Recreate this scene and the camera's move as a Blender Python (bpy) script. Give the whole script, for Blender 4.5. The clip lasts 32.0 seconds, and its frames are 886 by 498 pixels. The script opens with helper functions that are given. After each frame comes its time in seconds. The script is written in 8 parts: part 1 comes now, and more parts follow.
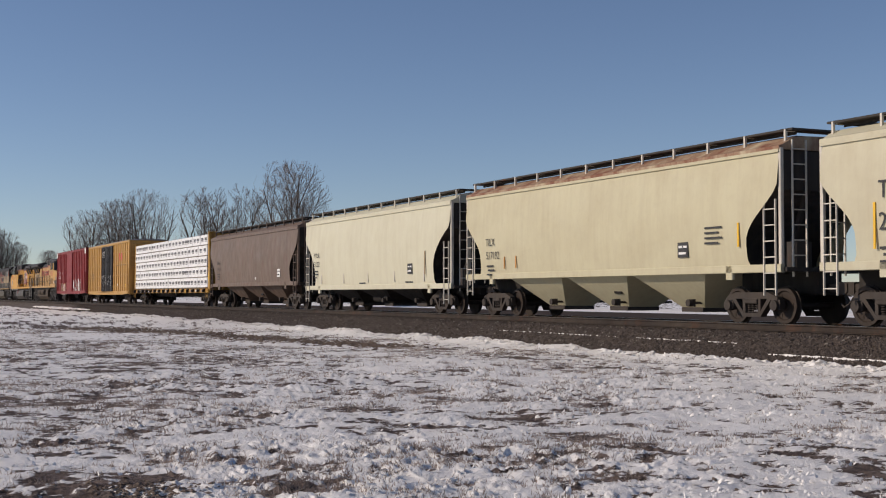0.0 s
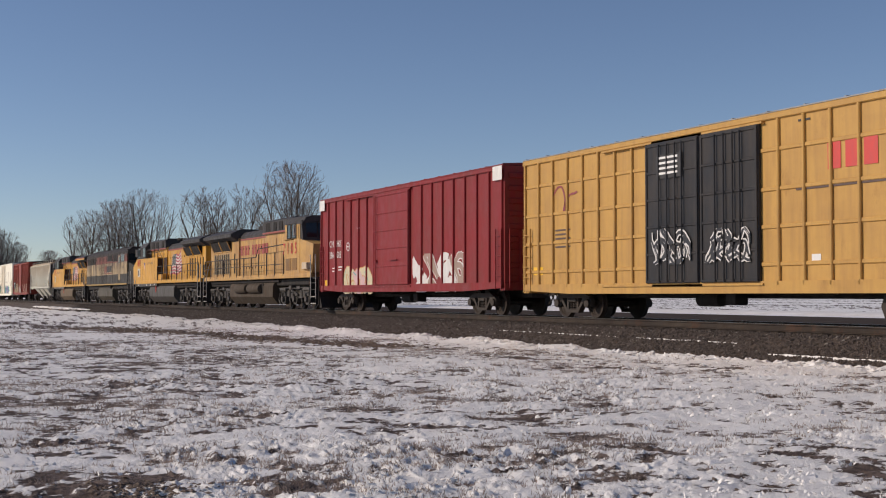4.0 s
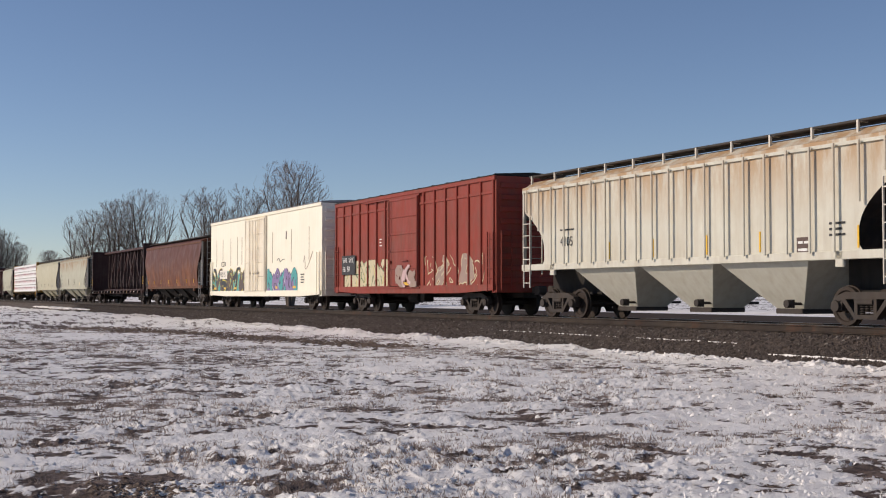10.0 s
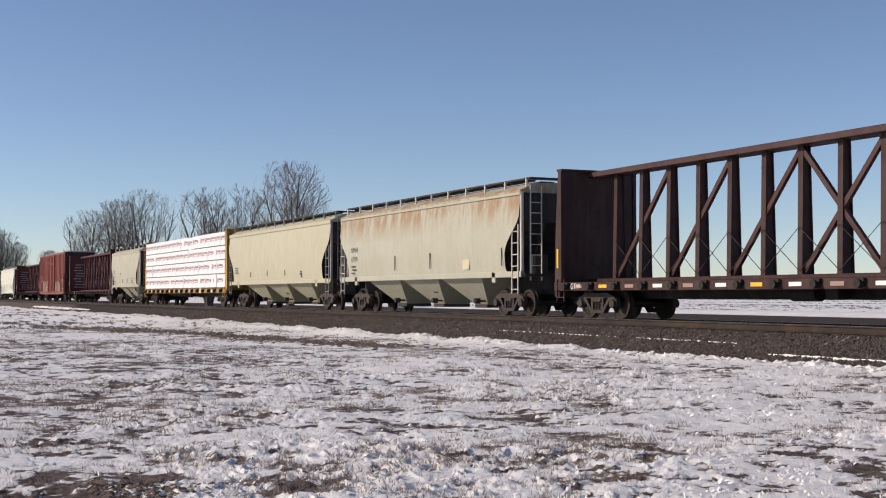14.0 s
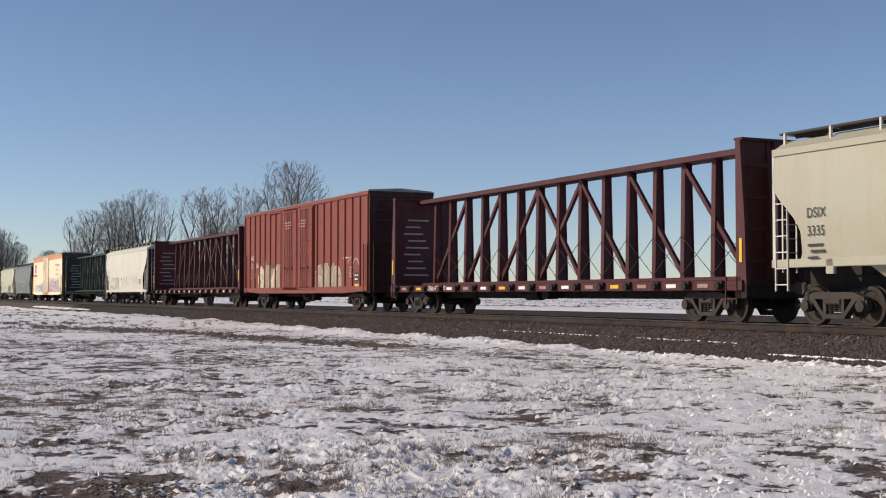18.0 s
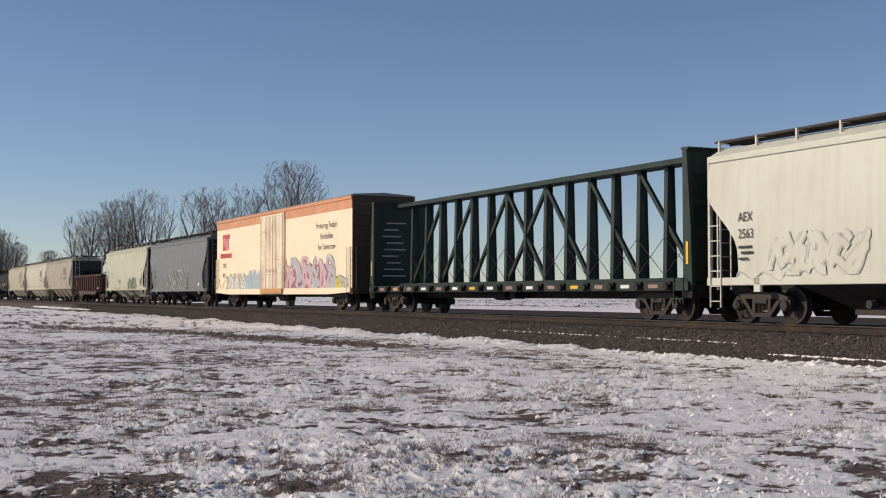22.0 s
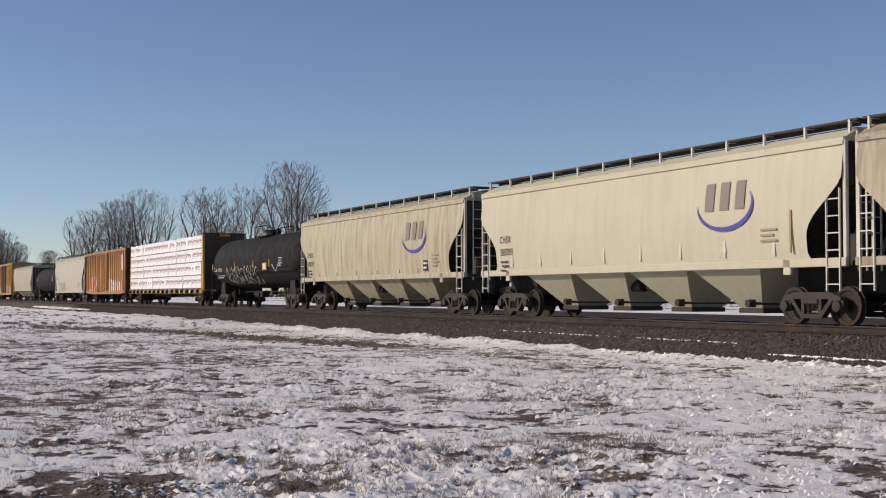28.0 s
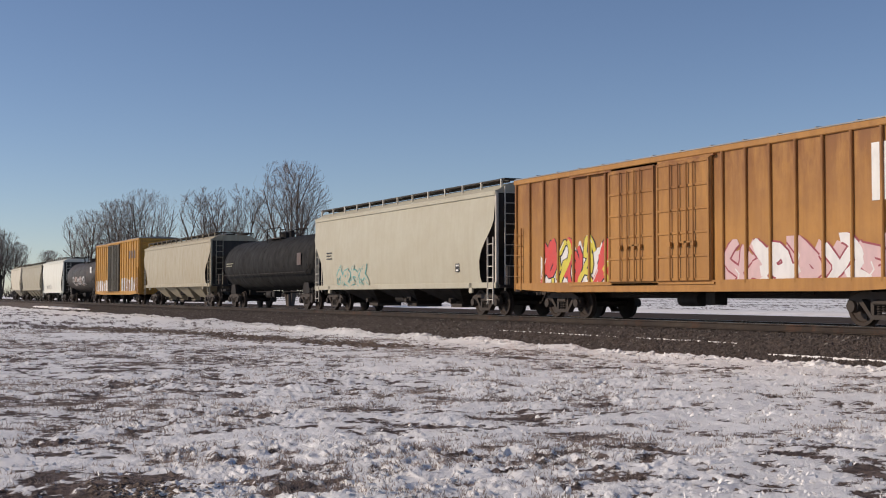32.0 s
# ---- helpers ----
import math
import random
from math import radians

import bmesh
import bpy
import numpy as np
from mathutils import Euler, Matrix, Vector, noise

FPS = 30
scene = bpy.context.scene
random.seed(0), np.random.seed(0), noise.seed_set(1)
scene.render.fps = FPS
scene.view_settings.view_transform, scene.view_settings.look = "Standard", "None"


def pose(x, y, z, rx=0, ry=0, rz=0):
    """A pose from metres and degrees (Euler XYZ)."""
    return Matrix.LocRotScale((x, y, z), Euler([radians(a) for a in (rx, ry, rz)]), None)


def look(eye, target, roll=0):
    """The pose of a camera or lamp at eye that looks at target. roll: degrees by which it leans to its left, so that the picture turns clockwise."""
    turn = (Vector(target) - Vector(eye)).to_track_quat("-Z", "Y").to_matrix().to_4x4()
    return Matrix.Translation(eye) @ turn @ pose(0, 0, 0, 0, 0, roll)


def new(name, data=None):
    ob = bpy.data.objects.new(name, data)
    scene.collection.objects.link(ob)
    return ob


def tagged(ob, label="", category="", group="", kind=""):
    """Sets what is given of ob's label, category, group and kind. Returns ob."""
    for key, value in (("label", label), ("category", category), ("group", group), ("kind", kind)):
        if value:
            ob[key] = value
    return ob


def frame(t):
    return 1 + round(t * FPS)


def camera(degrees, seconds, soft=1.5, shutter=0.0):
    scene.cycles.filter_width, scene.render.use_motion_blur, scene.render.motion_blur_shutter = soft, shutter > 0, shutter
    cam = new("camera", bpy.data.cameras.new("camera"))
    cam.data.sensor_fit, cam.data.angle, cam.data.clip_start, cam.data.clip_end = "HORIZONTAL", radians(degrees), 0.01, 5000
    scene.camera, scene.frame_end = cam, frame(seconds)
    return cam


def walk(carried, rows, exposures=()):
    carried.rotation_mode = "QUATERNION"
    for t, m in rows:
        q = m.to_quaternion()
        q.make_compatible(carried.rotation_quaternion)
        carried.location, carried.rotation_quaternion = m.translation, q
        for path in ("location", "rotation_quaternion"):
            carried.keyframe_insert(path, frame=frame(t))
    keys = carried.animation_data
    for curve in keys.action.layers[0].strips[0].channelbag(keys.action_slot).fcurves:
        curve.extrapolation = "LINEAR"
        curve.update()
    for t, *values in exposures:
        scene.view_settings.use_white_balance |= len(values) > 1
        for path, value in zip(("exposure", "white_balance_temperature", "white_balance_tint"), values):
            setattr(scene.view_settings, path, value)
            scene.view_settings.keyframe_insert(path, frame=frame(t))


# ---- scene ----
# World: rails run along x with their top at z = 0, the train rolls towards +x, the camera stands at y = -21.4.
cam = camera(38.76, 32.0, soft=1.1)
EYE = (0.0, -21.41, 0.708)
YAW, PITCH = radians(64.83), radians(2.10)
AIM = (EYE[0] - math.sin(YAW) * math.cos(PITCH), EYE[1] + math.cos(YAW) * math.cos(PITCH), EYE[2] + math.sin(PITCH))
EXPOSURES = [(t, stops, 6780, 15) for t, stops in ((0, -0.14), (1, -0.14), (2, 0.0), (3, -0.20), (6, 0.20), (7, 0.22), (8, 0.28), (9, 0.12), (10, -0.02), (11, -0.02), (12, -0.15), (13, 0.24), (14, 0.24), (17, -0.16), (18, 0.13), (19, 0.34), (20, 0.25), (21, 0.17), (22, -0.06), (23, 0.0), (24, -0.2), (25, 0.08), (28, 0.03), (29, 0.0), (30, 0.08), (31, -0.18), (32, -0.02))]
walk(cam, [(0.0, look(EYE, AIM)), (32.0, look(EYE, AIM))], exposures=EXPOSURES)

# ---- light ----
SUN_EL, SUN_AZ = radians(27), radians(206)      # azimuth clockwise from +y, so the sun stands behind the camera and up the line
world = bpy.data.worlds.new("winter_sky")
scene.world = world
world.use_nodes = True
wn = world.node_tree
sky = wn.nodes.new("ShaderNodeTexSky")
sky.sky_type = "NISHITA"
sky.sun_disc = False
sky.sun_elevation, sky.sun_rotation = SUN_EL, SUN_AZ
sky.altitude, sky.air_density, sky.dust_density, sky.ozone_density = 2200, 1.0, 0.45, 2.2
tinted = wn.nodes.new("ShaderNodeMix")
tinted.data_type, tinted.blend_type = "RGBA", "MULTIPLY"
tinted.inputs[0].default_value = 1.0
tinted.inputs[7].default_value = (0.925, 0.945, 1.0, 1)
wn.links.new(sky.outputs[0], tinted.inputs[6])
wn.links.new(tinted.outputs[2], wn.nodes["Background"].inputs[0])
wn.nodes["Background"].inputs[1].default_value = 0.096
sun = new("sun", bpy.data.lights.new("sun", "SUN"))
sun.data.energy, sun.data.angle, sun.data.color = 3.4, radians(0.53), (1.0, 0.885, 0.73)
sun_from = Vector((math.sin(SUN_AZ) * math.cos(SUN_EL), math.cos(SUN_AZ) * math.cos(SUN_EL), math.sin(SUN_EL)))
sun.matrix_world = look(sun_from * 400, (0, 0, 0))

# ---- materials ----
MATS = {}


def tree_of(name):
    m = bpy.data.materials.new(name)
    m.use_nodes = True
    nt = m.node_tree
    return m, nt, nt.nodes["Principled BSDF"]


def node(nt, kind, **values):
    n = nt.nodes.new(kind)
    for k, v in values.items():
        n.inputs[k].default_value = v
    return n


def ramp(nt, src, a, b, lo=(0, 0, 0, 1), hi=(1, 1, 1, 1)):
    r = nt.nodes.new("ShaderNodeValToRGB")
    r.color_ramp.elements[0].position, r.color_ramp.elements[1].position = a, b
    r.color_ramp.elements[0].color, r.color_ramp.elements[1].color = lo, hi
    nt.links.new(src, r.inputs[0])
    return r.outputs[0]


def mix(nt, fac, a, b):
    m = nt.nodes.new("ShaderNodeMix")
    m.data_type = "RGBA"
    for sock, v in ((m.inputs[0], fac), (m.inputs[6], a), (m.inputs[7], b)):
        if isinstance(v, bpy.types.NodeSocket):
            nt.links.new(v, sock)
        elif isinstance(v, tuple):
            sock.default_value = (*v[:3], 1)
        else:
            sock.default_value = v
    return m.outputs[2]


def times(nt, a, k):
    m = nt.nodes.new("ShaderNodeMath")
    m.operation = "MULTIPLY"
    nt.links.new(a, m.inputs[0])
    if isinstance(k, bpy.types.NodeSocket):
        nt.links.new(k, m.inputs[1])
    else:
        m.inputs[1].default_value = k
    return m.outputs[0]


def noise_at(nt, scale, stretch=(1, 1, 1), detail=4.0, seed=0.0, rough=0.55):
    tc = nt.nodes.new("ShaderNodeTexCoord")
    mp = nt.nodes.new("ShaderNodeMapping")
    mp.inputs["Scale"].default_value = stretch
    mp.inputs["Location"].default_value = (seed * 3.1, seed * 1.7, seed * 0.9)
    nt.links.new(tc.outputs["Object"], mp.inputs[0])
    n = node(nt, "ShaderNodeTexNoise", Scale=scale, Detail=detail, Roughness=rough)
    nt.links.new(mp.outputs[0], n.inputs["Vector"])
    return n.outputs["Fac"]


def bump(nt, bsdf, height, strength, distance):
    b = node(nt, "ShaderNodeBump", Strength=strength, Distance=distance)
    nt.links.new(height, b.inputs["Height"])
    nt.links.new(b.outputs[0], bsdf.inputs["Normal"])


def paint(name, colour, rough=0.5, streak=0.25, rust=0.0, grime=0.25, dirt=(0.10, 0.075, 0.055), rusty=(0.16, 0.055, 0.022), metal=0.0, band=None):
    """Weathered paint: vertical run marks, blotched grime and rust patches over one colour."""
    if name in MATS:
        return MATS[name]
    m, nt, b = tree_of(name)
    seed = len(MATS) * 1.37
    col = mix(nt, times(nt, ramp(nt, noise_at(nt, 1.6, (2.6, 2.6, 0.22), 5, seed), 0.44, 0.70), streak), colour, dirt)
    col = mix(nt, times(nt, ramp(nt, noise_at(nt, 0.55, (1, 1, 1.3), 6, seed + 5, 0.65), 0.42, 0.72), grime), col, dirt)
    col = mix(nt, times(nt, ramp(nt, noise_at(nt, 9.0, (1, 1, 0.6), 3, seed + 9), 0.5, 0.75), grime * 0.35), col, dirt)
    if rust > 0:
        patch = ramp(nt, noise_at(nt, 1.1, (1.2, 1.2, 0.5), 8, seed + 3, 0.7), 0.62 - 0.3 * rust, 0.80 - 0.2 * rust)
        if band:
            patch = ramp(nt, noise_at(nt, 1.0, (1.9, 1.9, 0.45), 7, seed + 3, 0.68), 0.55 - 0.25 * rust, 0.66 - 0.15 * rust)
            tc = nt.nodes.new("ShaderNodeTexCoord")
            sp = nt.nodes.new("ShaderNodeSeparateXYZ")
            nt.links.new(tc.outputs["Object"], sp.inputs[0])
            mr = node(nt, "ShaderNodeMapRange", **{"From Min": band[0], "From Max": band[1]})
            nt.links.new(sp.outputs[2], mr.inputs[0])
            patch = times(nt, patch, mr.outputs[0])
        col = mix(nt, times(nt, patch, min(1.0, 0.5 + rust * 0.5)), col, rusty)
    nt.links.new(col, b.inputs["Base Color"])
    b.inputs["Metallic"].default_value = metal
    b.inputs["Specular IOR Level"].default_value = 0.3
    r = ramp(nt, noise_at(nt, 3.0, (1, 1, 0.5), 4, seed + 2), 0.3, 0.8, (rough - 0.1,) * 3 + (1,), (min(1, rough + 0.22),) * 3 + (1,))
    nt.links.new(r, b.inputs["Roughness"])
    bump(nt, b, noise_at(nt, 2.2, (1, 1, 0.8), 3, seed + 7), 0.12, 0.03)
    MATS[name] = m
    return m


def plain(name, colour, rough=0.6, metal=0.0):
    """Small lettering, straps and marks: one colour with a little wear."""
    if name in MATS:
        return MATS[name]
    m, nt, b = tree_of(name)
    worn = tuple(c * 0.62 + 0.05 for c in colour)
    nt.links.new(mix(nt, times(nt, ramp(nt, noise_at(nt, 5.0, (1, 1, 0.5), 5, len(MATS)), 0.4, 0.8), 0.55), colour, worn), b.inputs["Base Color"])
    b.inputs["Roughness"].default_value, b.inputs["Metallic"].default_value = rough, metal
    MATS[name] = m
    return m


STEEL = paint("dusty_steel", (0.044, 0.037, 0.033), 0.75, 0.3, 0.25, 0.5, dirt=(0.078, 0.061, 0.05), rusty=(0.055, 0.03, 0.02))
DARK = paint("black_underframe", (0.016, 0.0145, 0.014), 0.75, 0.4, 0.1, 0.5, dirt=(0.045, 0.036, 0.03))
WHEEL = paint("wheel_steel", (0.045, 0.034, 0.028), 0.6, 0.0, 0.25, 0.5, dirt=(0.03, 0.025, 0.02), rusty=(0.06, 0.03, 0.02), metal=0.3)
TREAD = plain("polished_tread", (0.42, 0.41, 0.40), 0.3, 0.9)
GALV = paint("galvanised_steel", (0.34, 0.34, 0.34), 0.5, 0.3, 0.12, 0.4, metal=0.3)
GRATE = paint("dark_grating", (0.035, 0.033, 0.032), 0.7, 0.2, 0.2, 0.4)
BLACK = plain("black_lettering", (0.02, 0.02, 0.022))
WHITE = plain("white_lettering", (0.78, 0.78, 0.76))
RED = plain("red_lettering", (0.50, 0.035, 0.025))
YELLOW = plain("yellow_reflector", (0.85, 0.50, 0.03), 0.35)


def glass_dark():
    if "cab_glass" not in MATS:
        m, nt, b = tree_of("cab_glass")
        b.inputs["Base Color"].default_value = (0.015, 0.02, 0.024, 1)
        b.inputs["Roughness"].default_value = 0.06
        b.inputs["IOR"].default_value = 1.5
        MATS["cab_glass"] = m
    return MATS["cab_glass"]


# ---- mesh helpers ----
class Shape:
    """Collects vertices and faces of one part."""

    def __init__(self):
        self.v, self.f = [], []

    def add(self, verts, faces):
        k = len(self.v)
        self.v += [tuple(p) for p in verts]
        self.f += [tuple(i + k for i in q) for q in faces]
        return self

    def box(self, x0, x1, y0, y1, z0, z1, c=0.0):
        """A box, its four edges along the longest side cut by c."""
        if c <= 0:
            return self.add([(x0, y0, z0), (x1, y0, z0), (x1, y1, z0), (x0, y1, z0), (x0, y0, z1), (x1, y0, z1), (x1, y1, z1), (x0, y1, z1)],
                            [(0, 3, 2, 1), (4, 5, 6, 7), (0, 1, 5, 4), (1, 2, 6, 5), (2, 3, 7, 6), (3, 0, 4, 7)])
        d = (x1 - x0, y1 - y0, z1 - z0)
        ax = d.index(max(d))
        lo, hi = (x0, y0, z0), (x1, y1, z1)
        a, b = [k for k in range(3) if k != ax]
        c = min(c, d[a] * 0.45, d[b] * 0.45)
        prof = [(lo[a] + c, lo[b]), (hi[a] - c, lo[b]), (hi[a], lo[b] + c), (hi[a], hi[b] - c), (hi[a] - c, hi[b]), (lo[a] + c, hi[b]), (lo[a], hi[b] - c), (lo[a], lo[b] + c)]
        verts = []
        for e in (lo[ax], hi[ax]):
            for p, q in prof:
                w = [0, 0, 0]
                w[ax], w[a], w[b] = e, p, q
                verts.append(w)
        flip = ax == 1
        faces = [tuple(range(8))[::-1], tuple(range(8, 16))] + [(i, (i + 1) % 8, (i + 1) % 8 + 8, i + 8) for i in range(8)]
        return self.add(verts, [q[::-1] for q in faces] if flip else faces)

    def bar(self, p, q, w, h=None):
        """A square bar from p to q."""
        p, q = Vector(p), Vector(q)
        d = (q - p).normalized()
        s = d.cross(Vector((0, 0, 1)))
        if s.length < 1e-3:
            s = Vector((0, 1, 0))
        s.normalize()
        u = s.cross(d)
        s, u = s * w / 2, u * (h or w) / 2
        return self.add([e + a * s + b * u for e in (p, q) for a, b in ((-1, -1), (1, -1), (1, 1), (-1, 1))],
                        [(0, 1, 2, 3), (7, 6, 5, 4), (0, 4, 5, 1), (1, 5, 6, 2), (2, 6, 7, 3), (3, 7, 4, 0)])

    def tube(self, p, q, r, n=8, r2=None):
        p, q = Vector(p), Vector(q)
        d = (q - p).normalized()
        s = d.orthogonal().normalized()
        u = d.cross(s)
        r2 = r if r2 is None else r2
        ring = [(math.cos(2 * math.pi * i / n), math.sin(2 * math.pi * i / n)) for i in range(n)]
        verts = [p + r * (a * s + b * u) for a, b in ring] + [q + r2 * (a * s + b * u) for a, b in ring]
        return self.add(verts, [tuple(range(n))[::-1], tuple(range(n, 2 * n))] + [(i, (i + 1) % n, (i + 1) % n + n, i + n) for i in range(n)])

    def path(self, pts, r, n=6):
        for a, b in zip(pts, pts[1:]):
            self.tube(a, b, r, n)
        return self

    def lathe(self, prof, n=20, axis="y", at=(0, 0, 0), caps=True):
        """A turned form: prof holds (along, radius)."""
        verts, faces = [], []
        for a, r in prof:
            for i in range(n):
                c, s = r * math.cos(2 * math.pi * i / n), r * math.sin(2 * math.pi * i / n)
                w = {"y": (c, a, s), "x": (a, c, s), "z": (c, s, a)}[axis]
                verts.append((w[0] + at[0], w[1] + at[1], w[2] + at[2]))
        for k in range(len(prof) - 1):
            faces += [(k * n + i, k * n + (i + 1) % n, (k + 1) * n + (i + 1) % n, (k + 1) * n + i) for i in range(n)]
        if caps:
            faces += [tuple(range(n))[::-1], tuple(range((len(prof) - 1) * n, len(prof) * n))]
        return self.add(verts, faces)

    def prism(self, prof, y0, y1):
        """A profile of (x, z) points drawn out along y."""
        n = len(prof)
        return self.add([(x, y0, z) for x, z in prof] + [(x, y1, z) for x, z in prof],
                        [tuple(range(n)), tuple(range(n, 2 * n))[::-1]] + [((i + 1) % n, i, i + n, (i + 1) % n + n) for i in range(n)])

    def along(self, prof, x0, x1):
        """A profile of (y, z) points drawn out along x."""
        n = len(prof)
        return self.add([(x0, y, z) for y, z in prof] + [(x1, y, z) for y, z in prof],
                        [tuple(range(n)), tuple(range(n, 2 * n))[::-1]] + [((i + 1) % n, i, i + n, (i + 1) % n + n) for i in range(n)])

    def mesh(self, name, smooth=0):
        me = bpy.data.meshes.new(name)
        me.from_pydata(self.v, [], self.f)
        me.update()
        bm = bmesh.new()
        bm.from_mesh(me)
        bmesh.ops.recalc_face_normals(bm, faces=bm.faces)
        bm.to_mesh(me)
        bm.free()
        if smooth:
            me.polygons.foreach_set("use_smooth", [True] * len(me.polygons))
            me.set_sharp_from_angle(angle=radians(smooth))
        return me


SHARED = {}


def part(name, shape, material, parent, label="", at=None, smooth=0, key=None):
    """Links one mesh under a thing or a part. With a key the mesh is shared between alike pieces."""
    if key is not None and key in SHARED:
        me = SHARED[key]
    else:
        me = shape() if callable(shape) else shape
        me = me.mesh(name, smooth) if isinstance(me, Shape) else me
        if key is not None:
            SHARED[key] = me
    if material and not me.materials:
        me.materials.append(material)
    ob = new(name, me)
    if material and me.materials[0] != material:
        ob.material_slots[0].link = "OBJECT"
        ob.material_slots[0].material = material
    ob.parent = parent
    if at is not None:
        ob.matrix_basis = at if isinstance(at, Matrix) else Matrix.Translation(at)
    return tagged(ob, label) if label else ob


def thing(name, at, label, category, group=""):
    ob = new(name)
    ob.empty_display_size = 0.3
    ob.matrix_basis = at if isinstance(at, Matrix) else Matrix.Translation(at)
    return tagged(ob, label, category, group)


TEXTS = {}


def lettering(text, size, material, parent, x, y, z, name="lettering", wide=1.0, centre=True, bold=0.012, facing=-1):
    """Painted letters on a side, upright, read from outside."""
    key = (text, centre, bold)
    if key not in TEXTS:
        cu = bpy.data.curves.new("letters", "FONT")
        cu.body, cu.size, cu.align_x, cu.align_y = text, 1.0, "CENTER" if centre else "LEFT", "CENTER"
        cu.offset, cu.resolution_u = bold, 3
        ob = bpy.data.objects.new("letters", cu)
        TEXTS[key] = bpy.data.meshes.new_from_object(ob)
        bpy.data.objects.remove(ob)
    me = TEXTS[key]
    ob = new(name, me)
    if not me.materials:
        me.materials.append(material)
    elif me.materials[0] != material:
        ob.material_slots[0].link = "OBJECT"
        ob.material_slots[0].material = material
    ob.parent = parent
    turn = Matrix.Rotation(radians(90), 4, "X") if facing < 0 else Matrix.Rotation(radians(180), 4, "Z") @ Matrix.Rotation(radians(90), 4, "X")
    ob.matrix_basis = Matrix.Translation((x, y, z)) @ turn @ Matrix.Diagonal((size * wide, size, 1, 1))
    return ob


def bars(parent, x, y, z, rows, material, name="marking"):
    """Unreadable small print as plain bars: rows of (dx, dz, width, height)."""
    s = Shape()
    for dx, dz, w, h in rows:
        s.box(x + dx, x + dx + w, y - 0.004, y + 0.004, z + dz, z + dz + h)
    return part(name, s, material, parent)


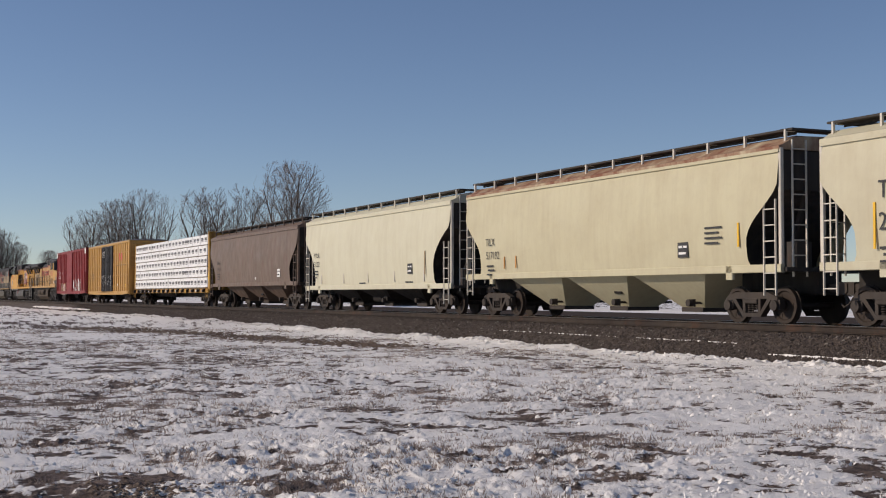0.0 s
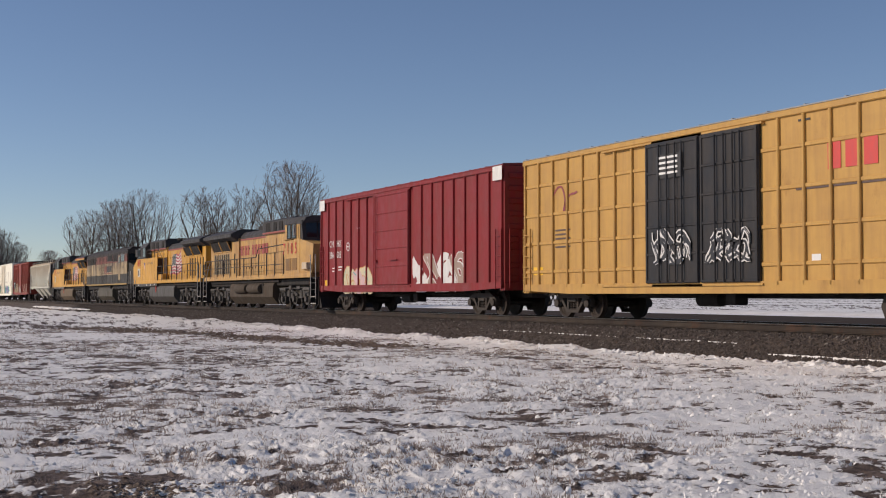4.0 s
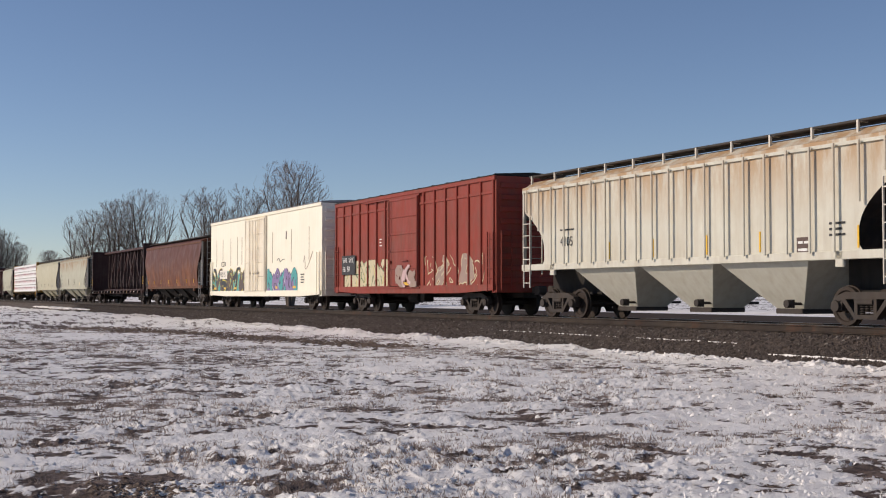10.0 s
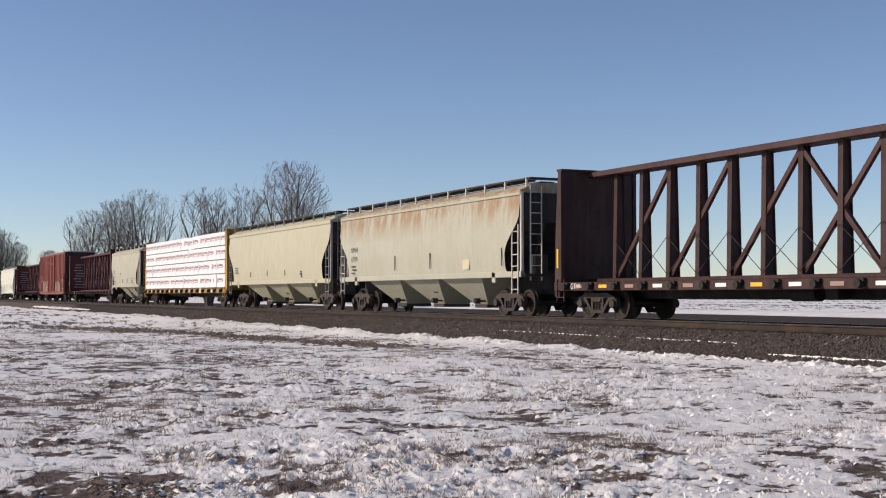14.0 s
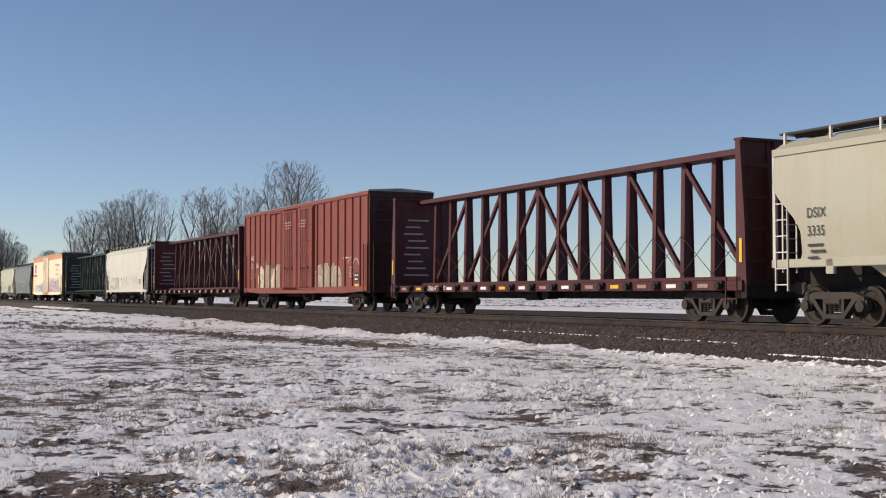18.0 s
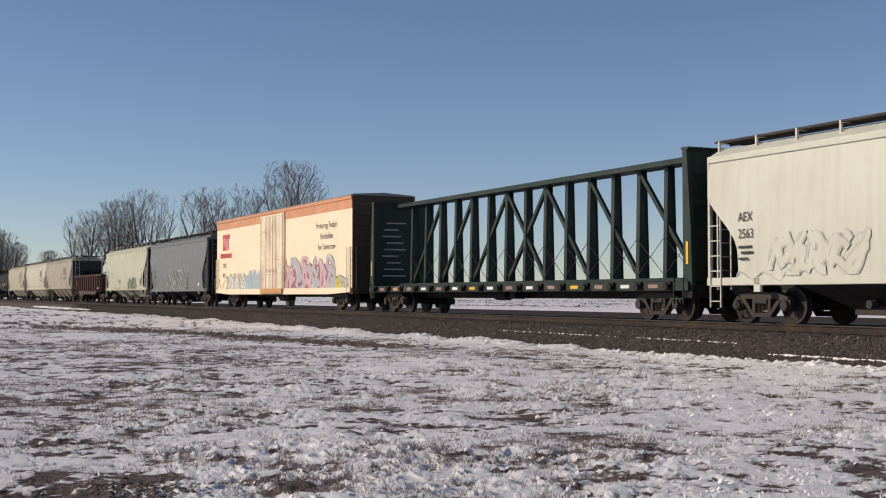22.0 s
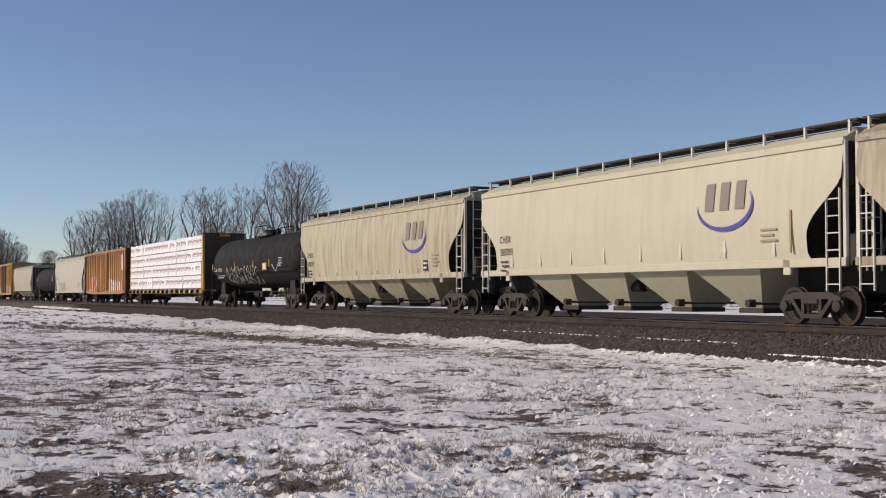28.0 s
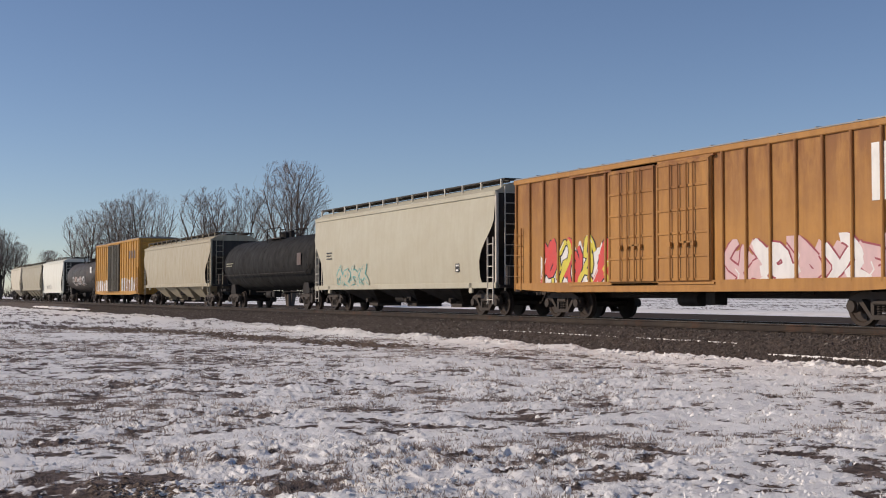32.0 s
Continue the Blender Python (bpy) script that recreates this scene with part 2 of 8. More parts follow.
def graffiti(parent, x0, x1, z0, z1, ysurf, colours, seed, letters=4, fat=0.2, cloud=None, lift=0.007):
    """Spray paint of no meaning: slanted interlocking strokes with rims, a few millimetres thin, on a side whose half width at z is ysurf(z).
    colours: rim, fill, second fill, shine."""
    rng = random.Random(seed)
    W, H = (x1 - x0) / letters, z1 - z0
    thick = min(fat * 0.85 * H, 0.20 * W + 0.05)

    p1, p2 = rng.uniform(0, 6), rng.uniform(0, 6)

    def keep(x, z):
        x, z = x + 0.16 * W * math.sin(5.2 * z / H + p1), z + 0.10 * H * math.sin(4.4 * x / W + p2)
        return min(x1, max(x0, x)), min(z1 - 0.03, max(z0 + 0.03, z))

    def arc(cx, cz, rx, rz, a, b, n=9):
        return [keep(cx + rx * math.cos(a + (b - a) * i / n), cz + rz * math.sin(a + (b - a) * i / n)) for i in range(n + 1)]

    def line(ax, az, bx, bz, bow=0.0, n=5):
        return [keep(ax + (bx - ax) * i / n + bow * math.sin(math.pi * i / n), az + (bz - az) * i / n) for i in range(n + 1)]

    def band(pts, w, cut=0.85):
        out, n = [], len(pts)
        for i, (x, z) in enumerate(pts):
            (ax, az), (bx, bz) = pts[max(0, i - 1)], pts[min(n - 1, i + 1)]
            dx, dz = bx - ax, bz - az
            q = math.hypot(dx, dz) or 1
            k = w / 2 * (cut if i in (0, n - 1) else 1.0)
            out.append(tuple((min(x1, max(x0, x + e * dz / q * k)), min(z1, max(z0 + 0.02, z - e * dx / q * k))) for e in (-1, 1)))
        return out

    def flat(name, strips, mat, up, owner):
        sh = Shape()
        for j, strip in enumerate(strips):
            v = [(x, -ysurf(z) - up - 0.0003 * j - 0.0001 * k, z) for k, pair in enumerate(strip) for x, z in pair]
            sh.add(v, [(2 * k, 2 * k + 1, 2 * k + 3, 2 * k + 2) for k in range(len(strip) - 1)])
        return part(name, sh, mat, owner)

    if cloud:
        # one ragged cloud behind the strokes
        m = letters * 8
        up = [(x0 + (x1 - x0) * k / m, z1 - H * (0.08 + 0.20 * rng.random() + 0.25 * (abs(k / m - 0.5) * 2) ** 3)) for k in range(m + 1)]
        flat("graffiti_cloud", [[((x, z), (x, z0 + H * 0.08 * rng.random())) for x, z in up]], cloud, lift, parent)
    lean = rng.uniform(-0.12, 0.12) * H
    for i in range(letters):
        a, b = x0 + W * (i + 0.04), x0 + W * (i + 0.98)
        lo, hi = z0 + H * rng.uniform(0.05, 0.16), z1 - H * rng.uniform(0.05, 0.20)
        mid, cx = (lo + hi) / 2, (a + b) / 2
        kind = rng.randrange(5)
        lines = [line(a + 0.12 * W - lean, lo, a + 0.16 * W + lean, hi, 0.05 * W)]
        if kind == 0:
            lines += [arc(a + 0.35 * W, mid + 0.22 * (hi - lo), 0.42 * W, 0.24 * (hi - lo), 1.7, -1.6), line(a + 0.3 * W, mid, b, lo, 0.1 * W)]
        elif kind == 1:
            lines = [arc(cx, mid, 0.42 * W, 0.46 * (hi - lo), 0.7, 5.6), line(cx, mid, b, mid - 0.05 * H, 0, 3)]
        elif kind == 2:
            lines += [line(a + 0.2 * W, hi, b, hi - 0.1 * H, 0.04 * W), line(a + 0.2 * W, mid, b - 0.1 * W, mid + 0.06 * H), line(a + 0.15 * W, lo, b + 0.1 * W, lo + 0.06 * H)]
        elif kind == 3:
            lines = [arc(cx, mid + 0.24 * (hi - lo), 0.36 * W, 0.22 * (hi - lo), 0.3, 4.4), arc(cx, mid - 0.22 * (hi - lo), 0.40 * W, 0.24 * (hi - lo), 1.6, -2.9)]
        else:
            lines += [line(b - 0.12 * W - lean, lo, b - 0.05 * W + lean, hi, -0.05 * W), line(a + 0.2 * W, mid - 0.1 * H, b - 0.1 * W, mid + 0.14 * H)]
        # each sign is tipped, and hooks cross it
        tip = rng.uniform(-0.5, 0.5)
        lines = [[keep(cx + (x - cx) * math.cos(tip) - (z - mid) * math.sin(tip) * 0.8, mid + (z - mid) * math.cos(tip) + (x - cx) * math.sin(tip) * 0.5) for x, z in p] for p in lines]
        lines.append(arc(cx + rng.uniform(-0.3, 0.3) * W, mid + rng.uniform(-0.2, 0.2) * H, rng.uniform(0.2, 0.5) * W, rng.uniform(0.2, 0.4) * H, rng.uniform(0, 6), rng.uniform(7, 10)))
        if rng.random() < 0.7:
            # a kicked-out tail
            lines.append(line(b - 0.2 * W, lo + 0.1 * H, b + 0.3 * W, lo + rng.uniform(-0.05, 0.2) * H, 0.0, 3))
        w = thick * rng.uniform(0.8, 1.15)
        up = lift + 0.003 + 0.003 * (i % 2)
        letter = flat("graffiti_letter", [band(p, w + 0.075 * min(1, H) + 0.02) for p in lines], colours[0], up, parent)
        flat("graffiti_fill", [band(p, w) for p in lines], colours[1 + i % 2], up + 0.0045, letter)
        flat("graffiti_shine", [band([(x - w * 0.22, z + w * 0.16) for x, z in p[1:4]], w * 0.18) for p in lines[:1]], colours[3 % len(colours)], up + 0.008, letter)


def tag(parent, x0, x1, z0, z1, ysurf, material, seed, width=0.035):
    """A scrawled tag: one thin wandering line."""
    rng = random.Random(seed)
    s = Shape()
    n = max(24, int((x1 - x0) * 26))
    zc, r, f = (z0 + z1) / 2, (z1 - z0) / 2, rng.uniform(3.2, 5.0)
    pts = []
    for i in range(n + 1):
        u = (x1 - x0) * i / n
        g = r * (0.35 + 0.65 * abs(math.sin(1.9 * u + seed)))
        pts.append((x0 + u + 0.6 * g * math.cos(f * u * 1.7 + seed), zc + g * math.sin(f * u * 1.7 + 0.6 * math.sin(2.3 * u))))
    for (ax, az), (bx, bz) in zip(pts, pts[1:]):
        s.bar((ax, -ysurf(az) - 0.012, az), (bx, -ysurf(bz) - 0.012, bz), 0.006, width)
    return part("graffiti_tag", s, material, parent)
# ---- ground ----
GZ = -0.80


def value_noise(x, y, seed):
    """Smooth lattice noise of numpy arrays, -1 to 1."""
    xi, yi = np.floor(x).astype(np.int64), np.floor(y).astype(np.int64)
    fx, fy = x - xi, y - yi
    fx, fy = fx * fx * (3 - 2 * fx), fy * fy * (3 - 2 * fy)

    def h(a, b):
        n = (a * 374761393 + b * 668265263 + seed * 1442695041) & 0x7FFFFFFF
        n = ((n ^ (n >> 13)) * 1274126177) & 0x7FFFFFFF
        return ((n ^ (n >> 16)) & 0xFFFF) / 32767.5 - 1

    return (h(xi, yi) * (1 - fx) + h(xi + 1, yi) * fx) * (1 - fy) + (h(xi, yi + 1) * (1 - fx) + h(xi + 1, yi + 1) * fx) * fy


def octaves(x, y, rows, seed):
    """A sum of lattice noises; rows hold (cycles a metre along x, along y, weight)."""
    return sum(w * value_noise(x * fx + 17.3 * i, y * fy - 9.1 * i, seed + i) for i, (fx, fy, w) in enumerate(rows))


def away_from(x, y):
    return np.hypot(x - EYE[0], y - EYE[1])


def snow_cover(x, y):
    """How far a spot lies above the edge of the snow: below 0 bare soil, above it a crust that thickens."""
    c = octaves(x, y, ((0.21, 0.30, 0.22), (0.8, 1.25, 0.36), (2.3, 3.1, 0.50), (6.0, 6.5, 0.46), (15.0, 15.0, 0.34)), 60) + 0.22
    # turned soil beside the standpoint and in a band across the field; fuller snow at the foot of the ballast
    c = c + 0.22 * np.clip((17 - away_from(x, y)) / 6, 0, 1) - 0.22 * np.exp(-((x + 13.4) / 1.5) ** 2 - ((y + 19.5) / 0.5) ** 2) - 1.1 * np.exp(-((x + 10.2) / 0.36) ** 2 - ((y + 19.25) / 0.22) ** 2)
    across = (y + 11.8) - 0.2 * (x + 60)
    c = c - 0.75 * np.exp(-(across / 0.9) ** 2) * np.clip((-x - 30) / 6, 0, 1)
    c = c - 0.16 * np.exp(-((away_from(x, y) - 27) / 9) ** 2)
    c = c + 0.12 * np.clip((x + 34) / 12, 0, 1) * np.clip((y + 15) / 6, 0, 1)
    c = c + 0.45 * np.clip((y + 5.6) / 1.4, 0, 1) * np.clip((1.0 - y) / 3, 0, 1)
    # beyond the line long stripes of snow and bare ground
    return c + np.clip((y - 4) / 20, 0, 1) * (0.45 + 1.1 * value_noise(x * 0.006, y * 0.055, 91))


def field_height(x, y):
    """The frozen field: broken snow crust over clods, a low drift against the ballast, flat land beyond the line."""
    away = away_from(x, y)
    near = np.exp(-np.maximum(0, away - 25) / 70)
    z = GZ + 0.045 * value_noise(x * 0.23, y * 0.23, 3)
    c = snow_cover(x, y)
    edge = np.clip((c + 0.04) / 0.16, 0, 1)
    crust = edge * edge * (3 - 2 * edge) * (0.010 + 0.016 * np.clip(c, 0, 1.3))
    ridge = 1 - np.abs(octaves(x, y, ((3.0, 4.6, 0.7), (8.5, 8.5, 0.4)), 75))
    lumps = 0.042 * np.clip(ridge - 0.78, 0, 1) / 0.22 * np.clip(0.2 + value_noise(x * 0.6, y * 0.6, 78), 0, 1)
    soil = 0.016 * np.abs(octaves(x, y, ((4.0, 4.0, 0.6), (11.0, 11.0, 0.6)), 80)) * (1 - edge)
    z = z + (0.035 * value_noise(x * 0.9, y * 1.3, 5) + crust + lumps + soil) * (0.15 + 0.85 * near)
    drift = np.exp(-((y + 3.6) / 0.6) ** 2) * (0.08 + 0.09 * value_noise(x * 0.7, y * 0.5, 11) + 0.05 * value_noise(x * 2.3, y * 2.3, 12))
    z = z + drift
    bank = np.clip((3.4 - np.abs(y)) / 1.2, 0, 1)
    return z * (1 - bank) + bank * np.minimum(z, -0.9)


def ground():
    """One sheet round the standpoint, fine where the field is seen from near and coarse elsewhere."""
    r = np.concatenate([np.arange(0.3, 7.95, 0.15), 8 * 1.0043 ** np.arange(0, 470), 60.2 * 1.045 ** np.arange(1, 102)])
    fine = np.arange(-0.41, 0.41, 0.00115)
    coarse = np.linspace(0.41, 2 * math.pi - 0.41, 220)[:-1]
    a = YAW + np.concatenate([fine, coarse])
    R, A = np.meshgrid(r, a, indexing="ij")
    X, Y = EYE[0] - np.sin(A) * R, EYE[1] + np.cos(A) * R
    Z = field_height(X, Y)
    n, m = R.shape
    me = bpy.data.meshes.new("ground")
    idx = np.arange(n * m).reshape(n, m)
    nxt = np.roll(idx, -1, axis=1)
    quads = np.stack([idx[:-1], idx[1:], nxt[1:], nxt[:-1]], -1).reshape(-1, 4)
    loops = np.concatenate([quads.ravel(), idx[0]])
    starts = np.concatenate([np.arange(0, quads.size, 4), [quads.size]])
    totals = np.concatenate([np.full(len(quads), 4), [m]])
    me.vertices.add(n * m)
    me.vertices.foreach_set("co", np.stack([X, Y, Z], -1).ravel())
    me.loops.add(len(loops))
    me.loops.foreach_set("vertex_index", loops)
    me.polygons.add(len(starts))
    me.polygons.foreach_set("loop_start", starts)
    me.polygons.foreach_set("loop_total", totals)
    me.update(calc_edges=True)
    me.validate()
    me.polygons.foreach_set("use_smooth", [True] * len(me.polygons))
    snow = me.attributes.new("snow", "FLOAT", "POINT")
    snow.data.foreach_set("value", np.clip(0.5 + 0.5 * snow_cover(X, Y), 0, 1).ravel())
    me.materials.append(snow_field())
    return tagged(new("ground", me), "frozen field of patchy wind-blown snow over brown stubble", "ground", kind="structure")


def snow_field():
    m, nt, b = tree_of("snow_and_stubble")
    soil = mix(nt, ramp(nt, noise_at(nt, 5.0, (1, 1, 1), 5, 1), 0.35, 0.7), (0.085, 0.058, 0.047), (0.24, 0.18, 0.15))
    soil = mix(nt, ramp(nt, noise_at(nt, 18.0, (1, 1, 1), 3, 2), 0.45, 0.65), soil, (0.05, 0.036, 0.03))
    at = nt.nodes.new("ShaderNodeAttribute")
    at.attribute_name = "snow"
    # fine crumbs break the edge of the crust
    crumbs = noise_at(nt, 26.0, (1, 1, 1), 5, 8, 0.75)
    broken = noise_at(nt, 3.4, (1.25, 0.9, 1), 9, 21, 0.78)
    total = plus(nt, plus(nt, at.outputs["Fac"], times(nt, crumbs, 0.20)), times(nt, ramp(nt, broken, 0.36, 0.64), 0.50))
    cover = ramp(nt, total, 0.775, 0.845)
    snow = mix(nt, ramp(nt, noise_at(nt, 2.2, (1, 1, 1), 4, 12), 0.3, 0.75), (0.85, 0.835, 0.82), (0.97, 0.955, 0.94))
    thin = ramp(nt, total, 0.82, 0.92)
    snow = mix(nt, thin, mix(nt, crumbs, (0.58, 0.535, 0.505), (0.84, 0.815, 0.80)), snow)
    nt.links.new(mix(nt, cover, soil, snow), b.inputs["Base Color"])
    b.inputs["Roughness"].default_value = 0.75
    b.inputs["Specular IOR Level"].default_value = 0.25
    bump(nt, b, plus(nt, plus(nt, crumbs, times(nt, broken, 1.6)), times(nt, cover, 0.4)), 0.65, 0.035)
    return m


def plus(nt, a, c):
    n = nt.nodes.new("ShaderNodeMath")
    n.operation = "ADD"
    nt.links.new(a, n.inputs[0])
    nt.links.new(c, n.inputs[1])
    return n.outputs[0]


ground()


def ballast_mat():
    m, nt, b = tree_of("ballast_stone")
    info = nt.nodes.new("ShaderNodeNewGeometry")
    base = mix(nt, ramp(nt, info.outputs["Random Per Island"], 0.0, 1.0), (0.055, 0.042, 0.036), (0.135, 0.105, 0.088))
    pale = ramp(nt, info.outputs["Random Per Island"], 0.965, 0.975)
    base = mix(nt, pale, base, (0.30, 0.27, 0.24))
    col = mix(nt, times(nt, ramp(nt, noise_at(nt, 26.0, (1, 1, 1), 4, 3), 0.35, 0.7), 0.6), base, (0.045, 0.034, 0.029))
    nt.links.new(col, b.inputs["Base Color"])
    b.inputs["Roughness"].default_value = 0.9
    bump(nt, b, noise_at(nt, 30.0, (1, 1, 1), 4, 5), 0.8, 0.05)
    return m


BALLAST = ballast_mat()
bed = Shape()
bed.along([(-3.5, -1.05), (-3.15, -0.80), (-1.75, -0.24), (-1.35, -0.20), (1.35, -0.20), (1.75, -0.24), (3.6, -0.85), (3.9, -1.05)], -1500, 260)
bed_ob = new("ballast_bed", bed.mesh("ballast_bed"))
bed_ob.data.materials.append(BALLAST)
tagged(bed_ob, "brown crushed stone bed under the rails", "ballast", kind="structure")


def scatter(name, label, category, spots, sizes, material, seed, sides=5, flat=0.7, tip=0.0):
    """Many small broken stones, clods or tipped plates joined into one mesh."""
    rng = np.random.default_rng(seed)
    base = np.array([(0, 0, 1), (0, 0, -0.6)] + [(math.cos(2 * math.pi * i / sides), math.sin(2 * math.pi * i / sides), 0) for i in range(sides)], float)
    tris = np.array([(0, 2 + i, 2 + (i + 1) % sides) for i in range(sides)] + [(1, 2 + (i + 1) % sides, 2 + i) for i in range(sides)])
    n, k = len(spots), len(base)
    v = base[None] * (1 + rng.uniform(-0.4, 0.4, (n, k, 1)))
    v += rng.uniform(-0.22, 0.22, (n, k, 3))
    v[..., 1] *= 0.85
    v[..., 2] *= flat
    lean = rng.normal(0, tip, n) if tip else np.zeros(n)
    cl, sl = np.cos(lean)[:, None], np.sin(lean)[:, None]
    v = np.stack([v[..., 0] * cl - v[..., 2] * sl, v[..., 1], v[..., 0] * sl + v[..., 2] * cl], -1)
    ang = rng.uniform(0, 2 * math.pi, n)
    ca, sa = np.cos(ang)[:, None], np.sin(ang)[:, None]
    v = np.stack([v[..., 0] * ca - v[..., 1] * sa, v[..., 0] * sa + v[..., 1] * ca, v[..., 2]], -1) * sizes[:, None, None] + spots[:, None, :]
    f = tris[None] + (np.arange(n) * k)[:, None, None]
    me = bpy.data.meshes.new(name)
    me.from_pydata(v.reshape(-1, 3).tolist(), [], f.reshape(-1, 3).tolist())
    me.update()
    me.materials.append(material)
    return tagged(new(name, me), label, category, kind="stuff")


rs = np.random.default_rng(4)
n = 42000
sx = -14 - 110 * rs.random(n) ** 1.7
sy = -1.35 - 1.95 * rs.random(n)
sz = np.where(sy > -1.75, -0.20 - (-1.35 - sy) * 0.1, -0.24 - (-1.75 - sy) * 0.40)
scatter("ballast_stones", "loose brown and grey crushed stones", "ballast", np.stack([sx, sy, sz], -1), rs.uniform(0.022, 0.055, n), BALLAST, 5)
n = 6000
sx = -14 - 70 * rs.random(n) ** 1.4
sy = rs.uniform(-0.65, 0.65, n)
scatter("ballast_stones", "loose brown and grey crushed stones", "ballast", np.stack([sx, sy, np.full(n, -0.19)], -1), rs.uniform(0.02, 0.05, n), BALLAST, 6)

SNOWCLOD = paint("snow_clod", (0.90, 0.88, 0.86), 0.8, 0.1, 0.0, 0.25, dirt=(0.45, 0.38, 0.32))
SOILCLOD = paint("soil_clod", (0.20, 0.15, 0.115), 0.95, 0.2, 0.0, 0.4, dirt=(0.09, 0.065, 0.05))
for nm, lab, cat, mat, cnt, lo, hi, sd, bare, tip in (("snow_clods", "upturned plates and lumps of crusted snow on the field", "snow", SNOWCLOD, 34000, 0.005, 0.034, 21, False, 0.8), ("soil_clods", "brown frozen crumbs of soil on the field", "soil", SOILCLOD, 16000, 0.008, 0.034, 22, True, 0.3)):
    rg = np.random.default_rng(sd)
    dist = 8 + 62 * rg.random(cnt) ** 1.8
    az = YAW + rg.uniform(-0.40, 0.40, cnt)
    px, py = EYE[0] - np.sin(az) * dist, EYE[1] + np.cos(az) * dist
    cov = snow_cover(px, py)
    keep = (py < -3.3) & ((cov < 0.05) if bare else (cov > -0.08) & (value_noise(px * 0.9, py * 0.9, 33) > rg.uniform(-1.0, 0.7, cnt)))
    px, py, dist = px[keep], py[keep], dist[keep]
    scatter(nm, lab, cat, np.stack([px, py, field_height(px, py) + 0.006], -1), (lo + (hi - lo) * rg.random(len(px)) ** 2.2) * (0.75 + dist / 50), mat, sd, 5, 0.26, tip)


def clods_along(name, label, pts, width, cnt, lo, hi, mat, seed):
    rg = np.random.default_rng(seed)
    t = rg.random(cnt)
    ax, ay, bx, by = pts
    px, py = ax + (bx - ax) * t + rg.normal(0, width, cnt), ay + (by - ay) * t + rg.normal(0, width, cnt)
    if width < 0.2:
        keep = value_noise(px * 0.8, py * 0.6, seed) > rg.uniform(-0.7, 0.6, cnt)
        px, py, cnt = px[keep], py[keep], int(keep.sum())
    scatter(name, label, "soil" if mat is SOILCLOD else "snow", np.stack([px, py, field_height(px, py) + 0.01], -1), rg.uniform(lo, hi, cnt), mat, seed, 7, 0.42)


clods_along("soil_clods", "dark turned clods of frozen soil", (-60, -11.8, -34, -6.6), 0.8, 1300, 0.02, 0.10, SOILCLOD, 51)
clods_along("soil_clods", "reddish bare soil in the snow", (-9.9, -19.5, -9.3, -19.2), 0.16, 300, 0.010, 0.030, SOILCLOD, 52)
clods_along("snow_clods", "white lumps of snow along the foot of the ballast", (-110, -3.55, -14, -3.45), 0.19, 3600, 0.03, 0.14, SNOWCLOD, 53)


def stubble():
    """Dry grass: tufts of blades that stand and lean out of the snow, thick in some patches and thin in others."""
    rg = np.random.default_rng(31)
    cnt, per = 56000, 7
    dist = 8.5 + 50 * rg.random(cnt) ** 1.25
    az = YAW + rg.uniform(-0.40, 0.40, cnt)
    px, py = EYE[0] - np.sin(az) * dist, EYE[1] + np.cos(az) * dist
    patch = value_noise(px * 0.55, py * 0.4, 41) + 0.6 * value_noise(px * 2.1, py * 1.6, 42)
    keep = (py < -3.4) & (patch > rg.uniform(-0.4, 0.8, cnt)) & (snow_cover(px, py) < 0.45)
    px, py, dist = (np.repeat(q[keep], per) for q in (px, py, dist))
    k = len(px)
    tall = np.repeat(rg.uniform(0.5, 1.25, k // per), per)
    px, py = px + rg.normal(0, 0.045, k), py + rg.normal(0, 0.045, k)
    pz = field_height(px, py) - 0.004
    a, tilt, ln = rg.uniform(0, 2 * math.pi, k), rg.uniform(0.25, 1.45, k), rg.uniform(0.025, 0.085, k) * tall
    dx, dy, dz = np.cos(a) * np.sin(tilt) * ln, np.sin(a) * np.sin(tilt) * ln, np.cos(tilt) * ln
    half = 0.0032 + 0.00012 * dist
    wx, wy = -np.sin(YAW + 1.57) * half, np.cos(YAW + 1.57) * half
    v = np.stack([np.stack([px - wx, py - wy, pz], -1), np.stack([px + wx, py + wy, pz], -1), np.stack([px + dx, py + dy, pz + dz], -1)], 1).reshape(-1, 3)
    me = bpy.data.meshes.new("stubble")
    me.from_pydata(v.tolist(), [], np.arange(3 * k).reshape(-1, 3).tolist())
    me.materials.append(paint("dry_stalk", (0.46, 0.36, 0.295), 0.85, 0.3, 0.0, 0.6, dirt=(0.17, 0.12, 0.09)))
    tagged(new("stubble", me), "dry tan grass tufts poking out of snow", "grass", kind="stuff")


stubble()

# ---- the line ----
track = tagged(new("railway_track"), "single line of worn steel rails on timber ties", "railway track", kind="structure")
RAIL = paint("rusty_rail", (0.030, 0.021, 0.017), 0.7, 0.0, 0.2, 0.4)
HEADM = plain("polished_rail_head", (0.42, 0.40, 0.38), 0.28, 0.9)
for k in (-1, 1):
    y = k * 0.753
    r = part("rail", Shape().along([(-0.075, -0.172), (0.075, -0.172), (0.07, -0.16), (0.012, -0.145), (0.012, -0.045), (0.036, -0.035), (0.036, -0.002), (-0.036, -0.002), (-0.036, -0.035), (-0.012, -0.045), (-0.012, -0.145), (-0.07, -0.16)], -1500, 260), RAIL, track, at=(0, y, 0))
    part("running_surface", Shape().box(-1500, 260, -0.030, 0.030, -0.002, 0.0012), HEADM, r)
TIE = paint("creosoted_tie", (0.055, 0.042, 0.034), 0.9, 0.3, 0.0, 0.5)
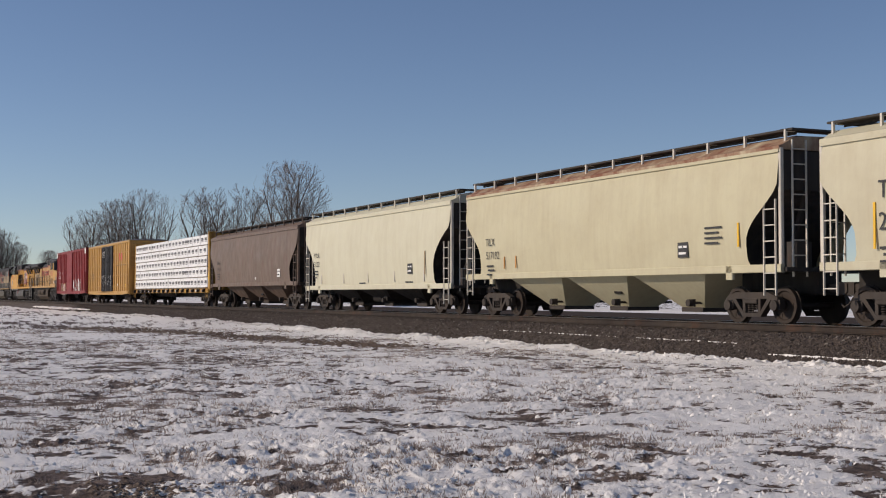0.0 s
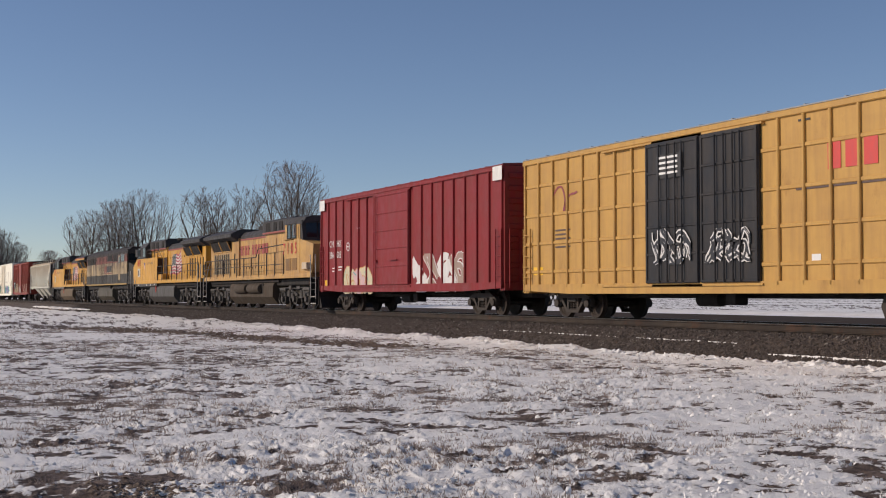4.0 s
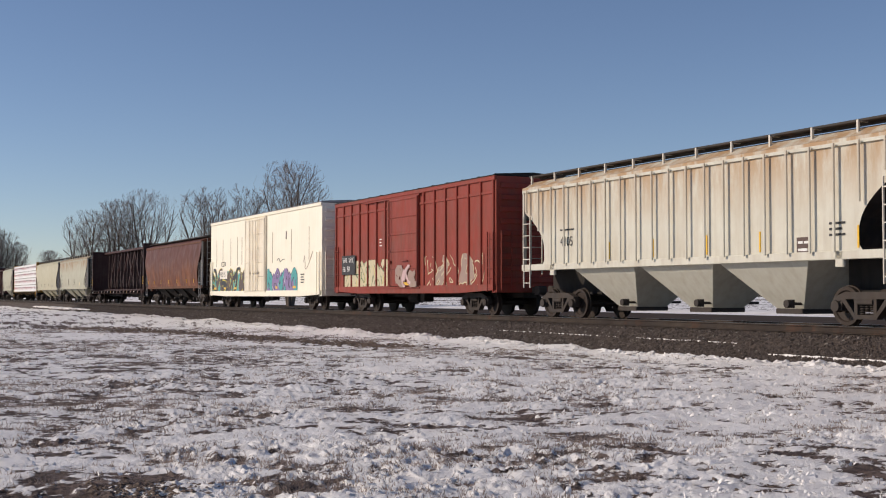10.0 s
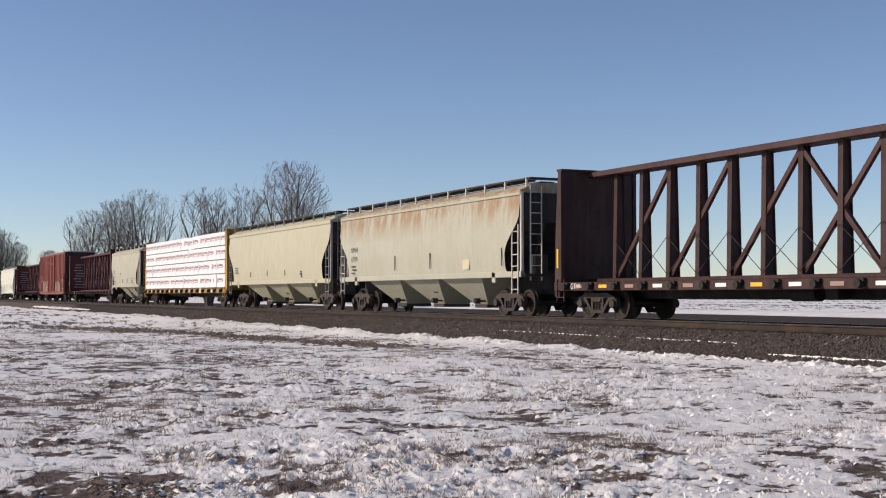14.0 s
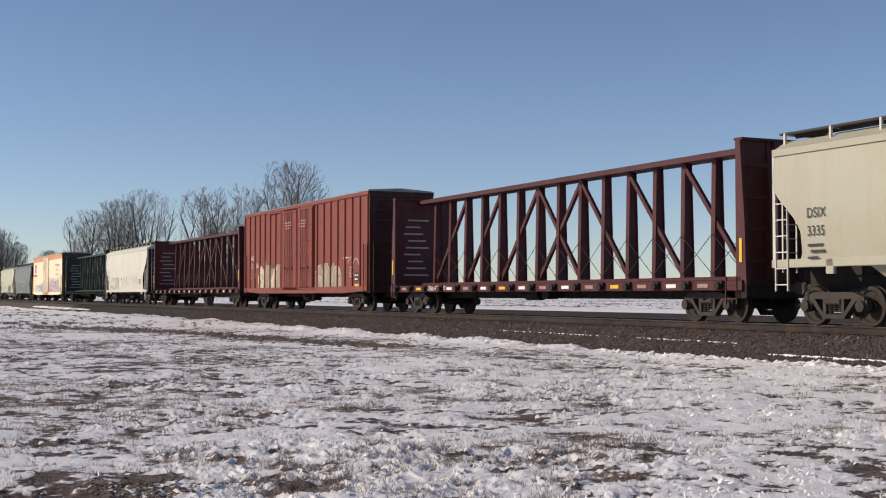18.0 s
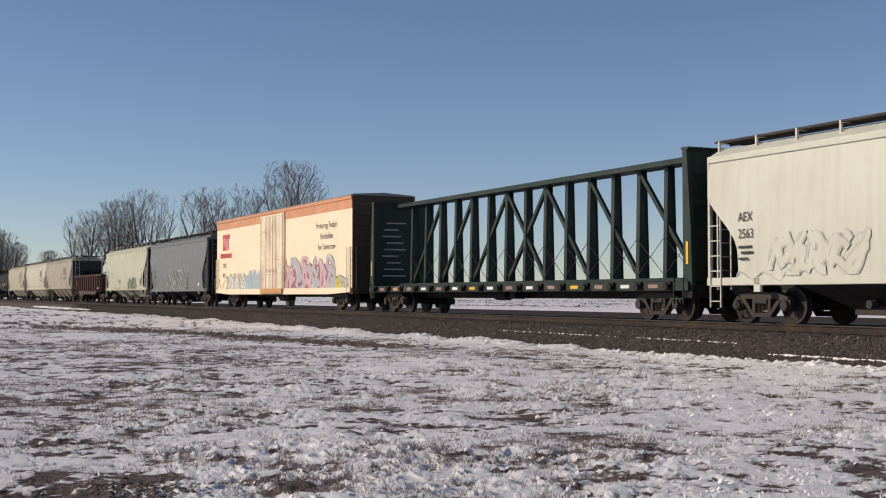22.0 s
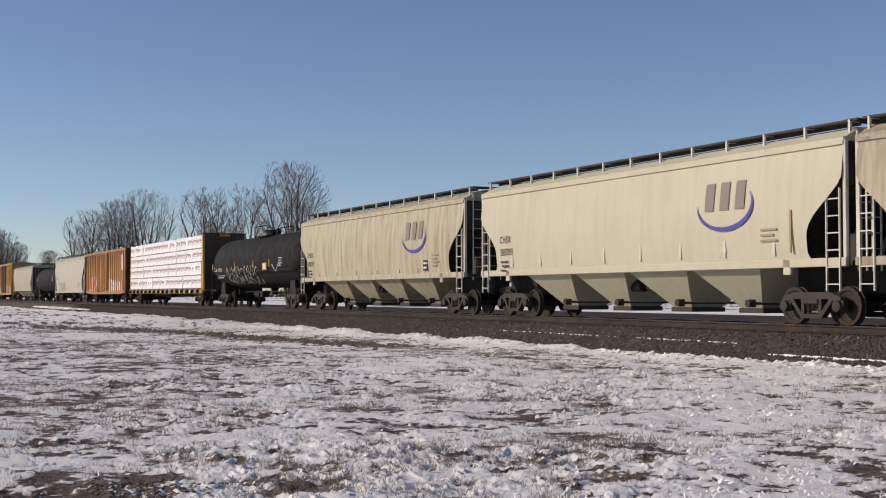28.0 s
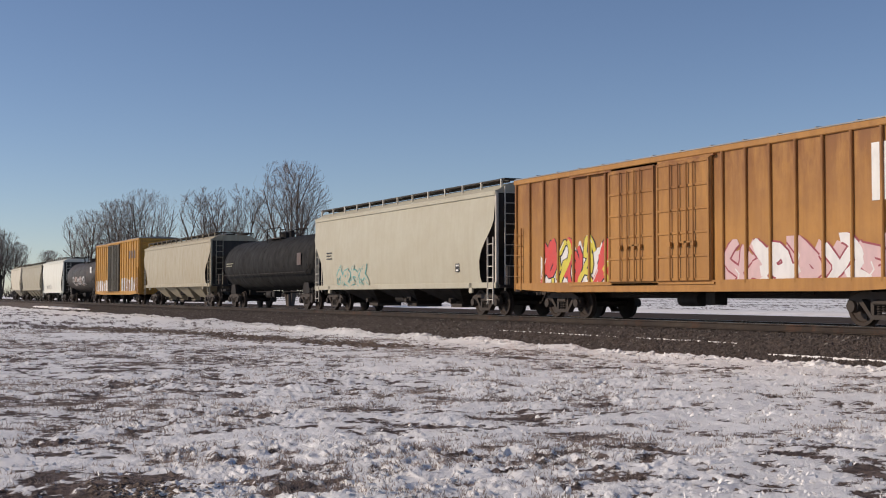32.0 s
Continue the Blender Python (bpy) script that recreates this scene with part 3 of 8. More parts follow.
for i in range(200):
    x = 4 - 0.52 * i
    part("tie", lambda: Shape().box(-0.115, 0.115, -1.3, 1.3, -0.36, -0.176, 0.012), TIE, track, at=(x, 0, 0), key="tie")
far_ties = Shape()
for i in range(200, 900):
    x = 4 - 0.52 * i
    far_ties.box(x - 0.115, x + 0.115, -1.3, 1.3, -0.36, -0.176)
tagged(part("far_ties", far_ties, TIE, track), kind="stuff")
# snow lying along the shoulder
drift_mat = paint("drifted_snow", (0.86, 0.84, 0.82), 0.8, 0.1, 0.0, 0.35, dirt=(0.4, 0.34, 0.3))


def low_drift(x0, x1, y0, half, z, seed):
    s = Shape()
    n = max(8, int((x1 - x0) / 0.12))
    rg = random.Random(seed)
    rows = []
    for i in range(n + 1):
        t = i / n
        q = half * (math.sin(math.pi * t) ** 0.4) * max(0.02, rg.uniform(-0.35, 1.2))
        x = x0 + (x1 - x0) * t
        c = y0 + rg.uniform(-0.03, 0.03)
        rows.append([(x, c - q, z - 0.4 * q - 0.03), (x, c - q * 0.4, z + 0.01 + 0.3 * q), (x, c + q * 0.5, z + 0.01 + 0.5 * q), (x, c + q, z + 0.4 * q - 0.03)])
    s.add([p for r in rows for p in r], [(4 * i + j, 4 * i + j + 1, 4 * i + j + 5, 4 * i + j + 4) for i in range(n) for j in range(3)])
    ob = new("snow_drift", s.mesh("snow_drift", 60))
    ob.data.materials.append(drift_mat)
    tagged(ob, "thin streak of old snow on the ballast shoulder", "snow", "snow streaks on the ballast", "structure")


for x0, x1, y0, half, z, sd in ((-28.6, -24.2, -2.25, 0.022, -0.44, 1), (-36.5, -29.5, -2.25, 0.018, -0.44, 2), (-22.6, -18.4, -2.72, 0.05, -0.62, 3), (-17.5, -12, -2.8, 0.12, -0.64, 4), (-150, -112, -2.6, 0.25, -0.56, 5)):
    low_drift(x0, x1, y0, half, z, sd)

# field beyond the line: added brown verge (the road mesh) and a snow bank
road = Shape().along([(12.0, -0.9), (13.0, -0.70), (35.0, -0.68), (38.0, -0.95)], -1500, 300)
rd_ob = new("road", road.mesh("road"))
rd_ob.data.materials.append(paint("brown_verge", (0.075, 0.058, 0.049), 0.95, 0.2, 0.0, 0.6, dirt=(0.05, 0.04, 0.034)))
bank = Shape().along([(43.0, -0.95), (45.0, -0.66), (49.0, -0.60), (53.0, -0.66), (56.0, -0.95)], -1500, 400)
bank_ob = new("snow_bank", bank.mesh("snow_bank"))
bank_ob.data.materials.append(drift_mat)
tagged(bank_ob, "long low bank of clean snow beyond the verge", "snow", kind="structure")
MATS["brown_verge"].node_tree.nodes["Principled BSDF"].inputs["Specular IOR Level"].default_value = 0.03
tagged(rd_ob, "dark brown verge strip beside the line", "road", kind="structure")
# ---- trees ----
BARK = paint("grey_brown_bark", (0.15, 0.12, 0.098), 0.9, 0.3, 0.0, 0.4, dirt=(0.06, 0.046, 0.036))
TWIG = paint("bare_twigs", (0.37, 0.31, 0.265), 0.9, 0.1, 0.0, 0.3, dirt=(0.09, 0.065, 0.05))


def bare_tree(height, seed, spread=0.55, stems=3, depth=6):
    """A leafless tree: stems fan out from the foot, and each limb sends off side limbs that sweep upward down to fine twigs. Returns thick wood and twigs apart."""
    rg = random.Random(seed)
    wood, twig = Shape(), Shape()
    kids = (10, 8, 8)

    def grow(p, d, length, r, level):
        n = (8, 6, 4, 3)[level]
        a0 = rg.uniform(0, 2 * math.pi)
        made, q = 0, p
        for i in range(n):
            wob = (0.05, 0.08, 0.10, 0.12)[level]
            d = (d + Vector((rg.gauss(0, wob), rg.gauss(0, wob), 0.06 + rg.gauss(0, wob * 0.6)))).normalized()
            e = q + d * length / n
            # the crown closes to a rounded outline
            if (e.x ** 2 + e.y ** 2) ** 0.5 > height * min(0.29, 0.10 + 0.55 * e.z / height, 0.85 * math.sqrt(max(0.0, 1.06 - e.z / height))) * rg.uniform(0.9, 1.08):
                return
            ra, rb = r * (1 - 0.8 * i / n), r * (1 - 0.8 * (i + 1) / n)
            (wood if level < 2 else twig).tube(q, e, max(ra, 0.016), (7, 5, 3, 3)[level], max(rb, 0.012))
            u = (i + 1) / n
            while level < min(depth, 3) and u > 0.25 and made < kids[level] * (u - 0.2) / 0.8:
                side = d.orthogonal().normalized()
                side = Matrix.Rotation(a0 + made * 2.4 + rg.uniform(-0.4, 0.4), 3, d) @ side
                angle = spread * rg.uniform(0.7, 1.25)
                reach = length * (0.27 + 0.31 * (1 - u)) * rg.uniform(0.75, 1.25)
                grow(e, (d * math.cos(angle) + side * math.sin(angle)).normalized(), reach, max(rb, r * 0.22) * rg.uniform(0.5, 0.7), level + 1)
                made += 1
            q = e

    for s in range(stems):
        a = 2 * math.pi * (s + rg.random() * 0.5) / stems
        lean = (0.05, 0.28, 0.17, 0.32, 0.12)[s % 5] * rg.uniform(0.8, 1.15)
        d = Vector((math.cos(a) * lean, math.sin(a) * lean, 1)).normalized()
        grow(Vector((math.cos(a) * 0.3, math.sin(a) * 0.3, 0)), d, height * rg.uniform(0.78, 0.95), height * rg.uniform(0.012, 0.017), 0)
    return wood, twig


def tree_thing(x, y, height, seed, label, spread=0.55, stems=3, depth=5):
    t = thing("tree", (x, y, GZ), label, "tree", "bare trees beyond the line")
    wood, twig = bare_tree(height, seed, spread, stems, depth)
    top = max(v[2] for v in wood.v + twig.v)
    k = height / top
    for s in (wood, twig):
        s.v = [(a * k, b * k, c * k) for a, b, c in s.v]
    part("trunk", wood, BARK, t, smooth=60)
    part("crown", twig, TWIG, t)
    return t


tree_thing(-153.2, 29.2, 18.9, 5, "tall leafless cottonwood with an open crown", 0.62, 5)
tree_thing(-160.5, 24.6, 16.2, 8, "leafless tree with several leaning stems", 0.58, 3)
tree_thing(-163.3, 21.3, 16.0, 9, "leafless tree with several leaning stems", 0.62, 5)
tree_thing(-241.4, 29.4, 22.0, 12, "broad leafless tree with a dense twiggy crown", 0.66, 5)
tree_thing(-244, 24.5, 20.0, 13, "broad leafless tree with a dense twiggy crown", 0.66, 5)
tree_thing(-246.5, 19.5, 18.0, 14, "broad leafless tree with a dense twiggy crown", 0.66, 5)
for i, (x, y, h) in enumerate(((-411, 16, 24), (-408, 20, 22), (-417, 10, 23), (-413, 13, 23), (-405, 24, 18), (-410, 6.5, 22), (-399, 33, 15.5))):
    tree_thing(x, y, h, 30 + i, "distant leafless tree in a hazy grove", 0.62, 6, 3)
# far woods, one low twiggy belt
belt = Shape()
rg = random.Random(77)
for i in range(1900):
    y = rg.uniform(30, 330) if i < 420 else rg.uniform(330, 1300)
    x = -900 + rg.uniform(-60, 60)
    h = rg.uniform(4, 9) if i < 420 else rg.uniform(3.5, 7.5)
    for _ in range(7):
        a = rg.uniform(0, 6.28)
        belt.tube((x, y, GZ), (x + 3 * math.cos(a), y + 4 * math.sin(a), GZ + h * rg.uniform(0.6, 1)), 0.22, 3, 0.05)
me_b = belt.mesh("far_woods")
me_b.materials.append(BARK)
tagged(new("far_woods", me_b), "low belt of bare brush on the horizon", "woods", kind="stuff")

# trackside post and line pole
tp = thing("trackside_post", (-221.5, -2.7, -0.6), "slim weathered post with a small pale plate beside the line", "post")
part("stake", Shape().box(-0.06, 0.06, -0.06, 0.06, 0, 3.3, 0.01), STEEL, tp)
part("plate", Shape().box(-0.22, 0.22, -0.09, -0.06, 2.6, 3.4, 0.01), GALV, tp)
pole = thing("utility_pole", (-398, 14.5, GZ), "tall weathered wooden utility pole with a cross arm", "pole")
part("shaft", Shape().tube((0, 0, 0), (0, 0, 13.5), 0.2, 10, 0.13), BARK, pole)
part("cross_arm", Shape().box(-0.1, 0.1, -1.3, 1.3, 12.6, 12.8), BARK, pole)
# ---- running gear ----
SPEED = [(0, 20.886), (4, 20.742), (8, 20.885), (12, 21.02), (16, 21.043), (20, 21.05), (24, 21.025), (28, 20.959), (32, 20.937)]


def travel(t):
    """Metres rolled since the start; the speed changes evenly between the knots."""
    s = 0.0
    for (ta, va), (tb, vb) in zip(SPEED, SPEED[1:]):
        if t <= ta:
            break
        e = min(t, tb)
        s += (e - ta) * (va + (va + (vb - va) * (e - ta) / (tb - ta))) / 2
    return s


ROLLING, WHEELS = [], {}


def wheelset(parent, dx, r, half=0.755):
    def make():
        s = Shape()
        for k in (-1, 1):
            prof = [(-0.07, r + 0.028), (-0.035, r + 0.026), (-0.03, r), (0.07, r - 0.008), (0.07, r * 0.80), (0.035, r * 0.74), (0.03, r * 0.34), (0.075, r * 0.30), (0.08, 0.10), (0.085, 0.0)]
            s.lathe([(k * (half + a) if k > 0 else -(half + a), q) for a, q in prof], 24)
            for i in range(3):
                a = 2 * math.pi * i / 3
                s.box(-0.03 + 0.6 * r * math.cos(a), 0.03 + 0.6 * r * math.cos(a), min(k * half, k * (half + 0.045)), max(k * half, k * (half + 0.045)), -0.05 + 0.6 * r * math.sin(a), 0.05 + 0.6 * r * math.sin(a))
        s.tube((0, -1.0, 0), (0, 1.0, 0), 0.08, 10)
        return s

    ob = part("wheelset", make, WHEEL, parent, at=(dx, 0, r), smooth=35, key=("wheelset", r))
    WHEELS.setdefault((round(dx, 3), r), []).append(ob)
    return ob


WR = 0.457


def side_frame():
    s = Shape()
    w = 0.09
    top = [(-0.98, 0.66), (-0.62, 0.78), (0.62, 0.78), (0.98, 0.66), (0.98, 0.52), (0.62, 0.62), (-0.62, 0.62), (-0.98, 0.52)]
    s.prism(top, -w, w)
    for k in (-1, 1):
        s.prism([(k * 0.76, 0.62), (k * 0.62, 0.64), (k * 0.28, 0.24), (k * 0.36, 0.20)], -w, w)
        s.prism([(k * 0.34, 0.64), (k * 0.24, 0.64), (k * 0.24, 0.2), (k * 0.34, 0.2)], -w * 0.9, w * 0.9)
        s.prism([(k * 0.72, 0.60), (k * 1.05, 0.60), (k * 1.05, 0.36), (k * 0.98, 0.34), (k * 0.80, 0.34), (k * 0.73, 0.38)], -w * 0.8, w * 0.8)
        s.lathe([(-0.15, 0.05), (-0.15, 0.13), (0.02, 0.145), (0.06, 0.12)], 12, at=(k * 0.89, 0, 0.457))
    s.prism([(-0.36, 0.17), (0.36, 0.17), (0.36, 0.27), (-0.36, 0.27)], -w, w)
    return s


def springs():
    s = Shape()
    for dx in (-0.15, 0.0, 0.15):
        for k in range(4):
            s.lathe([(0.27 + k * 0.055, 0.05), (0.29 + k * 0.055, 0.068), (0.31 + k * 0.055, 0.05)], 10, "z", (dx, 0, 0))
    s.box(-0.24, 0.24, -0.12, 0.12, 0.49, 0.62, 0.03)
    return s


def truck(car, x):
    def bolster():
        s = Shape()
        s.box(-0.2, 0.2, -1.0, 1.0, 0.5, 0.74, 0.05)
        s.box(-0.3, 0.3, -0.35, 0.35, 0.7, 0.84, 0.05)
        for k in (-1, 1):
            s.box(k * 0.42 - 0.06, k * 0.42 + 0.06, -0.85, 0.85, 0.36, 0.46)
        return s

    tr = part("truck", bolster, STEEL, car, at=(x, 0, 0), key="bolster")
    for k in (-1, 1):
        part("side_frame", side_frame, STEEL, tr, at=pose(0, k * 1.02, 0, rz=0 if k < 0 else 180), key="side_frame")
        tagged(part("spring_nest", springs, STEEL, tr, at=(0, k * 1.02, 0), smooth=40, key="springs"), kind="stuff")
        wheelset(tr, k * 0.89, WR)
    return tr


def coupler(car, x, k):
    def make():
        s = Shape()
        s.box(-0.5, 0.35, -0.1, 0.1, 0.78, 0.98, 0.02)
        s.prism([(0.3, 0.72), (0.55, 0.72), (0.62, 0.80), (0.62, 0.98), (0.52, 1.02), (0.3, 1.02)], -0.16, 0.13)
        s.path([(0.1, 0.25, 0.75), (0.3, 0.28, 0.5), (0.55, 0.2, 0.42), (0.75, 0.1, 0.5)], 0.022)
        return s

    part("coupler", make, STEEL, car, at=pose(x, 0, 0, rz=0 if k > 0 else 180), key="coupler")


def ladder(car, x, y, z0, z1, w, material, name="ladder", across=False, rungs=0.36):
    def make():
        s = Shape()
        h = z1 - z0
        n = max(2, int(round(h / rungs)))
        for k in (-1, 1):
            s.bar((k * w / 2, 0, 0), (k * w / 2, 0, h), 0.045, 0.03)
        for i in range(n):
            z = h * (i + 0.4) / n
            s.bar((-w / 2, 0, z), (w / 2, 0, z), 0.028)
        return s

    part(name, make, material, car, at=pose(x, y, z0, rz=90 if across else 0), key=("ladder", round(z1 - z0, 2), w))


def brake_gear(car, zt=1.05):
    def make():
        s = Shape()
        s.tube((-1.0, -0.7, zt - 0.35), (-0.1, -0.7, zt - 0.35), 0.2, 12)
        s.box(0.35, 0.75, -0.95, -0.55, zt - 0.5, zt - 0.15, 0.04)
        s.path([(-4, -0.5, zt - 0.2), (4, -0.5, zt - 0.2)], 0.025)
        s.bar((-3, 0.3, zt - 0.25), (3, 0.3, zt - 0.25), 0.05)
        return s

    part("brake_gear", make, DARK, car, smooth=35, key=("brake", zt))


def begin(kind, span, label, category="freight car", group="freight cars of the train"):
    a, b = span
    car = thing(kind, (0.5 * (a + b), 0, 0), label, category, group)
    ROLLING.append((car, 0.5 * (a + b)))
    return car, b - a


# ---- covered hoppers ----
def hopper(span, label, body, bays=3, eave=4.2, sill=1.25, notch=1.1, ribs=0, end=None, post=None, seam=True, straight=False, rise=0.45, belly=1.0, marks=None, curved=1.0, tabs=0, bay_mat=None, roof=None, brackets=True, trim=None):
    car, L = begin("covered_hopper", span, label)
    # Default end colour is near black: shade of the ends plus dirt, painted in.
    end = end or paint("shaded_grimy_end", (0.030, 0.028, 0.028), 0.65, 0.3, 0.08, 0.3)
    post = post or body
    trim = trim or body
    h = L / 2
    zs = [sill + 0.16 + (eave - sill - 0.16) * i / 16 for i in range(17)]

    def wide(z):
        u = (z - sill) / (eave - sill)
        return 1.46 + 0.12 * math.sin(math.pi * min(1, max(0, u * 0.92 + 0.06))) * curved

    def reach(z):
        """Half length of the side at a height: full above, cut back round the notch."""
        u = (z - sill) / (eave - sill)
        if u > 0.72:
            k = 0.0
        elif u > 0.25:
            k = math.sin((0.72 - u) / 0.47 * math.pi / 2) ** (0.9 if straight else 1.6)
        else:
            k = 1.0 if u > 0.12 else 0.82 + 0.18 * max(0, u) / 0.12
        return h - 0.12 - notch * k

    # sides and slope sheets in one shell
    strip = [(2 * i, 2 * i + 1, 2 * i + 3, 2 * i + 2) for i in range(len(zs) - 1)]
    for k in (-1, 1):
        part("side_sheet", Shape().add([(e * reach(z), k * wide(z), z) for z in zs for e in (-1, 1)], strip), body, car, smooth=30)
        # Slope sheets take the end colour, which paints in the notch's shadow.
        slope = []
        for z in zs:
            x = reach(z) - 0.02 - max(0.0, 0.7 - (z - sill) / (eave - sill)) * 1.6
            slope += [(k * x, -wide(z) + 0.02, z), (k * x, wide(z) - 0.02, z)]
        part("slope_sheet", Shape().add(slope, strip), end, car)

    # roof
    yt = wide(eave)
    r = Shape()
    prof = [(-yt - 0.05, eave - 0.03), (-yt - 0.05, eave + 0.05), (-yt + 0.06, eave + 0.08), (-1.08, eave + rise * 0.60), (-0.7, eave + rise * 0.68), (0, eave + rise * 0.72), (0.7, eave + rise * 0.68), (1.08, eave + rise * 0.60), (yt - 0.06, eave + 0.08), (yt + 0.05, eave + 0.05), (yt + 0.05, eave - 0.03)]
    r.along(prof, -h + 0.08, h - 0.08)
    part("roof", r, roof or body, car)
    # hatch trough and running boards
    zt = eave + rise * 0.72
    nh = max(4, int(L / 1.5))
    for i in range(nh):
        x = -h + 0.9 + (L - 1.8) * (i + 0.5) / nh
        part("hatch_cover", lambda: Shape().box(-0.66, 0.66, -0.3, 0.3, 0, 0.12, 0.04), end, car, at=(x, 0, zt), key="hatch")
    for k in (-1, 1):
        y = k * 0.98
        part("running_board", lambda: Shape().box(-h + 0.15, h - 0.15, -0.24, 0.24, 0, 0.05), GRATE, car, at=(0, y, eave + rise - 0.03), key=("board", round(L, 2)))
        part("running_board_skirt", lambda: Shape().box(-h + 0.2, h - 0.2, -0.012, 0.012, -0.07, 0.0), GRATE, car, at=(0, y - k * 0.1, eave + rise - 0.03), key=("skirt", round(L, 2)))
        n = max(6, int(L / 1.45))
        for i in range(n + 1 if brackets else 0):
            x = -h + 0.2 + (L - 0.4) * i / n
            part("board_bracket", lambda: Shape().add(*bracket(rise)), post, car, at=pose(x, k * 1.24, eave + 0.06, rz=0 if k < 0 else 180), key=("bracket", rise))
        part("end_board", lambda: Shape().box(-0.22, 0.22, -1.2, 1.2, 0, 0.05), GRATE, car, at=(k * (h - 0.2), 0, eave + rise - 0.02), key="end_board")
    # sills and bolsters
    for k in (-1, 1):
        part("side_sill", lambda: Shape().box(-h + 0.05, h - 0.05, -0.05, 0.05, 0, 0.2, 0.015), trim, car, at=(0, k * 1.47, sill), key=("sill", round(L, 2)))
        for e in (-1, 1):
            part("jacking_pad", lambda: Shape().box(-0.13, 0.13, -0.05, 0.05, -0.16, 0.18, 0.02), trim, car, at=(e * (h - 2.0), k * 1.47, sill), key="pad")
            part("corner_post", lambda: Shape().box(-0.05, 0.05, -0.05, 0.05, 0, eave - sill, 0.012), post, car, at=(e * (h - 0.1), k * (yt - 0.02), sill), key=("post", round(eave - sill, 2)))
            ladder(car, e * (h - 0.42), k * 1.53, sill - 0.55, sill + 1.75, 0.42, post)
    for e in (-1, 1):
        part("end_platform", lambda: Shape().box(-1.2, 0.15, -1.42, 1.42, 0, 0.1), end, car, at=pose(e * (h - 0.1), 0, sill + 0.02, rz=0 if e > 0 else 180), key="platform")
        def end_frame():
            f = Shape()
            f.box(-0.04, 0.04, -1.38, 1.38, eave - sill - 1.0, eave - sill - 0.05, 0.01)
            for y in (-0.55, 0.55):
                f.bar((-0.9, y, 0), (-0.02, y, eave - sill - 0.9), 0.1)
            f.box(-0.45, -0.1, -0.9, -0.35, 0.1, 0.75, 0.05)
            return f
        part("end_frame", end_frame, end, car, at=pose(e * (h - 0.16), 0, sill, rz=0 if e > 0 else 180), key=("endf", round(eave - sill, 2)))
        ladder(car, e * (h - 0.03), -0.95, sill - 0.1, eave + 0.2, 0.42, post, "end_ladder", across=True)
        def centre_sill():
            f = Shape()
            f.box(-2.9, 0.1, -0.3, 0.3, 0.72, sill + 0.05, 0.03)
            return f
        part("centre_sill", centre_sill, DARK, car, at=pose(e * (h - 0.1), 0, 0, rz=0 if e > 0 else 180), key=("csill", sill))
        coupler(car, e * (h + 0.05), e)
    part("brake_wheel", lambda: Shape().lathe([(-0.02, 0.24), (0.02, 0.28), (0.04, 0.24)], 16, "x"), DARK, car, at=(-h + 0.02, 0.5, sill + 1.1), key="bw")
    # bays
    inner = L - 2 * 3.0
    n = bays
    bw = inner / n
    bm_ = bay_mat or body
    def bay():
        f = Shape()
        a, b, zt_, zb = bw * 0.5, bw * 0.13, sill + 0.18, 0.36
        ya, yb = 1.44, 0.50
        top = [(-a, -ya, zt_), (a, -ya, zt_), (a, ya, zt_), (-a, ya, zt_)]
        mid = [(-a * 0.96, -ya * belly, zt_ - 0.1), (a * 0.96, -ya * belly, zt_ - 0.1), (a * 0.96, ya * belly, zt_ - 0.1), (-a * 0.96, ya * belly, zt_ - 0.1)]
        bot = [(-b, -yb, zb), (b, -yb, zb), (b, yb, zb), (-b, yb, zb)]
        f.add(top + mid + bot, [(i, (i + 1) % 4, (i + 1) % 4 + 4, i + 4) for i in range(4)] + [(i + 4, (i + 1) % 4 + 4, (i + 1) % 4 + 8, i + 8) for i in range(4)] + [(8, 9, 10, 11), (0, 1, 2, 3)])
        return f
    def gate():
        f = Shape()
        f.box(-0.48, 0.48, -0.56, 0.56, 0.25, 0.38, 0.02)
        f.tube((0.5, -1.0, 0.5), (0.5, 1.0, 0.5), 0.035, 8)
        f.lathe([(-1.08, 0.05), (-1.08, 0.1), (-0.98, 0.1), (-0.98, 0.05)], 10, at=(0.5, 0, 0.5))
        f.box(0.42, 0.58, -1.0, -0.86, 0.4, 0.6, 0.02)
        return f
    for i in range(n):
        x = -inner / 2 + bw * (i + 0.5)
        part("hopper_bay", bay, bm_, car, at=(x, 0, 0), key=("bay", round(bw, 2), sill, belly))
        part("outlet_gate", gate, STEEL, car, at=(x, 0, 0), smooth=35, key="gate")
    # ribs or short tabs on the sides
    for i in range(ribs):
        x = -h + 0.5 + (L - 1.0) * i / (ribs - 1)
        z0 = sill + 0.18
        for z in zs:
            if reach(z) > abs(x) + 0.04:
                z0 = z
                break
        for k in (-1, 1):
            def rib(z0=z0):
                f = Shape()
                f.box(-0.035, 0.035, -0.03, 0.02, z0, eave - 0.05, 0.012)
                return f
            part("side_rib", rib, body, car, at=pose(x, k * 1.585, 0, rz=0 if k < 0 else 180), key=("rib", round(z0, 2), eave))
    for i in range(tabs):
        x = -h + 2.4 + (L - 4.8) * i / (tabs - 1)
        part("side_tab", lambda: Shape().box(-0.04, 0.04, -0.025, 0.02, 0, 0.42), post, car, at=(x, -wide(sill + 0.5) + 0.0, sill + 0.3), key="tab")
    if seam:
        for k in (-1, 1):
            part("eave_angle", lambda: Shape().box(-h + 0.1, h - 0.1, -0.03, 0.03, -0.05, 0.03), trim, car, at=(0, k * (yt + 0.03), eave - 0.06), key=("eave", round(L, 2)))
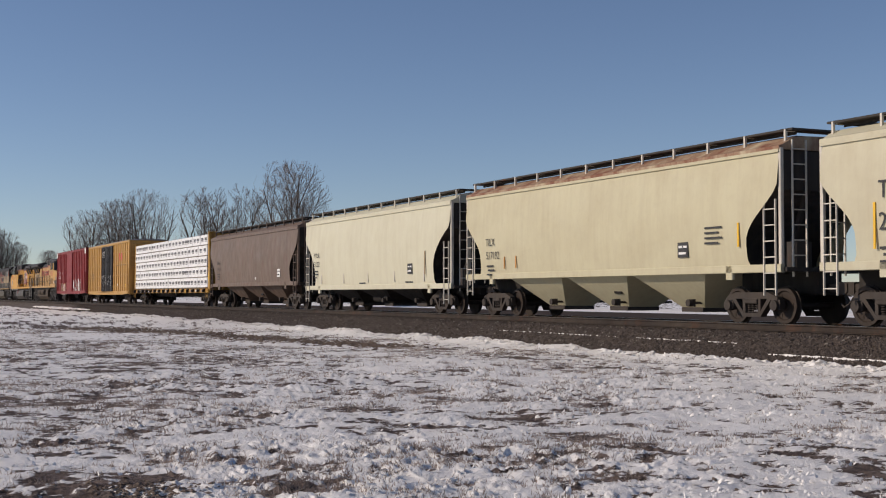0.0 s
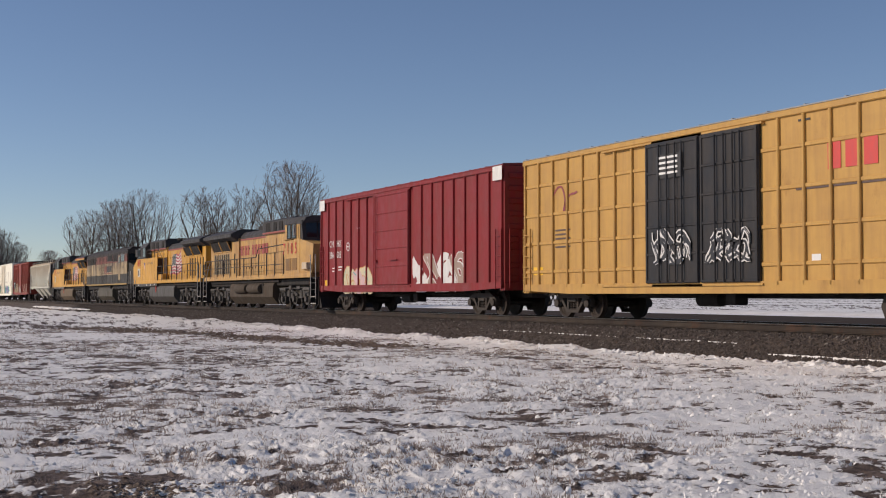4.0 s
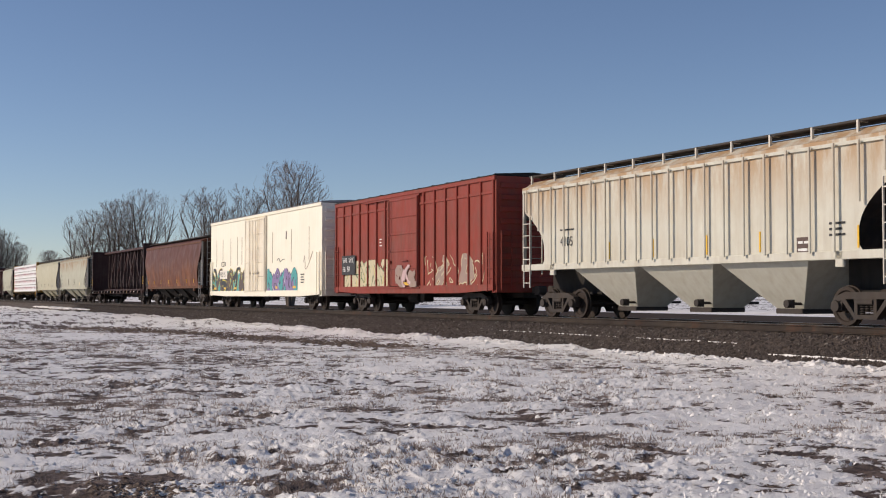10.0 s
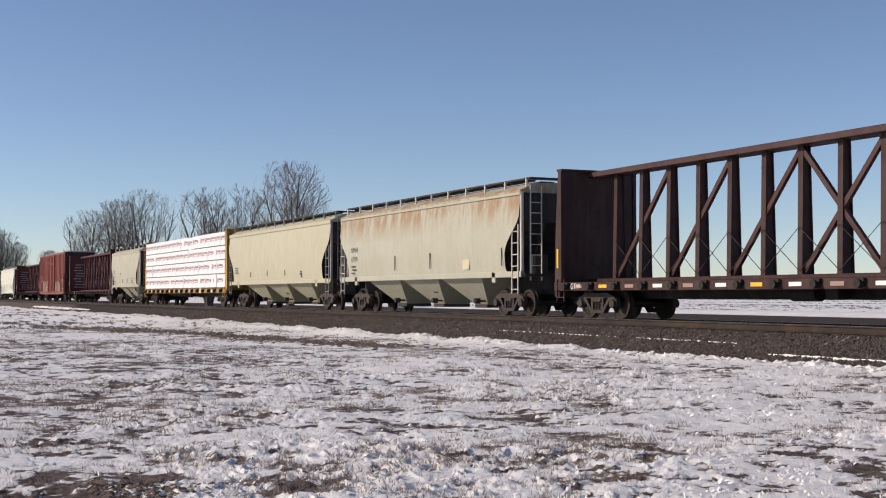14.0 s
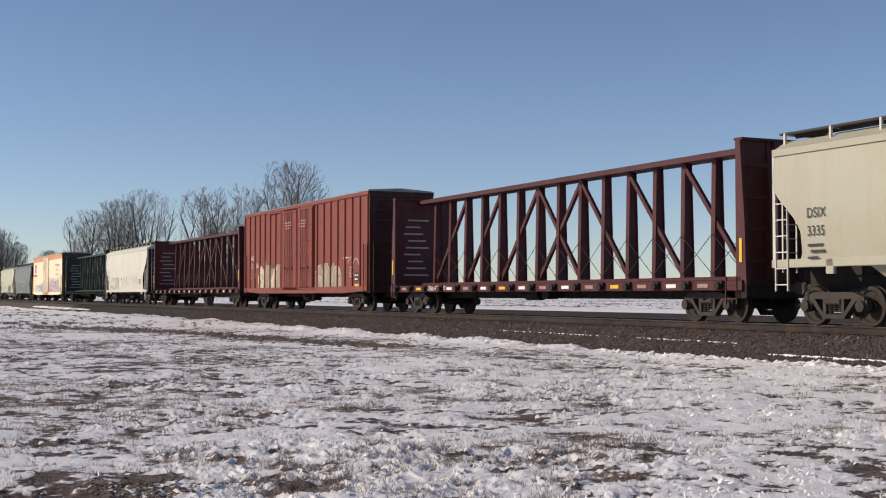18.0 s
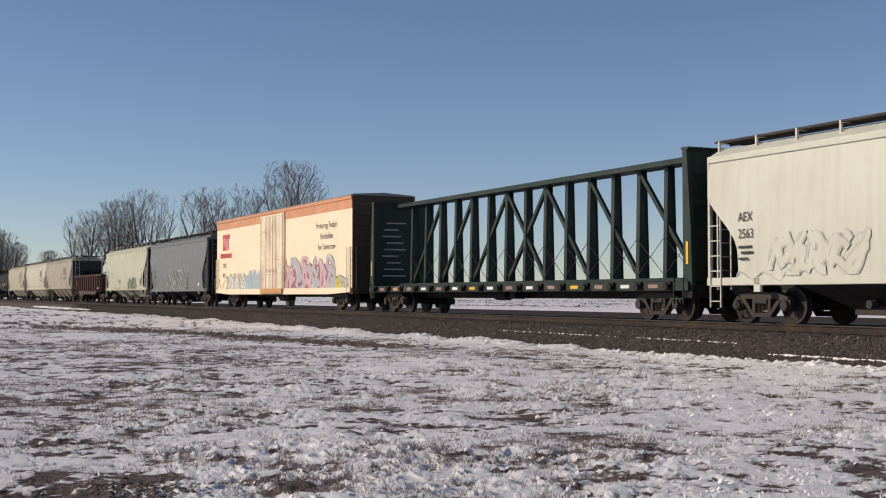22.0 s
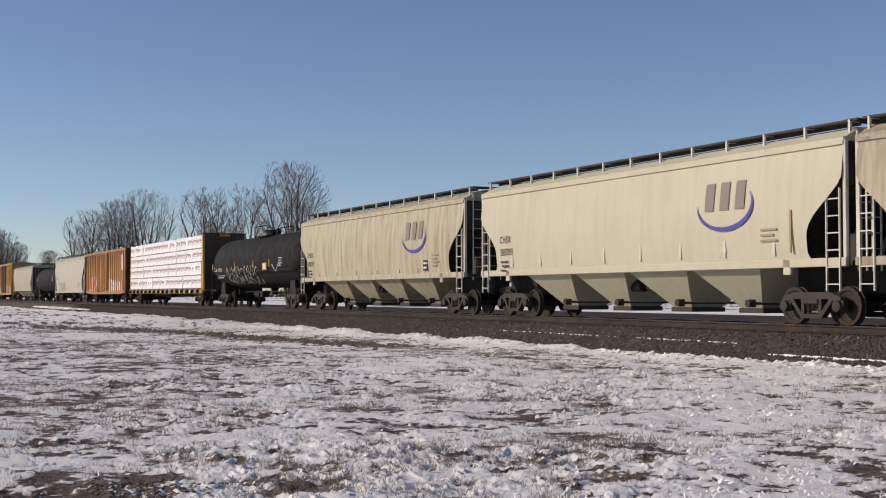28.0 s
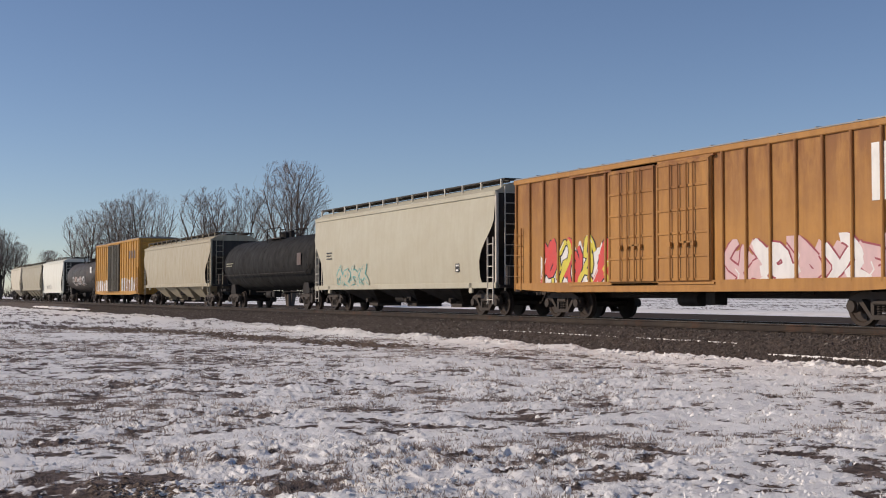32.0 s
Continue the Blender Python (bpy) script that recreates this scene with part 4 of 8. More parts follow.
    truck(car, -h + 1.65), truck(car, h - 1.65)
    brake_gear(car, sill)
    if marks:
        marks(car, h, lambda z: wide(z) + (0.012 if curved else 0.0))
    return car


def bracket(rise):
    w = 0.03
    t = rise - 0.05
    v = [(-w, 0, 0), (w, 0, 0), (w, 0.06, 0), (-w, 0.06, 0), (-w, 0, t), (w, 0, t), (w, 0.06, t), (-w, 0.06, t)]
    f = [(0, 3, 2, 1), (4, 5, 6, 7), (0, 1, 5, 4), (1, 2, 6, 5), (2, 3, 7, 6), (3, 0, 4, 7)]
    v2 = [(-w, 0.06, t - 0.05), (w, 0.06, t - 0.05), (w, 0.3, t - 0.05), (-w, 0.3, t - 0.05), (-w, 0.06, t), (w, 0.06, t), (w, 0.3, t), (-w, 0.3, t)]
    return v + v2, f + [tuple(i + 8 for i in q) for q in f]


# ---- boxcars ----
def boxcar(span, label, body, top=5.1, low=0.75, ribs=20, roof=None, end=None, doors=((-1.5, 1.5, None),), smooth_side=False, marks=None, band=None, belts=(), kind="boxcar", trucks=None, plug=True):
    car, L = begin(kind, span, label)
    h = L / 2
    roof = roof or GALV
    end = end or body
    W = 1.48
    part("body", Shape().box(-h + 0.02, h - 0.02, -W, W, low + 0.1, top - 0.06, 0.02), body, car)
    for k in (-1, 1):
        part("side_sill", lambda: Shape().prism([(-h + 0.1, low + 0.3), (h - 0.1, low + 0.3), (h - 0.1, low + 0.1), (h - 2.9, low), (-h + 2.9, low), (-h + 0.1, low + 0.1)], -0.05, 0.05), body, car, at=(0, k * (W + 0.02), 0), key=("bsill", round(L, 2), low))
        part("top_chord", lambda: Shape().box(-h, h, -0.05, 0.05, -0.16, 0.0, 0.02), band or body, car, at=(0, k * (W + 0.01), top), key=("chord", round(L, 2)))
        if band:
            part("top_band", lambda: Shape().box(-h + 0.02, h - 0.02, -0.012, 0.012, top - 0.56, top - 0.16), band, car, at=(0, k * (W + 0.004), 0), key=("tband", round(L, 2)))
    n = max(6, int(L / 1.3))
    r = Shape()
    r.along([(-W - 0.06, top), (-W - 0.06, top + 0.03), (0, top + 0.11), (W + 0.06, top + 0.03), (W + 0.06, top)], -h, h)
    part("roof", r, roof, car)
    for i in range(n + 1):
        x = -h + 0.1 + (L - 0.2) * i / n
        part("roof_rib", lambda: Shape().add([(-0.03, -W, 0.0), (0.03, -W, 0.0), (0.03, 0, 0.09), (-0.03, 0, 0.09), (0.03, W, 0.0), (-0.03, W, 0.0), (-0.03, -W, 0.035), (0.03, -W, 0.035), (0.03, 0, 0.125), (-0.03, 0, 0.125), (0.03, W, 0.035), (-0.03, W, 0.035)],
             [(6, 7, 8, 9), (9, 8, 10, 11), (0, 1, 7, 6), (4, 5, 11, 10), (1, 2, 8, 7), (2, 4, 10, 8), (3, 0, 6, 9), (5, 3, 9, 11)]), roof, car, at=(x, 0, top + 0.03), key="roofrib")
    spans = [(a, b) for a, b, _ in doors]
    if not smooth_side:
        for i in range(ribs):
            x = -h + 0.12 + (L - 0.24) * i / (ribs - 1)
            if any(a - 0.1 < x < b + 0.1 for a, b in spans):
                continue
            for k in (-1, 1):
                part("side_post", lambda: Shape().box(-0.045, 0.045, -0.07, 0.02, low + 0.2, top - 0.15, 0.02), body, car, at=pose(x, k * W, 0, rz=0 if k < 0 else 180), key=("bpost", low, top))
    for z in belts:
        for k in (-1, 1):
            part("side_belt", lambda: Shape().box(-h + 0.1, h - 0.1, -0.03, 0.03, -0.05, 0.05, 0.015), body, car, at=(0, k * (W + 0.005), z), key=("belt", round(L, 2)))
    for a, b, mat in doors:
        dm = mat or body
        for k in (-1, 1):
            d = part("door", lambda: Shape().box(a + 0.04, b - 0.04, -0.06, 0.06, low + 0.28, top - 0.22, 0.03), dm, car, at=pose(0, k * (W + 0.05), 0))
            if k > 0:
                continue
            def frame_bars():
                f = Shape()
                for z in [low + 0.32 + (top - low - 0.62) * i / 5 for i in range(6)]:
                    f.box(a + 0.06, b - 0.06, -0.085, -0.05, z - 0.035, z + 0.035, 0.012)
                for x in (a + 0.1, b - 0.1):
                    f.box(x - 0.04, x + 0.04, -0.09, -0.05, low + 0.3, top - 0.25, 0.012)
                return f
            part("door_ribs", frame_bars, dm, d)
            for u in (0.3, 0.45, 0.6, 0.72) if plug else (0.12,):
                x = a + (b - a) * u
                part("lock_rod", Shape().tube((x, -0.12, low + 0.3), (x, -0.12, top - 0.3), 0.022, 6).box(x - 0.06, x + 0.06, -0.16, -0.08, low + 1.2, low + 1.32), dm, d)
            part("door_handle", Shape().bar((a + 0.5 * (b - a), -0.14, low + 1.3), (a + 0.72 * (b - a), -0.14, low + 1.3), 0.04), dm, d)
        for z in (low + 0.22,) if smooth_side else (low + 0.22, top - 0.2):
            part("door_track", Shape().box(a - (b - a) * 0.9, b + 0.1, -W - (0.08 if smooth_side else 0.11), -W - 0.01, z - 0.025, z + 0.025), body, car)
        if smooth_side:
            for x in (a, b):
                part("door_post", Shape().box(x - 0.06, x + 0.06, -W - 0.10, -W + 0.01, low + 0.2, top - 0.16, 0.02), dm, car)
    for e in (-1, 1):
        def end_sheet():
            f = Shape()
            f.box(-0.02, 0.03, -W, W, low + 0.1, top - 0.02)
            return f
        ew = part("end_wall", end_sheet, end, car, at=pose(e * h, 0, 0, rz=0 if e > 0 else 180), key=("endw", low, top))
        for i in range(9):
            part("end_rib", lambda: Shape().box(0.02, 0.09, -W + 0.15, W - 0.15, -0.1, 0.1, 0.06), end, ew, at=(0, 0, low + 0.45 + (top - low - 0.8) * i / 8), key="endrib")
        ladder(car, e * (h - 0.3), -W - 0.07, low + 0.05, low + 2.1, 0.42, end if end is body else body)
        ladder(car, e * (h - 0.3), W + 0.07, low + 0.05, low + 2.1, 0.42, body)
        ladder(car, e * (h + 0.12), -W + 0.35, low + 0.1, low + 2.1, 0.4, end, "end_ladder", across=True)
        coupler(car, e * (h + 0.05), e)
        part("end_sill", lambda: Shape().box(-0.3, 0.05, -W, W, low + 0.02, low + 0.3, 0.03), end, car, at=pose(e * h, 0, 0, rz=0 if e > 0 else 180), key=("bes", low))
    part("centre_sill", lambda: Shape().box(-h + 0.2, h - 0.2, -0.3, 0.3, 0.62, low + 0.2, 0.03), DARK, car, key=("bcs", round(L, 2)))
    tx = trucks or h - 2.4
    truck(car, -tx), truck(car, tx)
    brake_gear(car, 0.95)
    if marks:
        marks(car, h, lambda z: W)
    return car


# ---- centrebeam flats ----
def centrebeam(span, label, body, top=4.58, deck=1.1, load=None, edge=None, marks=None, sill_mat=None, bulk=None):
    car, L = begin("centrebeam_flatcar", span, label)
    h = L / 2
    edge = edge or body
    sill_mat = sill_mat or body
    part("deck", Shape().box(-h + 0.3, h - 0.3, -1.38, 1.38, deck - 0.12, deck, 0.01), body, car)
    part("centre_sill", lambda: Shape().box(-h + 0.2, h - 0.2, -0.35, 0.35, 0.6, deck - 0.1, 0.04), DARK, car, key=("cbs", round(L, 2)))
    for k in (-1, 1):
        part("side_sill", lambda: Shape().box(-h + 0.1, h - 0.1, -0.05, 0.05, -0.26, 0.0, 0.015), sill_mat, car, at=(0, k * 1.42, deck), key=("cbside", round(L, 2)))
        nw = 16
        for i in range(nw):
            x = -h + 0.9 + (L - 1.8) * i / (nw - 1)
            part("winch", lambda: Shape().lathe([(-0.14, 0.05), (-0.14, 0.1), (-0.02, 0.1), (0.02, 0.06)], 8).box(-0.12, 0.12, -0.06, 0.03, 0.05, 0.13), DARK, car, at=pose(x, k * 1.5, deck - 0.14, rz=0 if k < 0 else 180), key="winch")
            part("reflector", lambda: Shape().box(-0.22, 0.22, -0.006, 0.0, -0.05, 0.05), YELLOW if i % 5 == 1 else (WHITE if i % 2 else plain("dull_reflector", (0.35, 0.22, 0.18))), car, at=pose(x + 0.62, k * 1.478, deck - 0.13, rz=0 if k < 0 else 180), key="reflector") if i < nw - 1 else None
    for e in (-1, 1):
        def bulkhead():
            f = Shape()
            f.box(-0.10, 0.0, -1.28, 1.28, 0.0, top - deck, 0.02)
            return f
        at_ = pose(e * (h - 0.26), 0, deck, rz=0 if e > 0 else 180)
        body_b = bulk or body
        bk = part("bulkhead", bulkhead, body_b, car, at=at_, key=("bulk", top, deck))
        for y in (-1.34, 1.34):
            part("corner_post", lambda: Shape().prism([(-0.14, -0.25), (0.26, -0.25), (0.20, 1.5), (0.04, top - deck), (-0.14, top - deck)], -0.06, 0.06), body, bk, at=(0, y, 0), key=("bkpost", top, deck))
        for y in (-0.5, 0.5):
            part("stiffener", lambda: Shape().prism([(0.0, 0.0), (0.24, 0.0), (0.05, top - deck), (0.0, top - deck)], -0.05, 0.05), body_b, bk, at=(0, y, 0), key=("bkst", top, deck))
        for z in (0.5, 1.3, 2.1, 2.9):
            part("cross_rib", lambda: Shape().box(0.0, 0.09, -1.27, 1.27, -0.06, 0.06), body_b, bk, at=(0, 0, z), key="bkrib")
        part("bulkhead_cap", lambda: Shape().box(-0.2, 0.12, -1.40, 1.40, 0, 0.07, 0.02), body_b, car, at=pose(e * (h - 0.26), 0, top, rz=0 if e > 0 else 180), key="bcap")
        part("end_sill", lambda: Shape().box(-0.35, 0.0, -1.4, 1.4, deck - 0.45, deck - 0.1, 0.03), DARK, car, at=pose(e * h, 0, 0, rz=0 if e > 0 else 180), key=("ces", deck))
        ladder(car, e * (h - 0.5), -1.47, deck - 0.6, deck + 0.1, 0.42, body, "side_step")
        coupler(car, e * (h + 0.05), e)
        part("edge_reflector", lambda: Shape().box(-0.05, 0.05, -0.01, 0.0, -0.3, 0.3), YELLOW, car, at=(e * (h - 0.2), -1.408, deck + 0.75), key="er")
    # the beam: top chord, posts, diagonals
    n = 15
    px = [-h + 1.55 + (L - 3.1) * i / (n - 1) for i in range(n)]
    part("top_chord", Shape().along([(-0.36, top - 0.16), (0.36, top - 0.16), (0.36, top - 0.02), (0.12, top + 0.04), (-0.12, top + 0.04), (-0.36, top - 0.02)], -h + 0.15, h - 0.15), edge, car)
    part("bottom_chord", Shape().box(-h + 0.3, h - 0.3, -0.4, 0.4, deck, deck + 0.12, 0.03), body, car)
    for i, x in enumerate(px):
        def post():
            f = Shape()
            t, b = 0.10, 0.175
            H = top - 0.16
            f.add([(-0.04, -b, deck), (0.04, -b, deck), (0.04, b, deck), (-0.04, b, deck), (-0.04, -t, H), (0.04, -t, H), (0.04, t, H), (-0.04, t, H)],
                  [(0, 3, 2, 1), (4, 5, 6, 7), (0, 1, 5, 4), (1, 2, 6, 5), (2, 3, 7, 6), (3, 0, 4, 7)])
            for k in (-1, 1):
                f.add([(-0.09, k * b, deck), (0.09, k * b, deck), (0.09, k * (b + 0.02), deck), (-0.09, k * (b + 0.02), deck), (-0.09, k * t, H), (0.09, k * t, H), (0.09, k * (t + 0.02), H), (-0.09, k * (t + 0.02), H)],
                      [(0, 3, 2, 1), (4, 5, 6, 7), (0, 1, 5, 4), (1, 2, 6, 5), (2, 3, 7, 6), (3, 0, 4, 7)])
            return f
        part("beam_post", post, body, car, at=(x, 0, 0), key=("cbpost", top, deck))
    for i in range(0, n - 1, 2):
        # each diagonal spans two bays; they lean towards the middle and cross there
        for a, b in ([(px[i], px[i + 2])] if i <= 6 else []) + ([(px[i + 2], px[i])] if i >= 6 else []):
            part("beam_diagonal", Shape().bar((a, -0.06, deck + 0.1), (b, -0.06, top - 0.2), 0.11, 0.13), edge, car)
    for i in range(n - 1 if not load else 0):
        for a, b in ((px[i], px[i + 1]), (px[i + 1], px[i])):
            part("tie_cable", Shape().path([(a, -0.2, deck + 0.2), (b, -0.2, deck + 1.3)], 0.010, 4), STEEL, car)
    if load:
        load(car, h, deck, top)
    truck(car, -h + 2.0), truck(car, h - 2.0)
    brake_gear(car, deck)
    if marks:
        marks(car, h, lambda z: 1.475)
    return car


DUNNAGE = paint("grey_dunnage", (0.20, 0.185, 0.15), 0.9, 0.3, 0.0, 0.5)


def lumber(rows, top, wrap, mark, seed, left, right, per=1.22):
    """Wrapped lumber packs, rows high on both sides of the beam."""
    def fill(car, h, deck, _):
        rng = random.Random(seed)
        hh = (top - deck - 0.04) / rows
        for r in range(rows):
            x = left
            z = deck + 0.04 + r * hh
            cut = rng.uniform(0.6, 1.0) if r % 2 else 1.0
            for k in (-1, 1):
                part("dunnage", lambda: Shape().box(left, right, -0.63, 0.64, -0.012, 0.05), DUNNAGE, car, at=(0, k * 0.76, z), key=("dunnage", left, right))
            while x < right - 0.25:
                w = min(per * cut, right - x)
                cut = rng.choice((1.0, 1.0, 1.0, 1.0, 0.62))
                if right - (x + w) < 0.3:
                    w = right - x
                gap = 0.0 if r < rows - 1 or rng.random() < 0.9 else rng.choice((0.0, -0.04))
                for k in (-1, 1):
                    dy = rng.uniform(-0.02, 0.02)
                    def pack(w=w):
                        f = Shape()
                        a, d = w / 2 - 0.009, 0.018
                        prof = [(-a + d, 0.045), (a - d, 0.045), (a, d + 0.04), (a, hh - d - 0.02), (a - d, hh - 0.015), (-a + d, hh - 0.015), (-a, hh - d - 0.02), (-a, d + 0.04)]
                        n = len(prof)
                        rings = []
                        for y, q in ((-0.66, 0.972), (-0.645, 1.0), (0.64, 1.0), (0.66, 0.97)):
                            rings += [(px * q, y, hh / 2 + (pz - hh / 2) * q) for px, pz in prof]
                        f.add(rings, [tuple(range(n))[::-1], tuple(range(3 * n, 4 * n))] + [(j * n + i, j * n + (i + 1) % n, (j + 1) * n + (i + 1) % n, (j + 1) * n + i) for j in range(3) for i in range(n)])
                        return f
                    p = part("lumber_pack", pack, wrap, car, at=pose(x + w / 2, k * (0.76 + dy), z + gap, rz=rng.uniform(-0.5, 0.5)), key=("pack", round(w, 2), round(hh, 3)))
                    if k < 0 and w > 0.5:
                        mark(p, w, hh)
                x += w
    return fill


# ---- tank car ----
def tankcar(span, label, body, R=1.45, zc=2.6, marks=None, platform=True, dome=0.0):
    car, L = begin("tank_car", span, label)
    h = L / 2
    t = h - 0.12
    prof = [(-t, 0.01), (-t + 0.04, 0.5), (-t + 0.15, 0.95), (-t + 0.36, 1.25), (-t + 0.62, R - 0.05), (-t + 0.85, R)]
    prof += [(0, R)] + [(-a, r) for a, r in reversed(prof)]
    part("tank_shell", Shape().lathe(prof, 40, "x", (0, 0, zc)), body, car, smooth=50)
    for x in [-t + 1.0 + (2 * t - 2.0) * i / 4 for i in range(5)]:
        part("weld_band", lambda: Shape().lathe([(-0.03, R), (-0.03, R + 0.006), (0.03, R + 0.006), (0.03, R)], 40, "x", (0, 0, zc)), body, car, at=(x, 0, 0), smooth=40, key=("band", R, zc))
    d = part("manway", Shape().lathe([(0, 0.42), (0.28, 0.42), (0.28, 0.46), (0.34, 0.46), (0.40, 0.2)], 18, "z", (dome, 0, zc + R - 0.06)).lathe([(0, 0.12), (0.4, 0.12), (0.42, 0.05)], 10, "z", (dome + 0.8, 0, zc + R - 0.05)).lathe([(0, 0.14), (0.25, 0.14), (0.3, 0.05)], 10, "z", (dome - 0.8, 0.1, zc + R - 0.05)), DARK, car, smooth=35)
    if platform:
        z = zc + R - 0.05
        part("platform", Shape().box(dome - 1.15, dome + 1.15, -0.75, 0.75, z - 0.02, z + 0.03), GRATE, car)
        for k in (-1, 1):
            f = Shape()
            for x in (dome - 1.15, dome + 1.15):
                f.tube((x, k * 0.75, z - 0.2), (x, k * 0.75, z + 0.55), 0.026, 6)
            f.tube((dome - 1.15, k * 0.75, z + 0.55), (dome + 1.15, k * 0.75, z + 0.55), 0.026, 6)
            f.path([(dome + k * 1.15, -0.75, z + 0.42), (dome + k * 1.6, -0.6, z + 0.42), (dome + k * 1.6, -0.6, z - 0.15)], 0.024, 6)
            part("handrail", f, DARK, car)
    for k in (-1, 1):
        part("side_rail", Shape().path([(-t + 0.4, k * (R - 0.02), zc - 0.2), (-t + 0.9, k * (R + 0.06), zc - 0.55), (t - 0.9, k * (R + 0.06), zc - 0.55), (t - 0.4, k * (R - 0.02), zc - 0.2)], 0.022), DARK, car)
        e = k
        part("saddle", lambda: Shape().prism([(-0.5, 0.8), (0.5, 0.8), (0.35, zc - R + 0.35), (-0.35, zc - R + 0.35)], -1.15, 1.15), DARK, car, at=(e * (h - 1.9), 0, 0), key=("saddle", zc, R))
        part("stub_sill", lambda: Shape().box(-2.6, 0.2, -0.4, 0.4, 0.7, 1.05, 0.04).box(-1.0, 0.25, -1.4, 1.4, 0.95, 1.05), DARK, car, at=pose(e * (h - 0.2), 0, 0, rz=0 if e > 0 else 180), key="stub")
        part("end_handrail", lambda: Shape().path([(0, -1.35, 1.0), (0, -1.35, 2.1), (0, 1.35, 2.1), (0, 1.35, 1.0)], 0.025), DARK, car, at=(e * (h - 0.02), 0, 0), key="ehr")
        ladder(car, e * (h - 0.3), -1.42, 0.45, 1.1, 0.42, DARK, "side_step")
        coupler(car, e * (h + 0.02), e)
    part("bottom_outlet", Shape().lathe([(0.75, 0.1), (0.78, 0.18), (1.0, 0.2), (1.3, 0.3)], 14, "z"), DARK, car, smooth=35)
    truck(car, -h + 1.9), truck(car, h - 1.9)
    brake_gear(car, 1.1)
    if marks:
        marks(car, h, lambda z: math.sqrt(max(0.05, R * R - (z - zc) ** 2)))
    return car


# ---- gondola ----
def gondola(span, label, body, top=2.5, low=0.78, marks=None):
    car, L = begin("gondola_car", span, label)
    h = L / 2
    W = 1.48
    for k in (-1, 1):
        part("side_wall", lambda: Shape().prism([(-h, top), (h, top), (h, low + 0.35), (h - 2.7, low + 0.3), (h - 3.2, low), (-h + 3.2, low), (-h + 2.7, low + 0.3), (-h, low + 0.35)], -0.03, 0.03), body, car, at=(0, k * W, 0), key=("gside", round(L, 2)))
        part("top_rail", lambda: Shape().box(-h, h, -0.07, 0.05, -0.1, 0.08, 0.02), body, car, at=pose(0, k * W, top, rz=0 if k < 0 else 180), key=("grail", round(L, 2)))
        for i in range(13):
            x = -h + 0.25 + (L - 0.5) * i / 12
            part("side_post", lambda: Shape().prism([(-0.09, 0.0), (0.09, 0.0), (0.06, 1.4), (-0.06, 1.4)], -0.14, 0.0), body, car, at=pose(x, k * (W + 0.02), low + 0.32, rz=0 if k < 0 else 180), key="gpost")
    for e in (-1, 1):
        part("end_wall", lambda: Shape().box(-0.05, 0.05, -W, W, low + 0.3, top + 0.05).box(0.04, 0.16, -W, W, low + 0.7, low + 0.85).box(0.04, 0.16, -W, W, low + 1.2, low + 1.35), body, car, at=pose(e * h, 0, 0, rz=0 if e > 0 else 180), key="gend")
        ladder(car, e * (h - 0.25), -W - 0.16, 0.5, top - 0.1, 0.4, body)
        coupler(car, e * (h + 0.05), e)
    part("floor", Shape().box(-h, h, -W, W, low + 0.3, low + 0.4), body, car)
    part("centre_sill", Shape().box(-h, h, -0.35, 0.35, 0.6, low + 0.3, 0.03), DARK, car)
    truck(car, -h + 1.8), truck(car, h - 1.8)
    brake_gear(car, 1.0)
    if marks:
        marks(car, h, lambda z: W + 0.03)
    return car
# ---- locomotives ----
LW = 0.533


